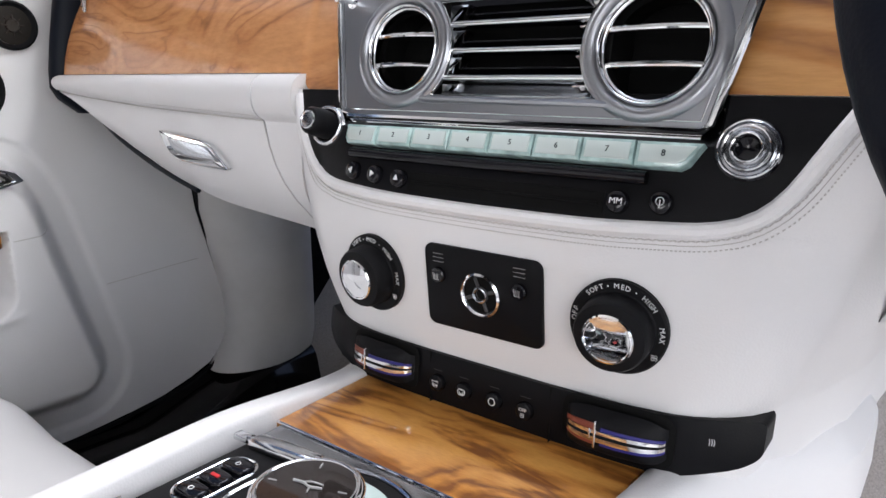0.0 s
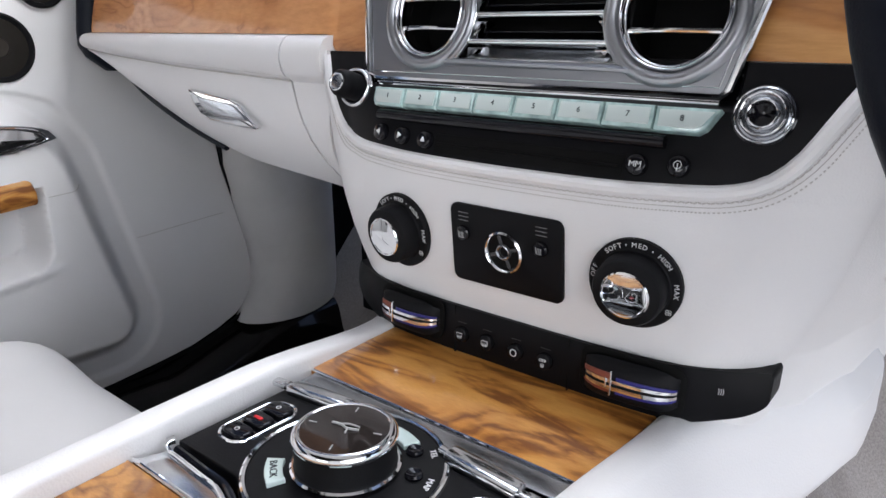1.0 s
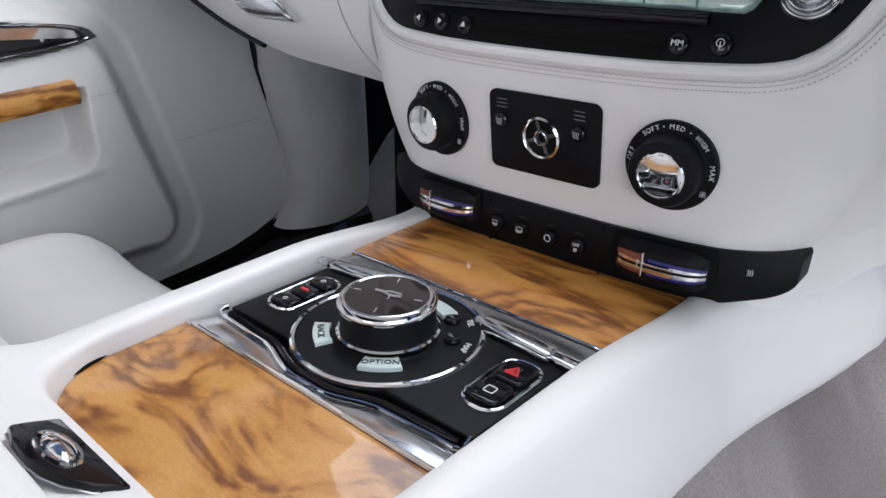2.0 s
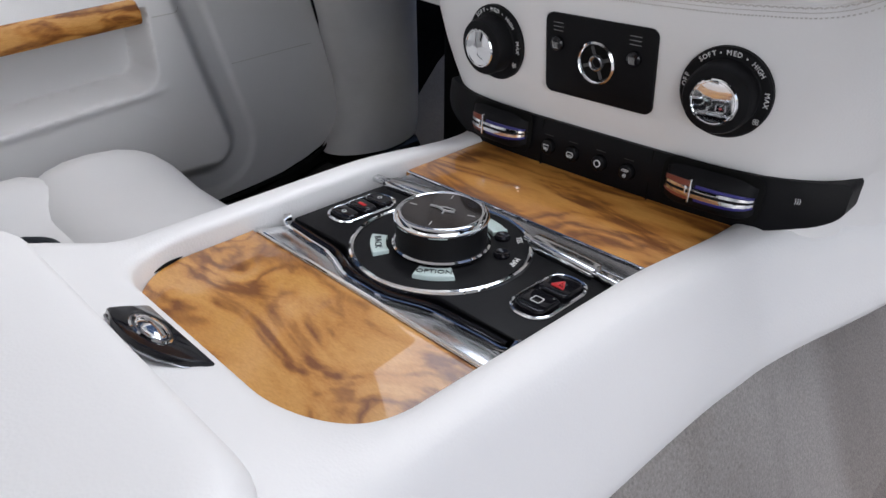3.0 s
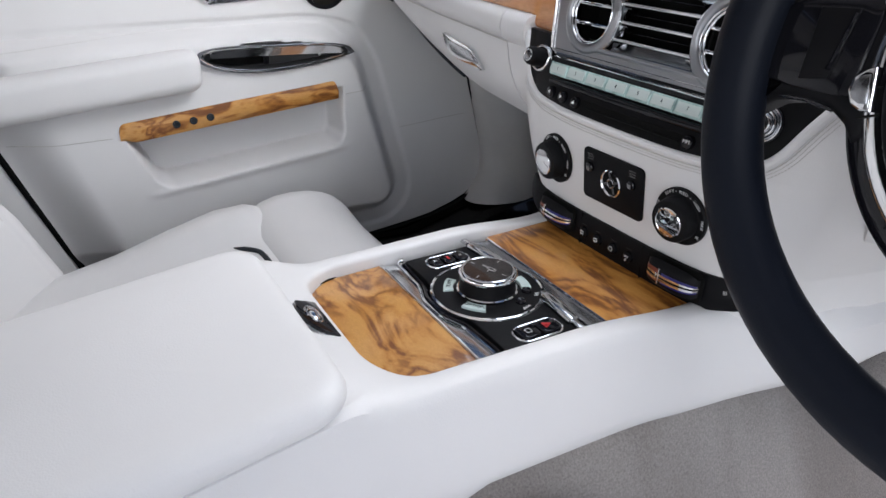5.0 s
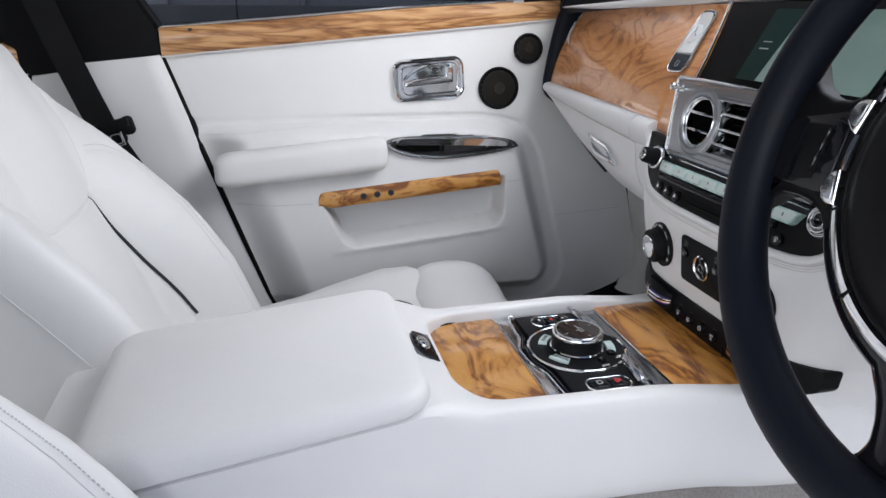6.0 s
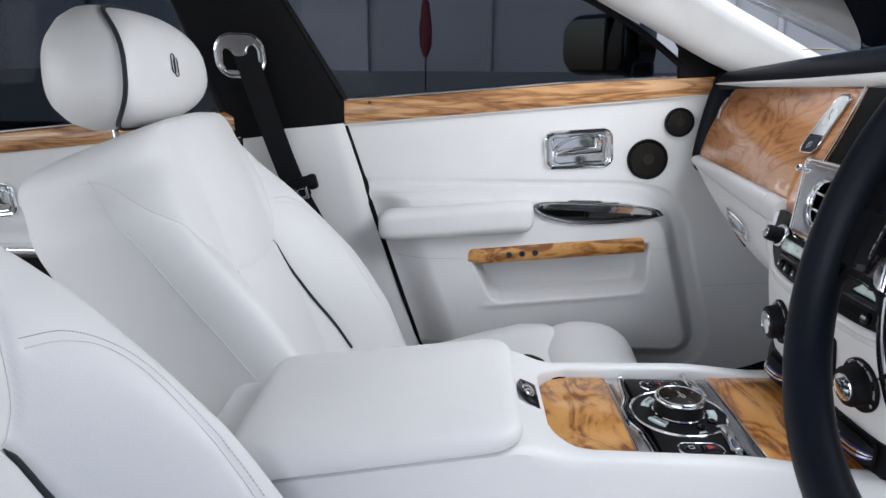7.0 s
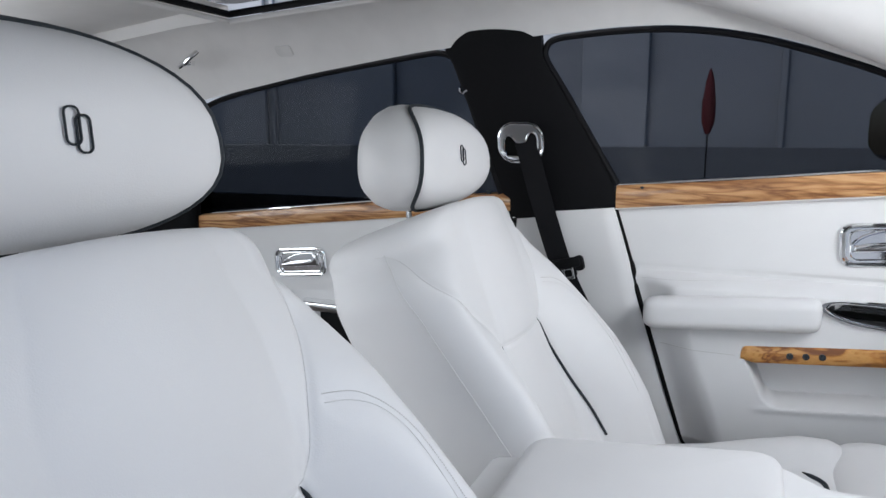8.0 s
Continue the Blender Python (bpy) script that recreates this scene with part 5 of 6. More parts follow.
def belt(y):
    """Height of the lower edge of the waist rail."""
    return 0.7135 + 0.069 * (y + 0.49)


def pocket_lip(y):
    """Height of the door pocket's front lip."""
    return 0.3440 + 0.097 * (y + 0.181)


def pocket_mask(y, z):
    y0 = -0.218 + 0.038 * (0.427 - z) / 0.083
    y1 = 0.143
    zb = pocket_lip(y)
    dy, dz = min(y - y0, y1 - y), z - zb
    r = 0.024
    d = r - math.hypot(r - dy, r - dz) if dy < r and dz < r else min(dy, dz)
    return smooth(-0.003, 0.010, d) * (1 if z < 0.4445 + 0.087 * (y + 0.23) else 0)


def pocket_rim(y, z):
    """The slightly raised rim that runs along the pocket's mouth."""
    d = z - pocket_lip(y)
    along = smooth(-0.215, -0.175, y) * smooth(0.165, 0.135, y)
    return along * math.exp(-((d + 0.006) / 0.007) ** 2)


def bulge_mask(y, z):
    yb = 0.188 + (0.494 - z) * 0.27
    zt = 0.578
    dy, dz = yb - y, zt - z
    dz = dz if dz > 0 else 2.6 * dz
    r = 0.085
    if dy < r and dz < r:
        d = r - math.hypot(r - dy, r - dz)
    else:
        d = min(dy, dz)
    low = z - 0.230
    if dy < 0.05 and low < 0.05:
        d = min(d, 0.05 - math.hypot(0.05 - dy, 0.05 - low))
    d = min(d, low)
    return smooth(-0.026, 0.016, d), d


def bin_mask(y, z):
    yc, zc = 0.030, 0.5425 - 0.04 * (y - 0.03)
    t = (y - yc) / 0.122
    if abs(t) >= 1:
        return 0.0
    half = 0.0215 * (1 - t * t) ** 0.6
    return smooth(1.0, 0.80, abs(z - zc) / half)


def door_skin(y, z):
    m, d = bulge_mask(y, z)
    x = -0.748 + 0.052 * m * (0.35 + 0.65 * smooth(0.0, 0.09, y - door_rear(z)))
    if d > 0:
        x += 0.006 * math.sin(math.pi * min(1, d / 0.3))
    x += (0.0012 + 0.0038 * smooth(-0.30, -0.04, y)) * smooth(-0.047, -0.059, d) * smooth(-0.19, -0.059, d)
    return x


def door_x(y, z):
    return door_skin(y, z) + 0.0030 * pocket_rim(y, z) - (0.058 + 0.10 * max(0.0, 0.46 - z)) * pocket_mask(y, z) - 0.044 * bin_mask(y, z)


DOOR_FRONT = [(0.150, 0.13), (0.158, 0.22), (0.165, 0.30), (0.171, 0.353), (0.184, 0.405), (0.198, 0.442), (0.212, 0.458), (0.226, 0.468), (0.245, 0.477), (0.262, 0.480), (0.307, 0.477), (0.40, 0.453), (0.46, 0.437), (0.70, 0.405), (0.80, 0.395)]


def door_face(u, v):
    z = 0.150 + (0.790 - 0.150) * v ** 1.25
    y0 = door_rear(z)
    y1 = lerp_table(DOOR_FRONT, z)
    y = y0 + (y1 - y0) * u
    z = min(z, belt(y) + 0.012)
    return Vector((door_x(y, z), y, z))


part("panel", solid_sheet(300, 240, door_face, (-0.03, 0, 0)), WHITE, door, "white leather door lining", sharp=60)


def rail_strip(y0, y1, low, high, x, depth, n=40):
    rings = []
    for k in range(n + 1):
        y = y0 + (y1 - y0) * k / n
        a, b = low(y), high(y)
        h = b - a
        rings.append([Vector((x - 0.012, y, a)), Vector((x + depth * 0.6, y, a)), Vector((x + depth, y, a + h * 0.2)), Vector((x + depth, y, a + h * 0.75)), Vector((x + depth * 0.5, y, b)), Vector((x - 0.012, y, b))])
    return loft(rings)


rail_low = lambda y: belt(y) + 0.020 * (y + 0.49)
rail_high = lambda y: belt(y) + 0.0470 + 0.008 * smooth(-0.4, 0.2, y) - 0.006 * smooth(-0.1, 0.25, y)
part("waist_rail", rail_strip(-0.491, 0.262, rail_low, rail_high, -0.746, 0.008), WOOD_DOOR, door, "olive wood waist rail")
part("chrome_line", tube([(-0.747, y, rail_high(y) + 0.0030) for y in [-0.490 + 0.0345 * k for k in range(20)]], 0.0038, 10), STEEL, door)
part("rail_piping", tube([(-0.741, y, rail_low(y) - 0.002) for y in (-0.488, -0.1, 0.255)], 0.0015, 6), SEAM, door)
pin_at = (-0.7440, -0.4385, 0.7560)
part("lock_pin", turned([(0.004, -0.014), (0.0042, -0.002), (0.0055, 0.0), (0.0055, 0.004), (0.0, 0.006)], on_top(*pin_at), 14), INK, door)

# release handle
DH = in_side(-0.0035, 0.6655, -0.7460) @ pose(0, 0, 0, 0, 0, 4)
def release_handle(m, w, h, owner):
    """A chrome frame round a dished cup, with a lever that springs across it."""
    root = part("release_handle", ring_band(rounded(w, h, 0.017, 6), m, 0.0095, 0.006), CHROME, owner, "chrome door release handle")
    out = rounded(w - 0.004, h - 0.004, 0.016, 6)
    rings = [[m @ Vector((x * q, y * q, z)) for x, y in out] for q, z in ((1.0, 0.003), (0.95, 0.004), (0.90, 0.0015), (0.84, -0.004), (0.70, -0.010), (0.40, -0.014), (0.02, -0.015))]
    part("cup", loft(rings), CHROME, root, "polished dished cup", sharp=70)
    part("inner_line", ring_band([(x * 0.86 + 0.002, y * 0.80) for x, y in out], m @ on_top(0, 0, 0.004), 0.0038, 0.0), CHROME, root)
    a, b = w / 2, h / 2
    blade = [(-0.74 * a, -0.34 * b), (0.66 * a, -0.30 * b), (0.72 * a, -0.20 * b), (0.72 * a, 0.58 * b), (0.62 * a, 0.66 * b), (0.50 * a, 0.62 * b), (0.48 * a, 0.16 * b), (0.10 * a, 0.14 * b), (-0.40 * a, 0.08 * b), (-0.70 * a, -0.02 * b)]
    part("lever", slab(blade, m @ pose(0, 0, 0.001, 5, 3), 0.0125, 0.0045), CHROME, root)
    arch = spline([m @ Vector((p * a, q * b, 0.0035)) for p, q in ((-0.78, -0.30), (-0.70, 0.10), (-0.45, 0.45), (-0.05, 0.68), (0.35, 0.74), (0.70, 0.74))], 6)
    part("arch", tube(arch, 0.0030, 10), CHROME, root)
    part("hollow", slab([(-0.50 * a, 0.22 * b), (0.44 * a, 0.24 * b), (0.44 * a, 0.62 * b), (0.0, 0.58 * b), (-0.32 * a, 0.42 * b)], m @ on_top(0, 0, -0.0050), 0.0014, 0.0004), STEEL, root)


release_handle(DH, 0.134, 0.074, door)

# speakers
for y, z, r in ((0.1405, 0.6460, 0.041), (0.2000, 0.7225, 0.029)):
    s = in_side(y, z, -0.7475)
    sp = part("speaker", turned([(r + 0.001, 0.002), (r + 0.0008, 0.007), (r - 0.002, 0.0085), (r - 0.005, 0.006), (r - 0.006, 0.004)], s, 48), BLACK_SOFT, door, "round black speaker")
    part("grille", turned([(r - 0.006, 0.0045), (r * 0.5, 0.0058), (0.0, 0.0062)], s, 40), SPEAKER, sp)
    part("cone", turned([(r * 0.30, 0.0060), (r * 0.26, 0.0080), (r * 0.1, 0.0072), (0.0, 0.0072)], s, 28), CONE, sp)
    if r < 0.035:
        for k in range(8):
            a = radians(45 * k)
            part("rib", tube([s @ Vector((0.006 * math.cos(a), 0.006 * math.sin(a), 0.008)), s @ Vector((0.013 * math.cos(a), 0.013 * math.sin(a), 0.008))], 0.0009, 5), CONE, sp)


# armrest pad
def armrest():
    rings = []
    out = rounded(0.054, 0.064, 0.020, 6)
    spots = [0.0, 0.002, 0.006, 0.012, 0.020, 0.034] + [0.05 + 0.0215 * k for k in range(11)] + [0.281, 0.295, 0.303, 0.309, 0.313, 0.315]
    for d in spots:
        e = min(d / 0.034, (0.315 - d) / 0.020, 1.0)
        s = 0.58 + 0.42 * math.sqrt(max(0.0, 1 - (1 - e) ** 2))
        zc = 0.513 + 0.024 * d / 0.315
        rings.append([Vector((-0.678 + a * (0.5 + 0.5 * s) - 0.012 * (1 - s), -0.415 + d, zc + b * s)) for a, b in out])
    return loft(rings)


part("armrest", armrest(), WHITE, door, "padded white leather armrest")
part("seam_line", tube([Vector((door_x(y, 0.449 + 0.045 * (y + 0.2)) + 0.0004, y, 0.449 + 0.045 * (y + 0.2))) for y in [0.150 + 0.005 * k for k in range(12)]], 0.0006, 5), STITCH, door)
part("seam_line", tube([Vector((door_x(y, 0.44) + 0.0004, y, 0.44)) for y in [-0.385 + 0.008 * k for k in range(19)]], 0.0006, 5), STITCH, door)
part("seam_line", tube([Vector((door_x(y, 0.372) + 0.0004, y, 0.372 + 0.05 * (y - 0.28))) for y in [0.282 + 0.009 * k for k in range(18)]], 0.0006, 5), STITCH, door)
part("seam_line", tube([Vector((door_x(y, 0.572 + 0.05 * (y + 0.44)) + 0.0004, y, 0.572 + 0.05 * (y + 0.44))) for y in [-0.43 + 0.01 * k for k in range(33)]], 0.0005, 5), SEAM, door)


# storage bin with chrome rim
def lens(w, h):
    """A pointed oval, nearly straight above and deepest behind its middle below."""
    out = []
    for k in range(33):
        t = -1 + 2 * k / 32
        out.append((t * w / 2, 0.40 * h * (1 - abs(t) ** 5) ** 0.5 - 0.04 * t * w / 2))
    for k in range(1, 32):
        t = 1 - 2 * k / 32
        q = t + 0.26 * (1 - t * t)
        out.append((t * w / 2, -0.60 * h * (1 - q * q) ** 0.75 - 0.04 * t * w / 2))
    return out


BIN = in_side(0.0320, 0.5440, -0.6868)
bn = part("storage_bin", ring_band(lens(0.252, 0.039), BIN, 0.0036, 0.002), CHROME, door, "dark storage bin with a chrome rim")
part("flange", plate(lens(0.272, 0.045), [lens(0.246, 0.035)], BIN @ on_top(0, 0, -0.002), 0.0030), GREYMETAL, bn)
part("well", loft([[BIN @ Vector((x, y, h)) for x, y in lens(w, t)] for w, t, h in ((0.250, 0.037, 0.0), (0.247, 0.035, -0.008), (0.242, 0.031, -0.022), (0.12, 0.012, -0.023))], cap=(False, True)), GREYPLASTIC, bn, sharp=60)


def bin_lid(u, v):
    t = -0.90 + 1.80 * u
    y = 0.0152 * (1 - abs(t) ** 5) ** 0.5 - 0.0145 * v * (1 - abs(t) ** 6) ** 0.5
    return BIN @ Vector((t * 0.123, y - 0.04 * t * 0.123, -0.0010 + 0.0042 * v))


part("lip", solid_sheet(40, 8, bin_lid, BIN.to_3x3() @ Vector((0, 0, -0.002))), CHROME, bn, "polished chrome lip")
part("divider", block((-0.020, -0.003, -0.013), (0.010, 0.022, 0.016), 0.002, BIN), GLOSS, bn)
# black block put in for the dark of the bin's left hollow
part("hollow_shade", block((-0.066, -0.006, -0.018), (0.084, 0.016, 0.004), 0.001, BIN), VOID, bn)
part("chrome_stud", turned([(0.006, 0.0), (0.006, 0.005), (0.0, 0.007)], BIN @ on_top(0.075, -0.002, -0.006), 18), CHROME, bn)

# wood strip over the pocket
STRIP = lambda y: 0.4275 + 0.087 * (y + 0.23)
CORNER = lambda d: 0.011 * (1 - math.sqrt(max(0.0, 1 - (1 - min(1.0, max(0.0, d / 0.011))) ** 2)))
part("wood_strip", rail_strip(-0.231, 0.134, lambda y: STRIP(y) + 0.007 * smooth(-0.205, -0.231, y), lambda y: STRIP(y) + 0.034 - 0.002 * smooth(-0.1, 0.134, y) - CORNER(y + 0.231) - CORNER(0.134 - y), -0.696, 0.010, 140), WOOD_STRIP, door, "olive wood strip with three round buttons")
for y in (-0.1455, -0.1185, -0.0915):
    m = in_side(y, STRIP(y) + 0.0165, -0.6865)
    part("round_button", turned([(0.0060, 0.0), (0.0062, 0.0030), (0.0044, 0.0036), (0.0036, 0.0020), (0.0, 0.0018)], m, 20), INK, door)

part("outer_skin", block((-0.800, 0.30, 0.36), (0.030, 1.50, 0.62), 0.01), GLOSS, door, "dark painted outer skin")

# door edge seals
part("seal", tube([(door_skin(door_rear(z), z) - 0.004, door_rear(z) - 0.003, z) for z in [0.17 + 0.0271 * k for k in range(21)]], lambda f: 0.0052 + 0.0022 * f, 8), VOID, door)
part("seal", tube(spline([(-0.742, y + 0.003, z - 0.003) for z, y in DOOR_FRONT[:0:-1]] + [(-0.742, -0.30, 0.148)], 5), 0.0032, 8), BLACK_SOFT, door)


# ---------- windows, pillars, roof rails on the passenger side ----------
def pane(outline, x):
    m = frame_at((x, 0, 0), (0, 1, 0), (0, 0, 1))
    return slab([(p[0], p[1]) for p in outline], m, 0.004)


FRONT_WIN = [(-0.489, 0.762), (-0.560, 0.880), (-0.612, 0.965), (-0.648, 1.022), (-0.650, 1.048), (-0.632, 1.064), (-0.58, 1.070), (-0.49, 1.074), (-0.383, 1.071), (-0.281, 1.056), (-0.184, 1.031), (-0.03, 0.975), (0.10, 0.905), (0.195, 0.835), (0.200, 0.815)]
REAR_WIN = [(-0.745, 0.735), (-0.802, 0.885), (-0.857, 1.022), (-0.875, 1.042), (-0.90, 1.048), (-0.94, 1.046), (-1.23, 1.011), (-1.45, 0.975), (-1.578, 0.940), (-1.62, 0.90), (-1.63, 0.66)]
wf = thing("front_window", (-0.76, -0.2, 0.76), "dark tinted front side window", "car window")
part("pane", pane(FRONT_WIN, -0.760), TINT, wf).visible_shadow = False
part("frame", tube(spline([(-0.742, y, z) for y, z in FRONT_WIN[:-1]], 5), 0.0070, 8), BLACK_SOFT, wf)
wr = thing("rear_window", (-0.76, -1.1, 0.70), "dark tinted rear side window", "car window")
part("pane", pane(REAR_WIN, -0.760), TINT_REAR, wr).visible_shadow = False
part("frame", tube(spline([(-0.742, y, z) for y, z in REAR_WIN], 5), 0.0070, 8), BLACK_SOFT, wr)

# mirror corner and the mirror outside
part("mirror_corner", slab([(0.190, 0.806), (0.271, 0.808), (0.360, 0.815), (0.360, 0.890), (0.280, 0.945), (0.190, 0.985), (0.120, 0.985), (0.095, 0.950), (0.120, 0.928), (0.172, 0.890), (0.187, 0.868)], frame_at((-0.754, 0, 0), (0, 1, 0), (0, 0, 1)), 0.012, 0.003), BLACK, wf, "black corner panel behind the mirror")
mirror = thing("door_mirror", (-0.86, 0.10, 0.80), "dark door mirror outside the window", "wing mirror")
MM = frame_at((-0.900, 0.055, 0.880), (0.755, 0.656, 0.0), (0, 0, 1))
part("shell", slab(rounded(0.20, 0.135, 0.045, 8), MM @ on_top(0, 0, -0.07), 0.09, 0.03), GLOSS, mirror)
part("glass", slab(rounded(0.170, 0.108, 0.035, 8), MM @ on_top(0, 0, 0.018), 0.004), plain("dimming_mirror", (0.20, 0.21, 0.23), 0.03, metal=1.0, vary=0.02, rough_vary=0.01), mirror, "dark mirror glass")
part("stalk", block((-0.835, 0.13, 0.825), (0.10, 0.05, 0.04), 0.012), GLOSS, mirror)

bp = thing("b_pillar", (-0.74, -0.6, 0.15), "pillar trim, white leather below and black fabric above", "pillar trim", kind="structure")


def pillar_low(u, v):
    z = 0.150 + (0.695 - 0.150) * v
    y1 = door_rear(z) - 0.010
    y0 = -0.735 + 0.03 * v
    y = y0 + (y1 - y0) * u
    bow = 0.018 * smooth(0.0, 0.45, u) - 0.008 * smooth(0.88, 1.0, u) ** 2
    zz = z + (0.020 * u if v > 0.9 else 0.02 * u * v)
    return Vector((-0.738 + bow, y, zz))


part("lower_trim", solid_sheet(24, 24, pillar_low, (-0.02, 0, 0)), WHITE, bp)


def pillar_high(u, v):
    z = 0.680 + 0.395 * v
    y1 = lerp_table([(0.68, -0.478), (0.712, -0.489), (0.77, -0.496), (0.88, -0.566), (0.965, -0.617), (1.03, -0.655), (1.08, -0.660)], z + 0.030 * u * (1 - v))
    y0 = lerp_table([(0.68, -0.720), (0.735, -0.742), (0.885, -0.799), (1.022, -0.856), (1.08, -0.90)], z)
    y = y0 + (y1 - y0) * u
    bow = 0.016 * math.sin(math.pi * u) ** 0.7
    return Vector((-0.742 + 0.012 * v + bow, y, z + 0.030 * u * (1 - v) + 0.014 * v * math.sin(math.pi * u)))


part("upper_trim", solid_sheet(20, 24, pillar_high, (-0.02, 0, 0)), CLOTH_BLACK, bp)
part("pillar_seam", tube([(-0.728 - 0.012 * abs(2 * k / 10 - 1), -0.716 + 0.0232 * k, 0.6835 + 0.0029 * k) for k in range(11)], 0.0016, 6), SEAM, bp)

# A pillar
ap = thing("a_pillar", (-0.70, 0.2, 0.8), "white windscreen pillar trim", "pillar trim", kind="structure")


def a_section(p, w, h, a):
    return [Vector((p[0] + w * math.cos(t) * math.cos(a), p[1] + h * math.sin(t) * 0.45, p[2] + h * math.sin(t))) for t in [2 * math.pi * k / 20 for k in range(20)]]


part("trim", loft([a_section((-0.690, -0.46, 1.165), 0.030, 0.020, 0), a_section((-0.690, -0.30, 1.130), 0.040, 0.032, 0), a_section((-0.690, -0.16, 1.085), 0.045, 0.040, 0), a_section((-0.688, -0.04, 1.040), 0.045, 0.046, 0), a_section((-0.690, 0.10, 0.972), 0.045, 0.050, 0), a_section((-0.692, 0.25, 0.893), 0.045, 0.050, 0), a_section((-0.690, 0.40, 0.820), 0.045, 0.045, 0), a_section((-0.69, 0.50, 0.78), 0.045, 0.04, 0)]), HEADLINER, ap)
part("far_trim", loft([[Vector((-v.x, v.y, v.z)) for v in a_section(p, 0.04, 0.045, 0)] for p in ((-0.690, -0.16, 1.085), (-0.688, -0.04, 1.040), (-0.690, 0.10, 0.972), (-0.692, 0.25, 0.893), (-0.69, 0.50, 0.78))]), HEADLINER, ap)
ws = thing("windscreen", (0, 0.5, 0.82), "clear curved windscreen glass", "windscreen")


def screen_face(u, v):
    x = -0.665 + 1.33 * u
    bow = 1 - (2 * u - 1) ** 2
    y = 0.62 - 0.68 * v + 0.10 * bow
    z = 0.800 + 0.305 * v
    return Vector((x, y, z))


part("pane", solid_sheet(20, 12, screen_face, (0, 0.003, 0.004)), CLEAR, ws).visible_shadow = False
part("paper", block((-0.50, 0.345, 0.862), (0.05, 0.035, 0.0008), 0.0002, None), plain("yellow_paper", (0.65, 0.55, 0.25), 0.8), ws)

# dark quarter behind the rear door
tagged(part("quarter_panel", block((-0.735, -1.80, 0.62), (0.05, 0.36, 1.0), 0.02), CLOTH_BLACK), "dark quarter panel behind the rear door", "trim panel", kind="structure")

# rear door
rd = thing("rear_door", (-0.75, -1.2, 0.15), "closed white leather rear door with a wood waist rail", "car door")


def rbelt(y):
    return 0.697 + 0.103 * (y + 0.733)


def rear_face(u, v):
    y = -1.70 + (-0.735 + 1.70) * u
    z = 0.150 + (rbelt(y) + 0.005 - 0.150) * v
    x = -0.745 + 0.03 * smooth(0.50, 0.47, z)
    return Vector((x, y, z))


part("panel", solid_sheet(40, 40, rear_face, (-0.03, 0, 0)), WHITE, rd)
part("waist_rail", rail_strip(-1.70, -0.722, rbelt, lambda y: rbelt(y) + 0.040, -0.744, 0.008), WOOD_DOOR, rd, "olive wood waist rail")
part("chrome_line", tube([(-0.752, y, rbelt(y) + 0.0435) for y in (-1.66, -1.2, -0.73)], 0.0032, 8), CHROME, rd)
part("lock_pin", turned([(0.004, -0.012), (0.0042, -0.002), (0.0055, 0.0), (0.0055, 0.004), (0.0, 0.006)], on_top(-0.744, -0.775, rbelt(-0.775) + 0.044), 14), INK, rd)
RH = in_side(-1.290, 0.5400, -0.7440) @ pose(0, 0, 0, 0, 0, 5)
release_handle(RH, 0.150, 0.066, rd)
part("outer_skin", block((-0.800, -1.20, 0.40), (0.030, 1.44, 0.62), 0.01), GLOSS, rd, "dark painted outer skin")
part("dark_shelf", block((-0.700, -1.05, 0.445), (0.06, 0.42, 0.020), 0.006), CHROME, rd)
part("pocket", block((-0.715, -1.03, 0.395), (0.030, 0.36, 0.085), 0.006), BLACK, rd)
part("wood_strip", block((-0.705, -1.03, 0.335), (0.024, 0.40, 0.034), 0.004), WOOD_DOOR, rd)

# grab hook and coat patch on the roof rail
hook = thing("grab_hook", (-0.62, -1.52, 1.05), "small chrome hook on the roof rail", "hook")
part("arm", tube(spline([(-0.648, -1.566, 1.042), (-0.630, -1.556, 1.032), (-0.616, -1.530, 1.036), (-0.612, -1.505, 1.050), (-0.622, -1.490, 1.066)]), 0.0055, 10), CHROME, hook)
part("foot", block((-0.632, -1.53, 1.040), (0.02, 0.03, 0.012), 0.004), CHROME, hook)

patch = thing("coat_hook_cover", (-0.699, -1.29, 1.066), "small square cover on the roof lining", "hook cover")
part("cover", slab(rounded(0.046, 0.030, 0.007), frame_at((-0.699, -1.290, 1.0665), (0, 1, 0), (0.66, 0, 0.75)), 0.004, 0.0015), plain("grey_cover", (0.55, 0.54, 0.53), 0.7), patch)
hk = thing("window_hook", (-0.735, -0.838, 0.965), "tiny chrome hook beside the pillar", "hook")
part("arm", tube(spline([(-0.742, -0.846, 0.972), (-0.730, -0.842, 0.966), (-0.728, -0.835, 0.958), (-0.734, -0.828, 0.963)], 5), 0.0035, 8), CHROME, hk)

# sill and kick panel
sill = thing("door_sill", (-0.70, 0.1, 0.11), "gloss black door sill", "door sill", kind="structure")
part("tread", solid_sheet(40, 10, lambda u, v: Vector((-0.760 + 0.17 * v, -0.5 + 1.25 * u, 0.146 - 0.012 * v - 0.045 * smooth(0.45, 1.0, v) + 0.055 * smooth(0.28, 0.56, -0.5 + 1.25 * u))), (0, 0, -0.05)), plain("sill_lacquer", (0.007, 0.006, 0.006), 0.16, coat=0.25, rough_vary=0.03), sill)
# short chrome tube added to make the glints on the gloss sill
part("strip", tube([(-0.640, 0.30, 0.140), (-0.640, 0.36, 0.141), (-0.638, 0.44, 0.144)], 0.0045, 8), CHROME, sill)
kick = thing("kick_panel", (-0.70, 0.55, 0.15), "pale grey kick panel beside the footwell", "trim panel", kind="structure")
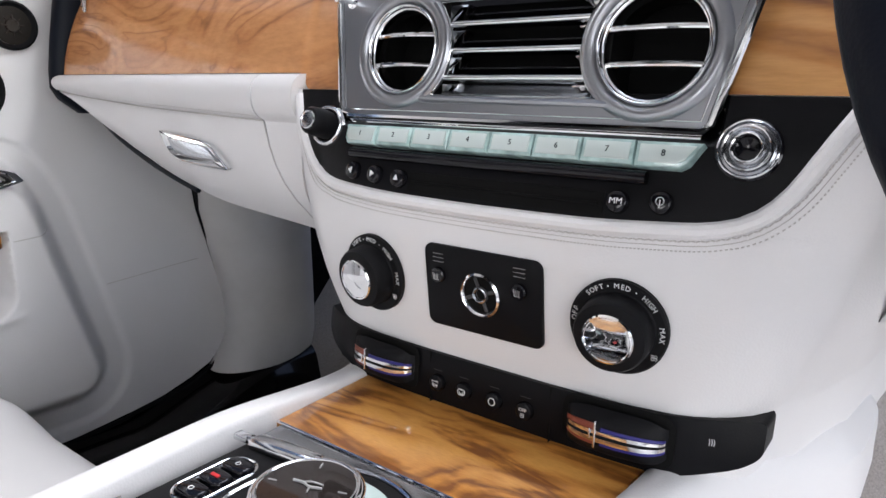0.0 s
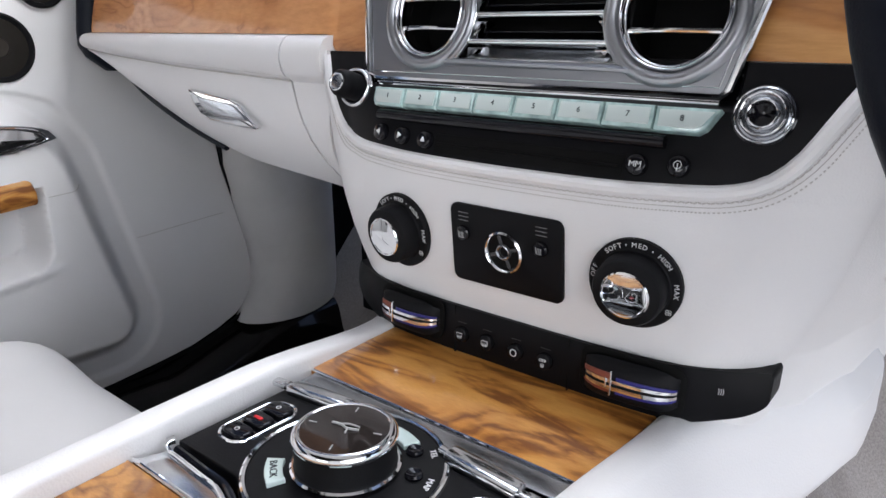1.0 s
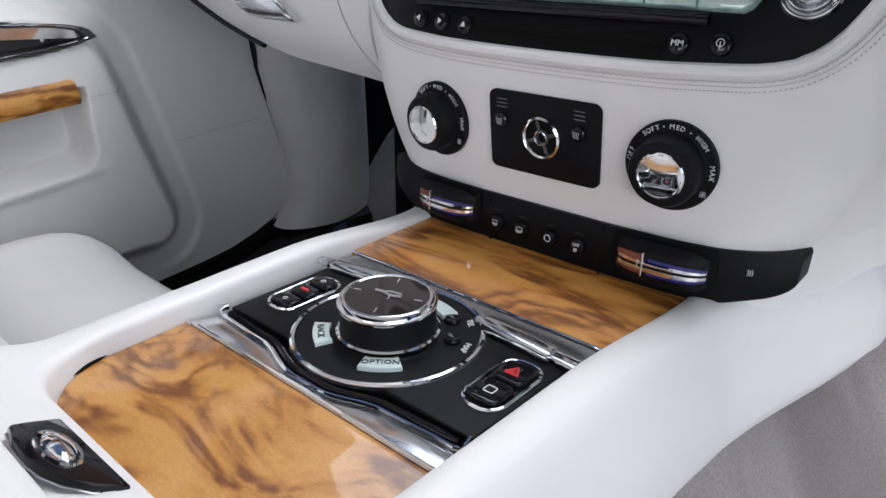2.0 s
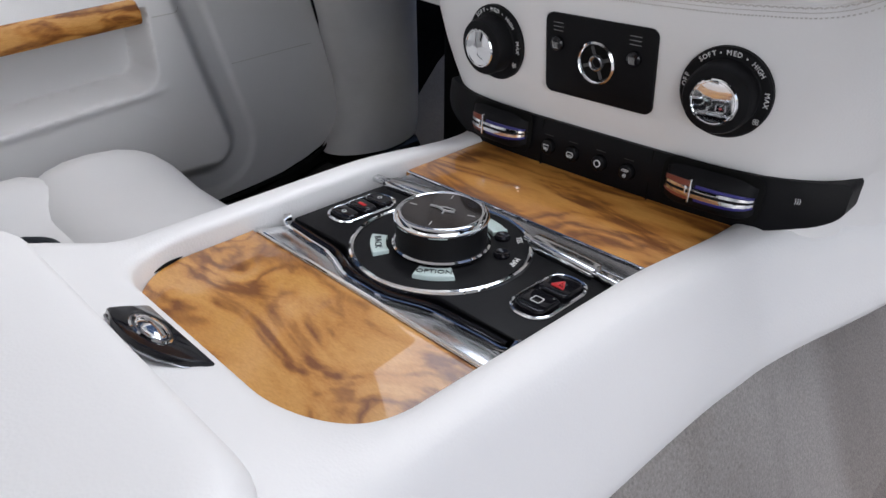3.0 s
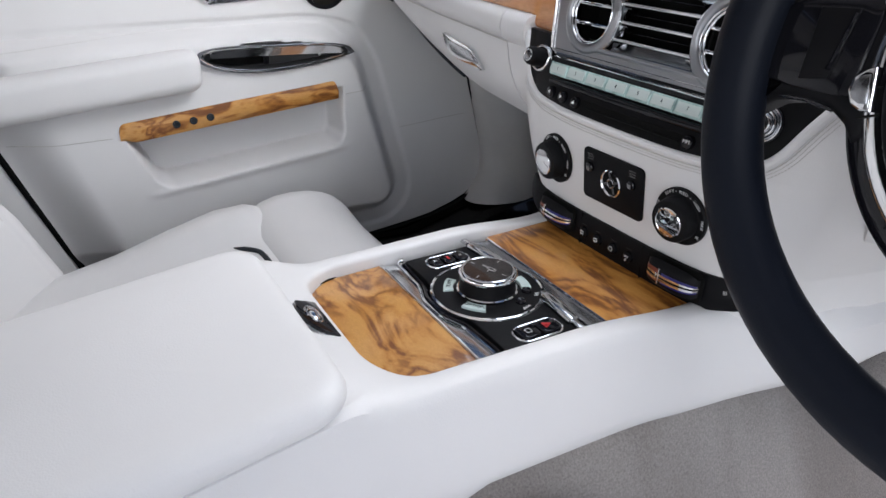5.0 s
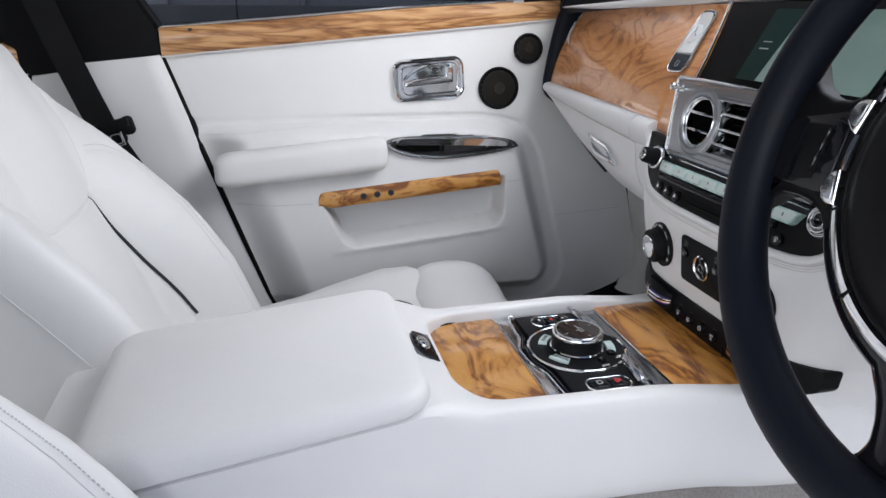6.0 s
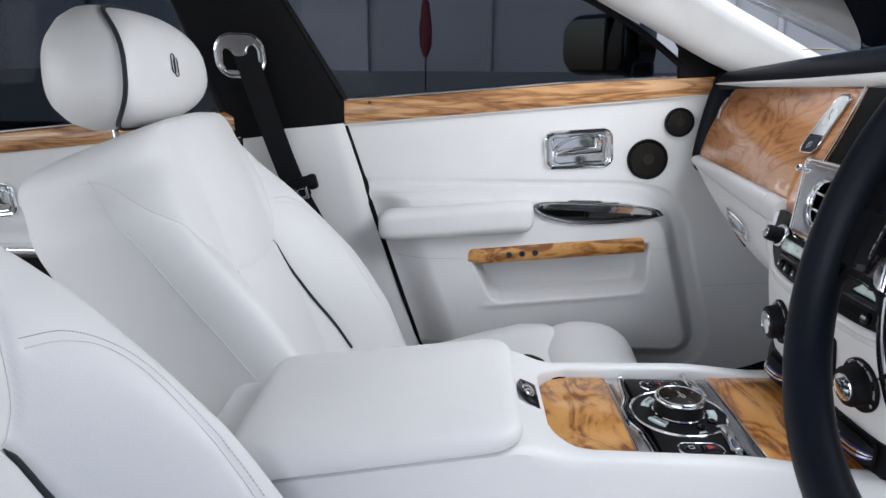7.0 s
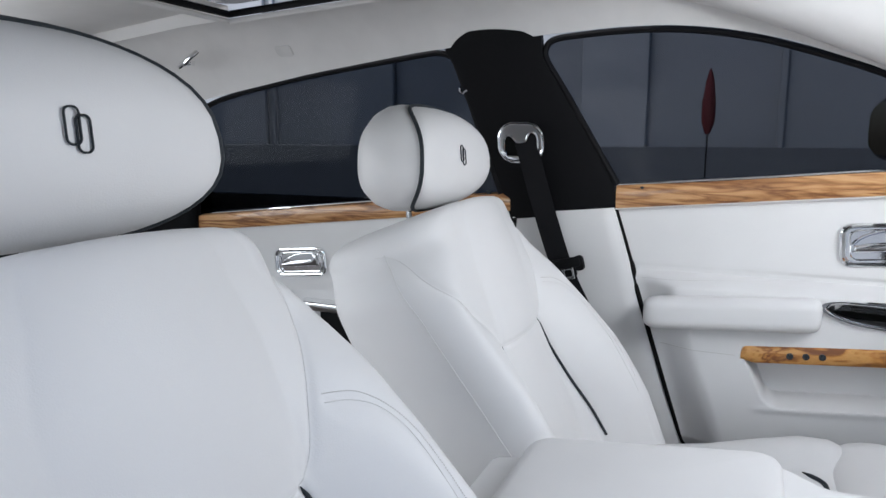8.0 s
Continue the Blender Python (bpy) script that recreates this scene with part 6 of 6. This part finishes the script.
part("panel", loft([[Vector((-0.729 + 0.062 * math.cos(t), (0.645 + max(0.44, lerp_table(DOOR_FRONT, z)) - 0.004) / 2 + (0.645 - max(0.44, lerp_table(DOOR_FRONT, z)) + 0.004) / 2 * math.sin(t), z)) for t in [2 * math.pi * k / 32 for k in range(32)]] for z in (0.188, 0.212, 0.245, 0.28, 0.32, 0.36, 0.40, 0.46, 0.54, 0.62)]), plain("pale_grey_leather", (0.62, 0.61, 0.60), 0.5, grain=0.15), kick)

# ---------- seats ----------
RECLINE = radians(21)
UPV = Vector((0, -math.sin(RECLINE), math.cos(RECLINE)))
NRM = Vector((0, math.cos(RECLINE), math.sin(RECLINE)))
SEAT_X = -0.362
BASE = Vector((SEAT_X, -0.497, 0.340))
LEN = 0.408


CREST_TALL = [(0.0, 0.118), (0.10, 0.112), (0.20, 0.104), (0.30, 0.094), (0.40, 0.078), (0.50, 0.062), (0.66, 0.032), (0.76, 0.011), (0.84, -0.002), (1.0, -0.010)]
CREST = [(0.0, 0.090), (0.10, 0.080), (0.20, 0.070), (0.40, 0.053), (0.53, 0.034), (0.66, 0.014), (0.80, 0.002), (1.0, -0.012)]
SHIELD = [(0.400, 0.515), (0.478, 0.566), (0.555, 0.675), (0.650, 0.790), (0.748, 0.920), (0.850, 0.968), (1.0, 0.990)]
SHIELD_WIDE = [(0.400, 0.512), (0.600, 0.585), (0.780, 0.672), (0.870, 0.760), (0.920, 0.830), (0.965, 0.930), (1.0, 0.990)]
SLIT = [(0.402, 0.512), (0.425, 0.470), (0.452, 0.374), (0.482, 0.280), (0.506, 0.196), (0.545, 0.060), (0.575, -0.10)]
YOKE = [(0.0, 0.500), (0.200, 0.503), (0.340, 0.508), (0.400, 0.515)]
ROLLED = [(0.600, 0.650), (0.690, 0.632), (0.768, 0.594), (0.808, 0.535), (0.816, 0.460), (0.810, 0.380), (0.800, 0.300), (0.792, 0.170), (0.786, 0.0), (0.786, -0.20)]


def rounded_off(points):
    return [(p.x, p.y) for p in spline([(*p, 0) for p in points], 6)]


SHIELD, SHIELD_WIDE, SLIT, YOKE, ROLLED = (rounded_off(c) for c in (SHIELD, SHIELD_WIDE, SLIT, YOKE, ROLLED))
GROOVES = ((SHIELD, 0.0028, 0.0045, 0.0024, -1), (SHIELD_WIDE, 0.0030, 0.0050, 0.0020, 1), (SLIT, 0.0050, 0.0040, 0.0050, 0), (YOKE, 0.0034, 0.0045, 0.0040, 0), (ROLLED, 0.0016, 0.0030, 0.0020, -1))


def groove(u, v):
    """How far the seams draw the hide in at u, v: a narrow crease within a wide, soft hollow."""
    drop = 0.0
    for line, deep, wide, soft, side in GROOVES:
        if side * u < 0:
            continue
        a, best = abs(u), 9.0
        if not line[0][0] - 0.2 < a < line[-1][0] + 0.2:
            continue
        for (p, q), (r, t) in zip(line, line[1:]):
            px, py, dx, dy = (a - p) * 0.24, (v - q) * 0.408, (r - p) * 0.24, (t - q) * 0.408
            f = min(1.0, max(0.0, (px * dx + py * dy) / (dx * dx + dy * dy)))
            best = min(best, (px - f * dx) ** 2 + (py - f * dy) ** 2)
        drop = max(drop, deep * math.exp(-best / wide ** 2) + soft * math.exp(-best / 0.018 ** 2))
    return drop


def back_smooth(u, v):
    a, v = abs(u), max(0.0, v)
    crest = lerp_table(CREST if u > 0 else CREST_TALL, v)
    edge = 0.026 - 0.132 * v ** 0.95
    a0 = 0.86 - (0.24 if u > 0 else 0.20) * smooth(0.70, 1.0, v)
    if a <= a0:
        f = 0.010 * (1 - (a / 0.45) ** 2) if a < 0.45 else 0.0
        return f + crest * smooth(0.38, 0.86, a)
    crest *= smooth(0.38, 0.86, a0)
    w = (a - a0) / (1 - a0)
    return edge + (crest - edge) * math.sqrt(max(0.0, 1 - w * w))


def back_front(u, v):
    """Distance of the backrest's front from its middle plane: a flat insert between bolsters, a shield-shaped panel above, creased along the seams."""
    return back_smooth(u, v) - groove(u, v)


def back_width(v):
    return 0.243 - 0.006 * smooth(0.4, 0.9, v) - 0.034 * smooth(0.76, 1.0, v) ** 2


def back_point(u, v, lift=0.0):
    return BASE + X * (back_width(v) * u) + UPV * (LEN * v) + NRM * (back_front(u, v) + lift)


def backrest():
    rings = []
    nu = 170
    for k in range(151):
        v = -0.25 + 1.25 * k / 150
        vv = max(0.0, v)
        ring = [BASE + X * (back_width(vv) * (2 * j / nu - 1)) + UPV * (LEN * v) + NRM * back_front(2 * j / nu - 1, vv) for j in range(nu + 1)]
        thick = 0.135 + 0.065 * vv
        w = back_width(vv)
        e = 0.026 - 0.132 * vv ** 0.95
        for q, h in ((1.0, e + 0.35 * (-thick - e)), (1.0, e + 0.85 * (-thick - e)), (0.985, e + 0.96 * (-thick - e)), (0.94, -thick), (0.60, -thick), (0.0, -thick), (-0.60, -thick), (-0.94, -thick), (-0.985, e + 0.96 * (-thick - e)), (-1.0, e + 0.85 * (-thick - e)), (-1.0, e + 0.35 * (-thick - e))):
            ring.append(BASE + X * (w * q) + UPV * (LEN * v) + NRM * h)
        rings.append(ring)
    top = rings[-1]
    c = sum(top, Vector()) / len(top)
    for s, h in ((0.990, 0.009), (0.968, 0.018), (0.930, 0.026), (0.86, 0.033), (0.72, 0.038), (0.45, 0.042), (0.1, 0.043)):
        rings.append([c + (p - c) * s + UPV * h for p in top])
    return loft(rings)


def seat():
    root = thing("front_seat", (SEAT_X, -0.3, 0.13), "white leather front seat with dark piping", "car seat", group="front seats")
    back = part("backrest", backrest(), WHITE, root, "padded white leather backrest", sharp=70)
    # seams and dark slits
    for s in (-1, 1):
        slit = SLIT[:41]
        part("slit_piping", tube([back_point(s * p, q, 0.0022) for p, q in slit], lambda f: 0.0027 * min(1.0, 0.2 + 7 * f), 8), INK, back, "dark piping in the seam")
        part("seam_line", tube([back_point(s * p, q, 0.0003) for p, q in (SHIELD if s < 0 else SHIELD_WIDE)], 0.0006, 6), SEAM, back)
        part("seam_line", tube([back_point(s * 0.995, 0.02 + 0.97 * k / 30, -0.0002) for k in range(31)], 0.0008, 6), SEAM, back)
        if s > 0:
            continue
        roll = [(p, q) for p, q in ROLLED if q > 0.02]
        part("seam_line", tube([back_point(s * p, q, 0.0003) for p, q in roll], 0.0006, 6), SEAM, back)
        row = [back_point(s * (p + 0.022 * smooth(0.62, 0.81, p)), q + 0.021 * (1 - smooth(0.70, 0.815, p)), 0.0004) for p, q in rounded_off(roll[::3])]
        part("stitching", join(*[tube([a, a + (b - a) * 0.55], 0.0006, 4) for a, b in zip(row, row[1:])]), STITCH, back)
    part("seam_line", tube([back_point(s * p, q, 0.0002) for s, line in ((-1, YOKE[:0:-1]), (1, YOKE)) for p, q in line], 0.0006, 6), SEAM, back)

    # cushion
    def cushion_ring(y, s, drop):
        ring = []
        for k in range(33):
            u = 2 * k / 32 - 1
            a = abs(u)
            z = 0.325 + 0.028 * smooth(0.45, 0.74, a)
            if a > 0.78:
                w = (a - 0.78) / 0.22
                z = 0.29 + (0.353 - 0.29) * math.sqrt(max(0, 1 - w * w))
            ring.append(Vector((SEAT_X + 0.236 * s * u, y, z - drop)))
        for x in (0.228, 0.10, -0.10, -0.228):
            ring.append(Vector((SEAT_X + x * s, y, 0.17)))
        return ring
    rows = [(-0.56, 1.0, 0.085), (-0.46, 1.0, 0.080), (-0.38, 1.0, 0.066), (-0.28, 1.0, 0.046), (-0.20, 1.0, 0.022), (-0.13, 1.0, 0.004), (-0.085, 0.99, 0.002), (-0.055, 0.97, 0.012), (-0.035, 0.95, 0.06)]
    part("cushion", loft([cushion_ring(*r) for r in rows]), WHITE, root, "padded white leather seat cushion", sharp=70)
    # front roll
    rings = []
    for k in range(29):
        f = k / 28
        x = SEAT_X - 0.236 + 0.472 * f
        e = min(f, 1 - f) / 0.13
        s = 1.0 if e >= 1 else 0.35 + 0.65 * math.sqrt(max(0, 1 - (1 - e) ** 2))
        lift = 0.012 * smooth(0.30, 0.10, min(f, 1 - f))
        rings.append([Vector((x, -0.010 + 0.102 * s * math.copysign(abs(math.cos(t)) ** 0.85, math.cos(t)), 0.262 + lift * s + 0.084 * s * math.sin(t) * (1 if math.sin(t) > 0 else 1.1))) for t in [2 * math.pi * j / 28 for j in range(28)]])
    roll = part("thigh_roll", loft(rings), WHITE, root, "rounded white leather thigh roll", sharp=70)
    # dark tube laid in as the shadow of the gap behind the roll
    part("gap_shadow_tube", tube(spline([(SEAT_X - 0.104, -0.128, 0.3222), (SEAT_X - 0.090, -0.1145, 0.3228), (SEAT_X - 0.078, -0.1035, 0.3230), (SEAT_X - 0.060, -0.0975, 0.3228), (SEAT_X, -0.096, 0.3222)], 6), lambda f: 0.0040 * min(1.0, 0.2 + 4 * f), 8), INK, roll)
    part("seat_base", block((SEAT_X, -0.27, 0.175), (0.40, 0.46, 0.07), 0.02), BLACK, root, "black seat base")

    # headrest: a domed face edged with piping, and a deep rounded shell behind
    def outline(s, y, dz=0.0, n=44, bulge=0.0):
        ring = []
        for k in range(n):
            t = 2 * math.pi * k / n
            c, q = math.cos(t), math.sin(t)
            xx = math.copysign(abs(c) ** 0.72, c) * 0.145
            zz = math.copysign(abs(q) ** 0.78, q) * 0.087
            xx *= 1 - 0.10 * (zz / 0.079) - 0.04 * (zz / 0.079) ** 2
            ring.append(Vector((SEAT_X + xx * s, y - 0.08 * zz * s + bulge * (1 - q * q), 0.823 + dz + zz * s)))
        return ring
    face = [outline(s, y, 0.0, 44, b) for s, y, b in ((0.002, -0.6815, 0), (0.15, -0.6818, 0), (0.35, -0.683, 0.001), (0.62, -0.691, 0.008), (0.82, -0.708, 0.023), (0.93, -0.727, 0.040), (0.985, -0.746, 0.057), (1.0, -0.756, 0.065))]
    shell = [outline(s, y, dz, 44, b) for s, y, dz, b in ((1.006, -0.760, 0.0, 0.064), (1.03, -0.769, 0.0, 0.057), (1.04, -0.780, 0.0, 0.043), (1.03, -0.794, -0.001, 0.027), (0.95, -0.812, -0.003, 0.013), (0.80, -0.828, -0.005, 0.005), (0.5, -0.839, -0.006, 0.0), (0.05, -0.843, -0.006, 0.0))]
    head = part("headrest", loft(face + shell), WHITE, root, "rounded white leather headrest with dark piping", sharp=75)
    part("piping", tube(outline(1.012, -0.7575, 0.0, 44, 0.0650), 0.0034, 8, closed=True), INK, head)
    e = frame_at((SEAT_X + 0.010, -0.6805, 0.8285), (-1, 0, 0), (0, -0.08, 1)) @ Matrix.Scale(1.22, 4)
    bars = []
    for ox, oz in ((-0.0036, 0.0026), (0.0036, -0.0022)):
        loop = [(ox + x, oz + z) for x, z in rounded(0.0098, 0.0220, 0.0038, 4)]
        bars.append(tube([e @ Vector((x, z, 0)) for x, z in loop], 0.00095, 6, closed=True))
    mark = join(*bars)
    part("emblem", mark, INK, head, "small dark embroidered emblem")
    for dx in (-0.06, 0.06):
        part("post", tube([(SEAT_X + dx, -0.762, 0.77), (SEAT_X + dx, -0.755, 0.70)], 0.005, 12), CHROME, root, "chrome headrest post")
    return root


passenger = seat()
passenger["label"] = "white leather passenger seat with dark piping"
driver = copy_thing(passenger, Matrix.Translation(passenger.location + Vector((0.735, 0.0, 0.031))))
for ob in driver.children:
    if ob.name.startswith("backrest"):
        ob.location.z -= 0.006
    elif ob.name.startswith(("cushion", "thigh_roll", "seat_base")):
        ob.location.y -= 0.075
        ob.location.z -= 0.025
driver["label"] = "white leather driver's seat set slightly higher"

# ---------- seat belt ----------
sbelt = thing("seat_belt", (-0.72, -0.69, 0.4), "black seat belt hanging from a chrome guide", "seat belt")


def webbing(points, width):
    pts = [Vector(p) for p in points]
    rings = []
    for i, p in enumerate(pts):
        t = (pts[min(i + 1, len(pts) - 1)] - pts[max(i - 1, 0)]).normalized()
        side = Vector((1, 0, 0)).cross(t).normalized()
        n = side.cross(t).normalized()
        rings.append([p + side * (width / 2) + n * 0.0007, p - side * (width / 2) + n * 0.0007, p - side * (width / 2) - n * 0.0007, p + side * (width / 2) - n * 0.0007])
    return loft(rings)


part("webbing", webbing(spline([(-0.712, -0.690, 0.868), (-0.708, -0.678, 0.84), (-0.706, -0.634, 0.70), (-0.708, -0.590, 0.575), (-0.712, -0.545, 0.48), (-0.716, -0.47, 0.30)]), 0.047), SEATBELT, sbelt)
GU = frame_at((-0.7190, -0.6910, 0.8500), (0, 1, -0.02), (0.12, 0, 1)) @ Matrix.Scale(1.2, 4)
HOLE = [(-0.026, -0.024), (0.026, -0.024), (0.0305, -0.014), (0.0310, 0.004), (0.0265, 0.0165), (0.0190, 0.0190), (0.0135, 0.0150), (0.0090, 0.0040), (0.0, 0.0000), (-0.0090, 0.0010), (-0.0150, 0.0080), (-0.0215, 0.0120), (-0.0290, 0.0100), (-0.0310, 0.0), (-0.0305, -0.014)]
RIM = [(x * 1.0 - 0.001 * (y > 0), y) for x, y in rounded(0.086, 0.072, 0.030, 8)]
part("guide", plate(RIM, [HOLE], GU @ on_top(0, 0, 0.006), 0.004), CHROME, sbelt, "chrome belt guide")
part("guide_rim", ring_band(inset(RIM, 0.003), GU @ on_top(0, 0, 0.0085), 0.0075, 0.0), CHROME, sbelt)
part("guide_lip", ring_band([(p.x, p.y) for p in spline([(*p, 0) for p in HOLE + HOLE[:1]], 4)[:-1]], GU @ on_top(0, 0, 0.0095), 0.0042, 0.0), CHROME, sbelt)
part("guide_well", slab(rounded(0.074, 0.05, 0.02), GU, 0.006), VOID, sbelt)
TG = frame_at((-0.7000, -0.5830, 0.5960), (0, 1, 0.24), (0, -0.24, 1))
tong = part("tongue", slab(rounded(0.066, 0.021, 0.007), TG @ on_top(0, 0, -0.001), 0.012, 0.003), BLACK_SOFT, sbelt, "black belt tongue with a steel plate")
part("tongue_end", slab(rounded(0.020, 0.032, 0.008), TG @ on_top(0.028, -0.004, -0.003), 0.012, 0.003), BLACK_SOFT, tong)
part("backing", slab(rounded(0.046, 0.026, 0.006), TG @ on_top(-0.004, -0.018, -0.003), 0.006, 0.002), BLACK_SOFT, tong)
loop = [(-0.017, -0.004), (-0.010, -0.012), (-0.009, -0.034), (0.013, -0.034), (0.013, -0.012), (0.018, -0.002)]
part("steel_plate", join(tube([TG @ Vector((x, y, 0.0055)) for x, y in loop], 0.0015, 8), ring_band(rounded(0.017, 0.017, 0.003, 4), TG @ on_top(0.002, -0.022, 0.0050), 0.0022, 0.001)), STEEL, tong)

# ---------- steering wheel ----------
TILTW = radians(15.4)
WHEEL = frame_at((0.375, 0.037, 0.721), (1, 0, 0), (0, math.sin(TILTW), math.cos(TILTW)))
wheel = thing("steering_wheel", (0.375, 0.10, 0.70), "dark navy leather steering wheel with gloss black and chrome trim", "steering wheel")
part("rim", tube([WHEEL @ Vector((0.175 * math.cos(t), 0.175 * math.sin(t), 0)) for t in [2 * math.pi * k / 96 for k in range(96)]], 0.0158, 20, closed=True, flat=1.1), NAVY, wheel, "dark leather rim")
hub = part("hub", turned([(0.116, -0.036), (0.1185, -0.020), (0.1165, -0.010), (0.112, -0.006), (0.105, -0.0048)], WHEEL, 80), GLOSS, wheel, "gloss black hub ring")
part("ring", turned([(0.1062, -0.0070), (0.1052, -0.0024), (0.1030, -0.0008), (0.0985, -0.0006), (0.0968, -0.0040)], WHEEL, 96), CHROME, hub, "polished metal ring", sharp=50)
for a in (14, -13, -21, 166, 193, 201, 232, -52):
    part("joint", block((0.1013, 0, -0.0002), (0.0105, 0.0010, 0.0016), 0.0003, WHEEL @ pose(0, 0, 0, 0, 0, a)), VOID, hub)
part("cover", turned([(0.0962, -0.010), (0.0955, -0.001), (0.0935, 0.0012), (0.0915, 0.0010), (0.0905, 0.0002), (0.0890, 0.0022), (0.080, 0.0080), (0.064, 0.0115), (0.0565, 0.0125), (0.0530, 0.0128), (0.0505, 0.0112), (0.0490, 0.0060)], WHEEL, 80), BLACK, hub, "domed black horn cover", sharp=60)
part("badge_dish", turned([(0.0495, 0.0075), (0.0440, 0.0040), (0.030, 0.0030), (0.0, 0.0028)], WHEEL, 64), GLOSS, hub)


def spoke_outline(s, pts):
    return [(s * x, y) for x, y in pts][:: s]


for s in (-1, 1):
    body = [(0.166, 0.052), (0.156, 0.038), (0.146, 0.0315), (0.132, 0.0285), (0.119, 0.0295), (0.109, 0.0360), (0.100, 0.048), (0.092, 0.045), (0.092, -0.045), (0.100, -0.052), (0.108, -0.0430), (0.118, -0.0375), (0.138, -0.0365), (0.150, -0.0400), (0.160, -0.048), (0.168, -0.054), (0.174, 0.0)]
    sp = part("spoke", slab(spoke_outline(s, body), WHEEL @ on_top(0, 0, -0.021), 0.0185, 0.007, 5), BLACK, wheel, "satin black spoke with a gloss panel")
    face = [(0.1610, 0.0060), (0.1560, 0.0105), (0.1440, 0.0150), (0.1200, 0.0205), (0.1080, 0.0225), (0.1070, -0.0290), (0.1150, -0.0305), (0.1410, -0.0310), (0.1580, -0.0290), (0.1625, -0.0200)]
    part("gloss_panel", slab(spoke_outline(s, face), WHEEL @ on_top(0, 0, -0.0032), 0.0030, 0.0012), GLOSS, sp)
    pad_face = [(0.1390, 0.0105), (0.1185, 0.0120), (0.1215, -0.0235), (0.1370, -0.0265)]
    part("switch_pad", slab(spoke_outline(s, pad_face), WHEEL @ on_top(0, 0, -0.0004), 0.0012, 0.0005), BLACK, sp)
    part("roller", tube([WHEEL @ Vector((s * (0.1195 + 0.0004 * k), 0.0095 - 0.0032 * k, 0.0008)) for k in range(10)], lambda f: 0.0012 if round(f * 9) % 3 else 0.0017, 8), GLOSS, sp, "slim ribbed roller")
    # thin metal tube added for the glint along the spoke's lower edge
    part("lower_glint_tube", tube(spline([WHEEL @ Vector((s * x, y, -0.0060)) for x, y in ((0.160, -0.0330), (0.148, -0.0365), (0.130, -0.0360), (0.116, -0.0375))], 5), 0.0014, 8), GREYMETAL, sp)
    for a in (11.5, -14.0):
        m = WHEEL @ pose(s * 0.0975 * math.cos(radians(a)), 0.0975 * math.sin(radians(a)), -0.0012, 0, 0, a if s > 0 else 180 - a)
        dome = [(0.0, -0.0108), (0.0065, -0.0102), (0.0115, -0.0068), (0.0138, 0.0), (0.0115, 0.0068), (0.0065, 0.0102), (0.0, 0.0108)]
        tb = part("thumb_button", slab(dome, m, 0.0052, 0.0022), CHROME, sp, "chrome thumb button")
        part("inlay", slab([(0.0028 + x * 0.62, y * 0.66) for x, y in dome], m @ on_top(0, 0, 0.0052), 0.0006, 0.0003), GREYMETAL, tb)


def low_spoke(u, v):
    r = 0.096 + 0.072 * u
    w = lerp_table([(0.096, 0.052), (0.113, 0.037), (0.124, 0.0275), (0.136, 0.0220), (0.148, 0.0195), (0.157, 0.0225), (0.168, 0.032)], r)
    return WHEEL @ Vector((w * (2 * v - 1), -r, -0.016 + 0.013 * math.sqrt(max(0.0, 1 - abs(2 * v - 1) ** 3)) - 0.003 * u))


part("spoke", solid_sheet(20, 16, low_spoke, WHEEL.to_3x3() @ Vector((0, 0, -0.016))), GLOSS, wheel, "gloss black lower spoke", sharp=60)
part("column", turned([(0.05, -0.03), (0.06, -0.08), (0.06, -0.20)], WHEEL, 32), BLACK, wheel)
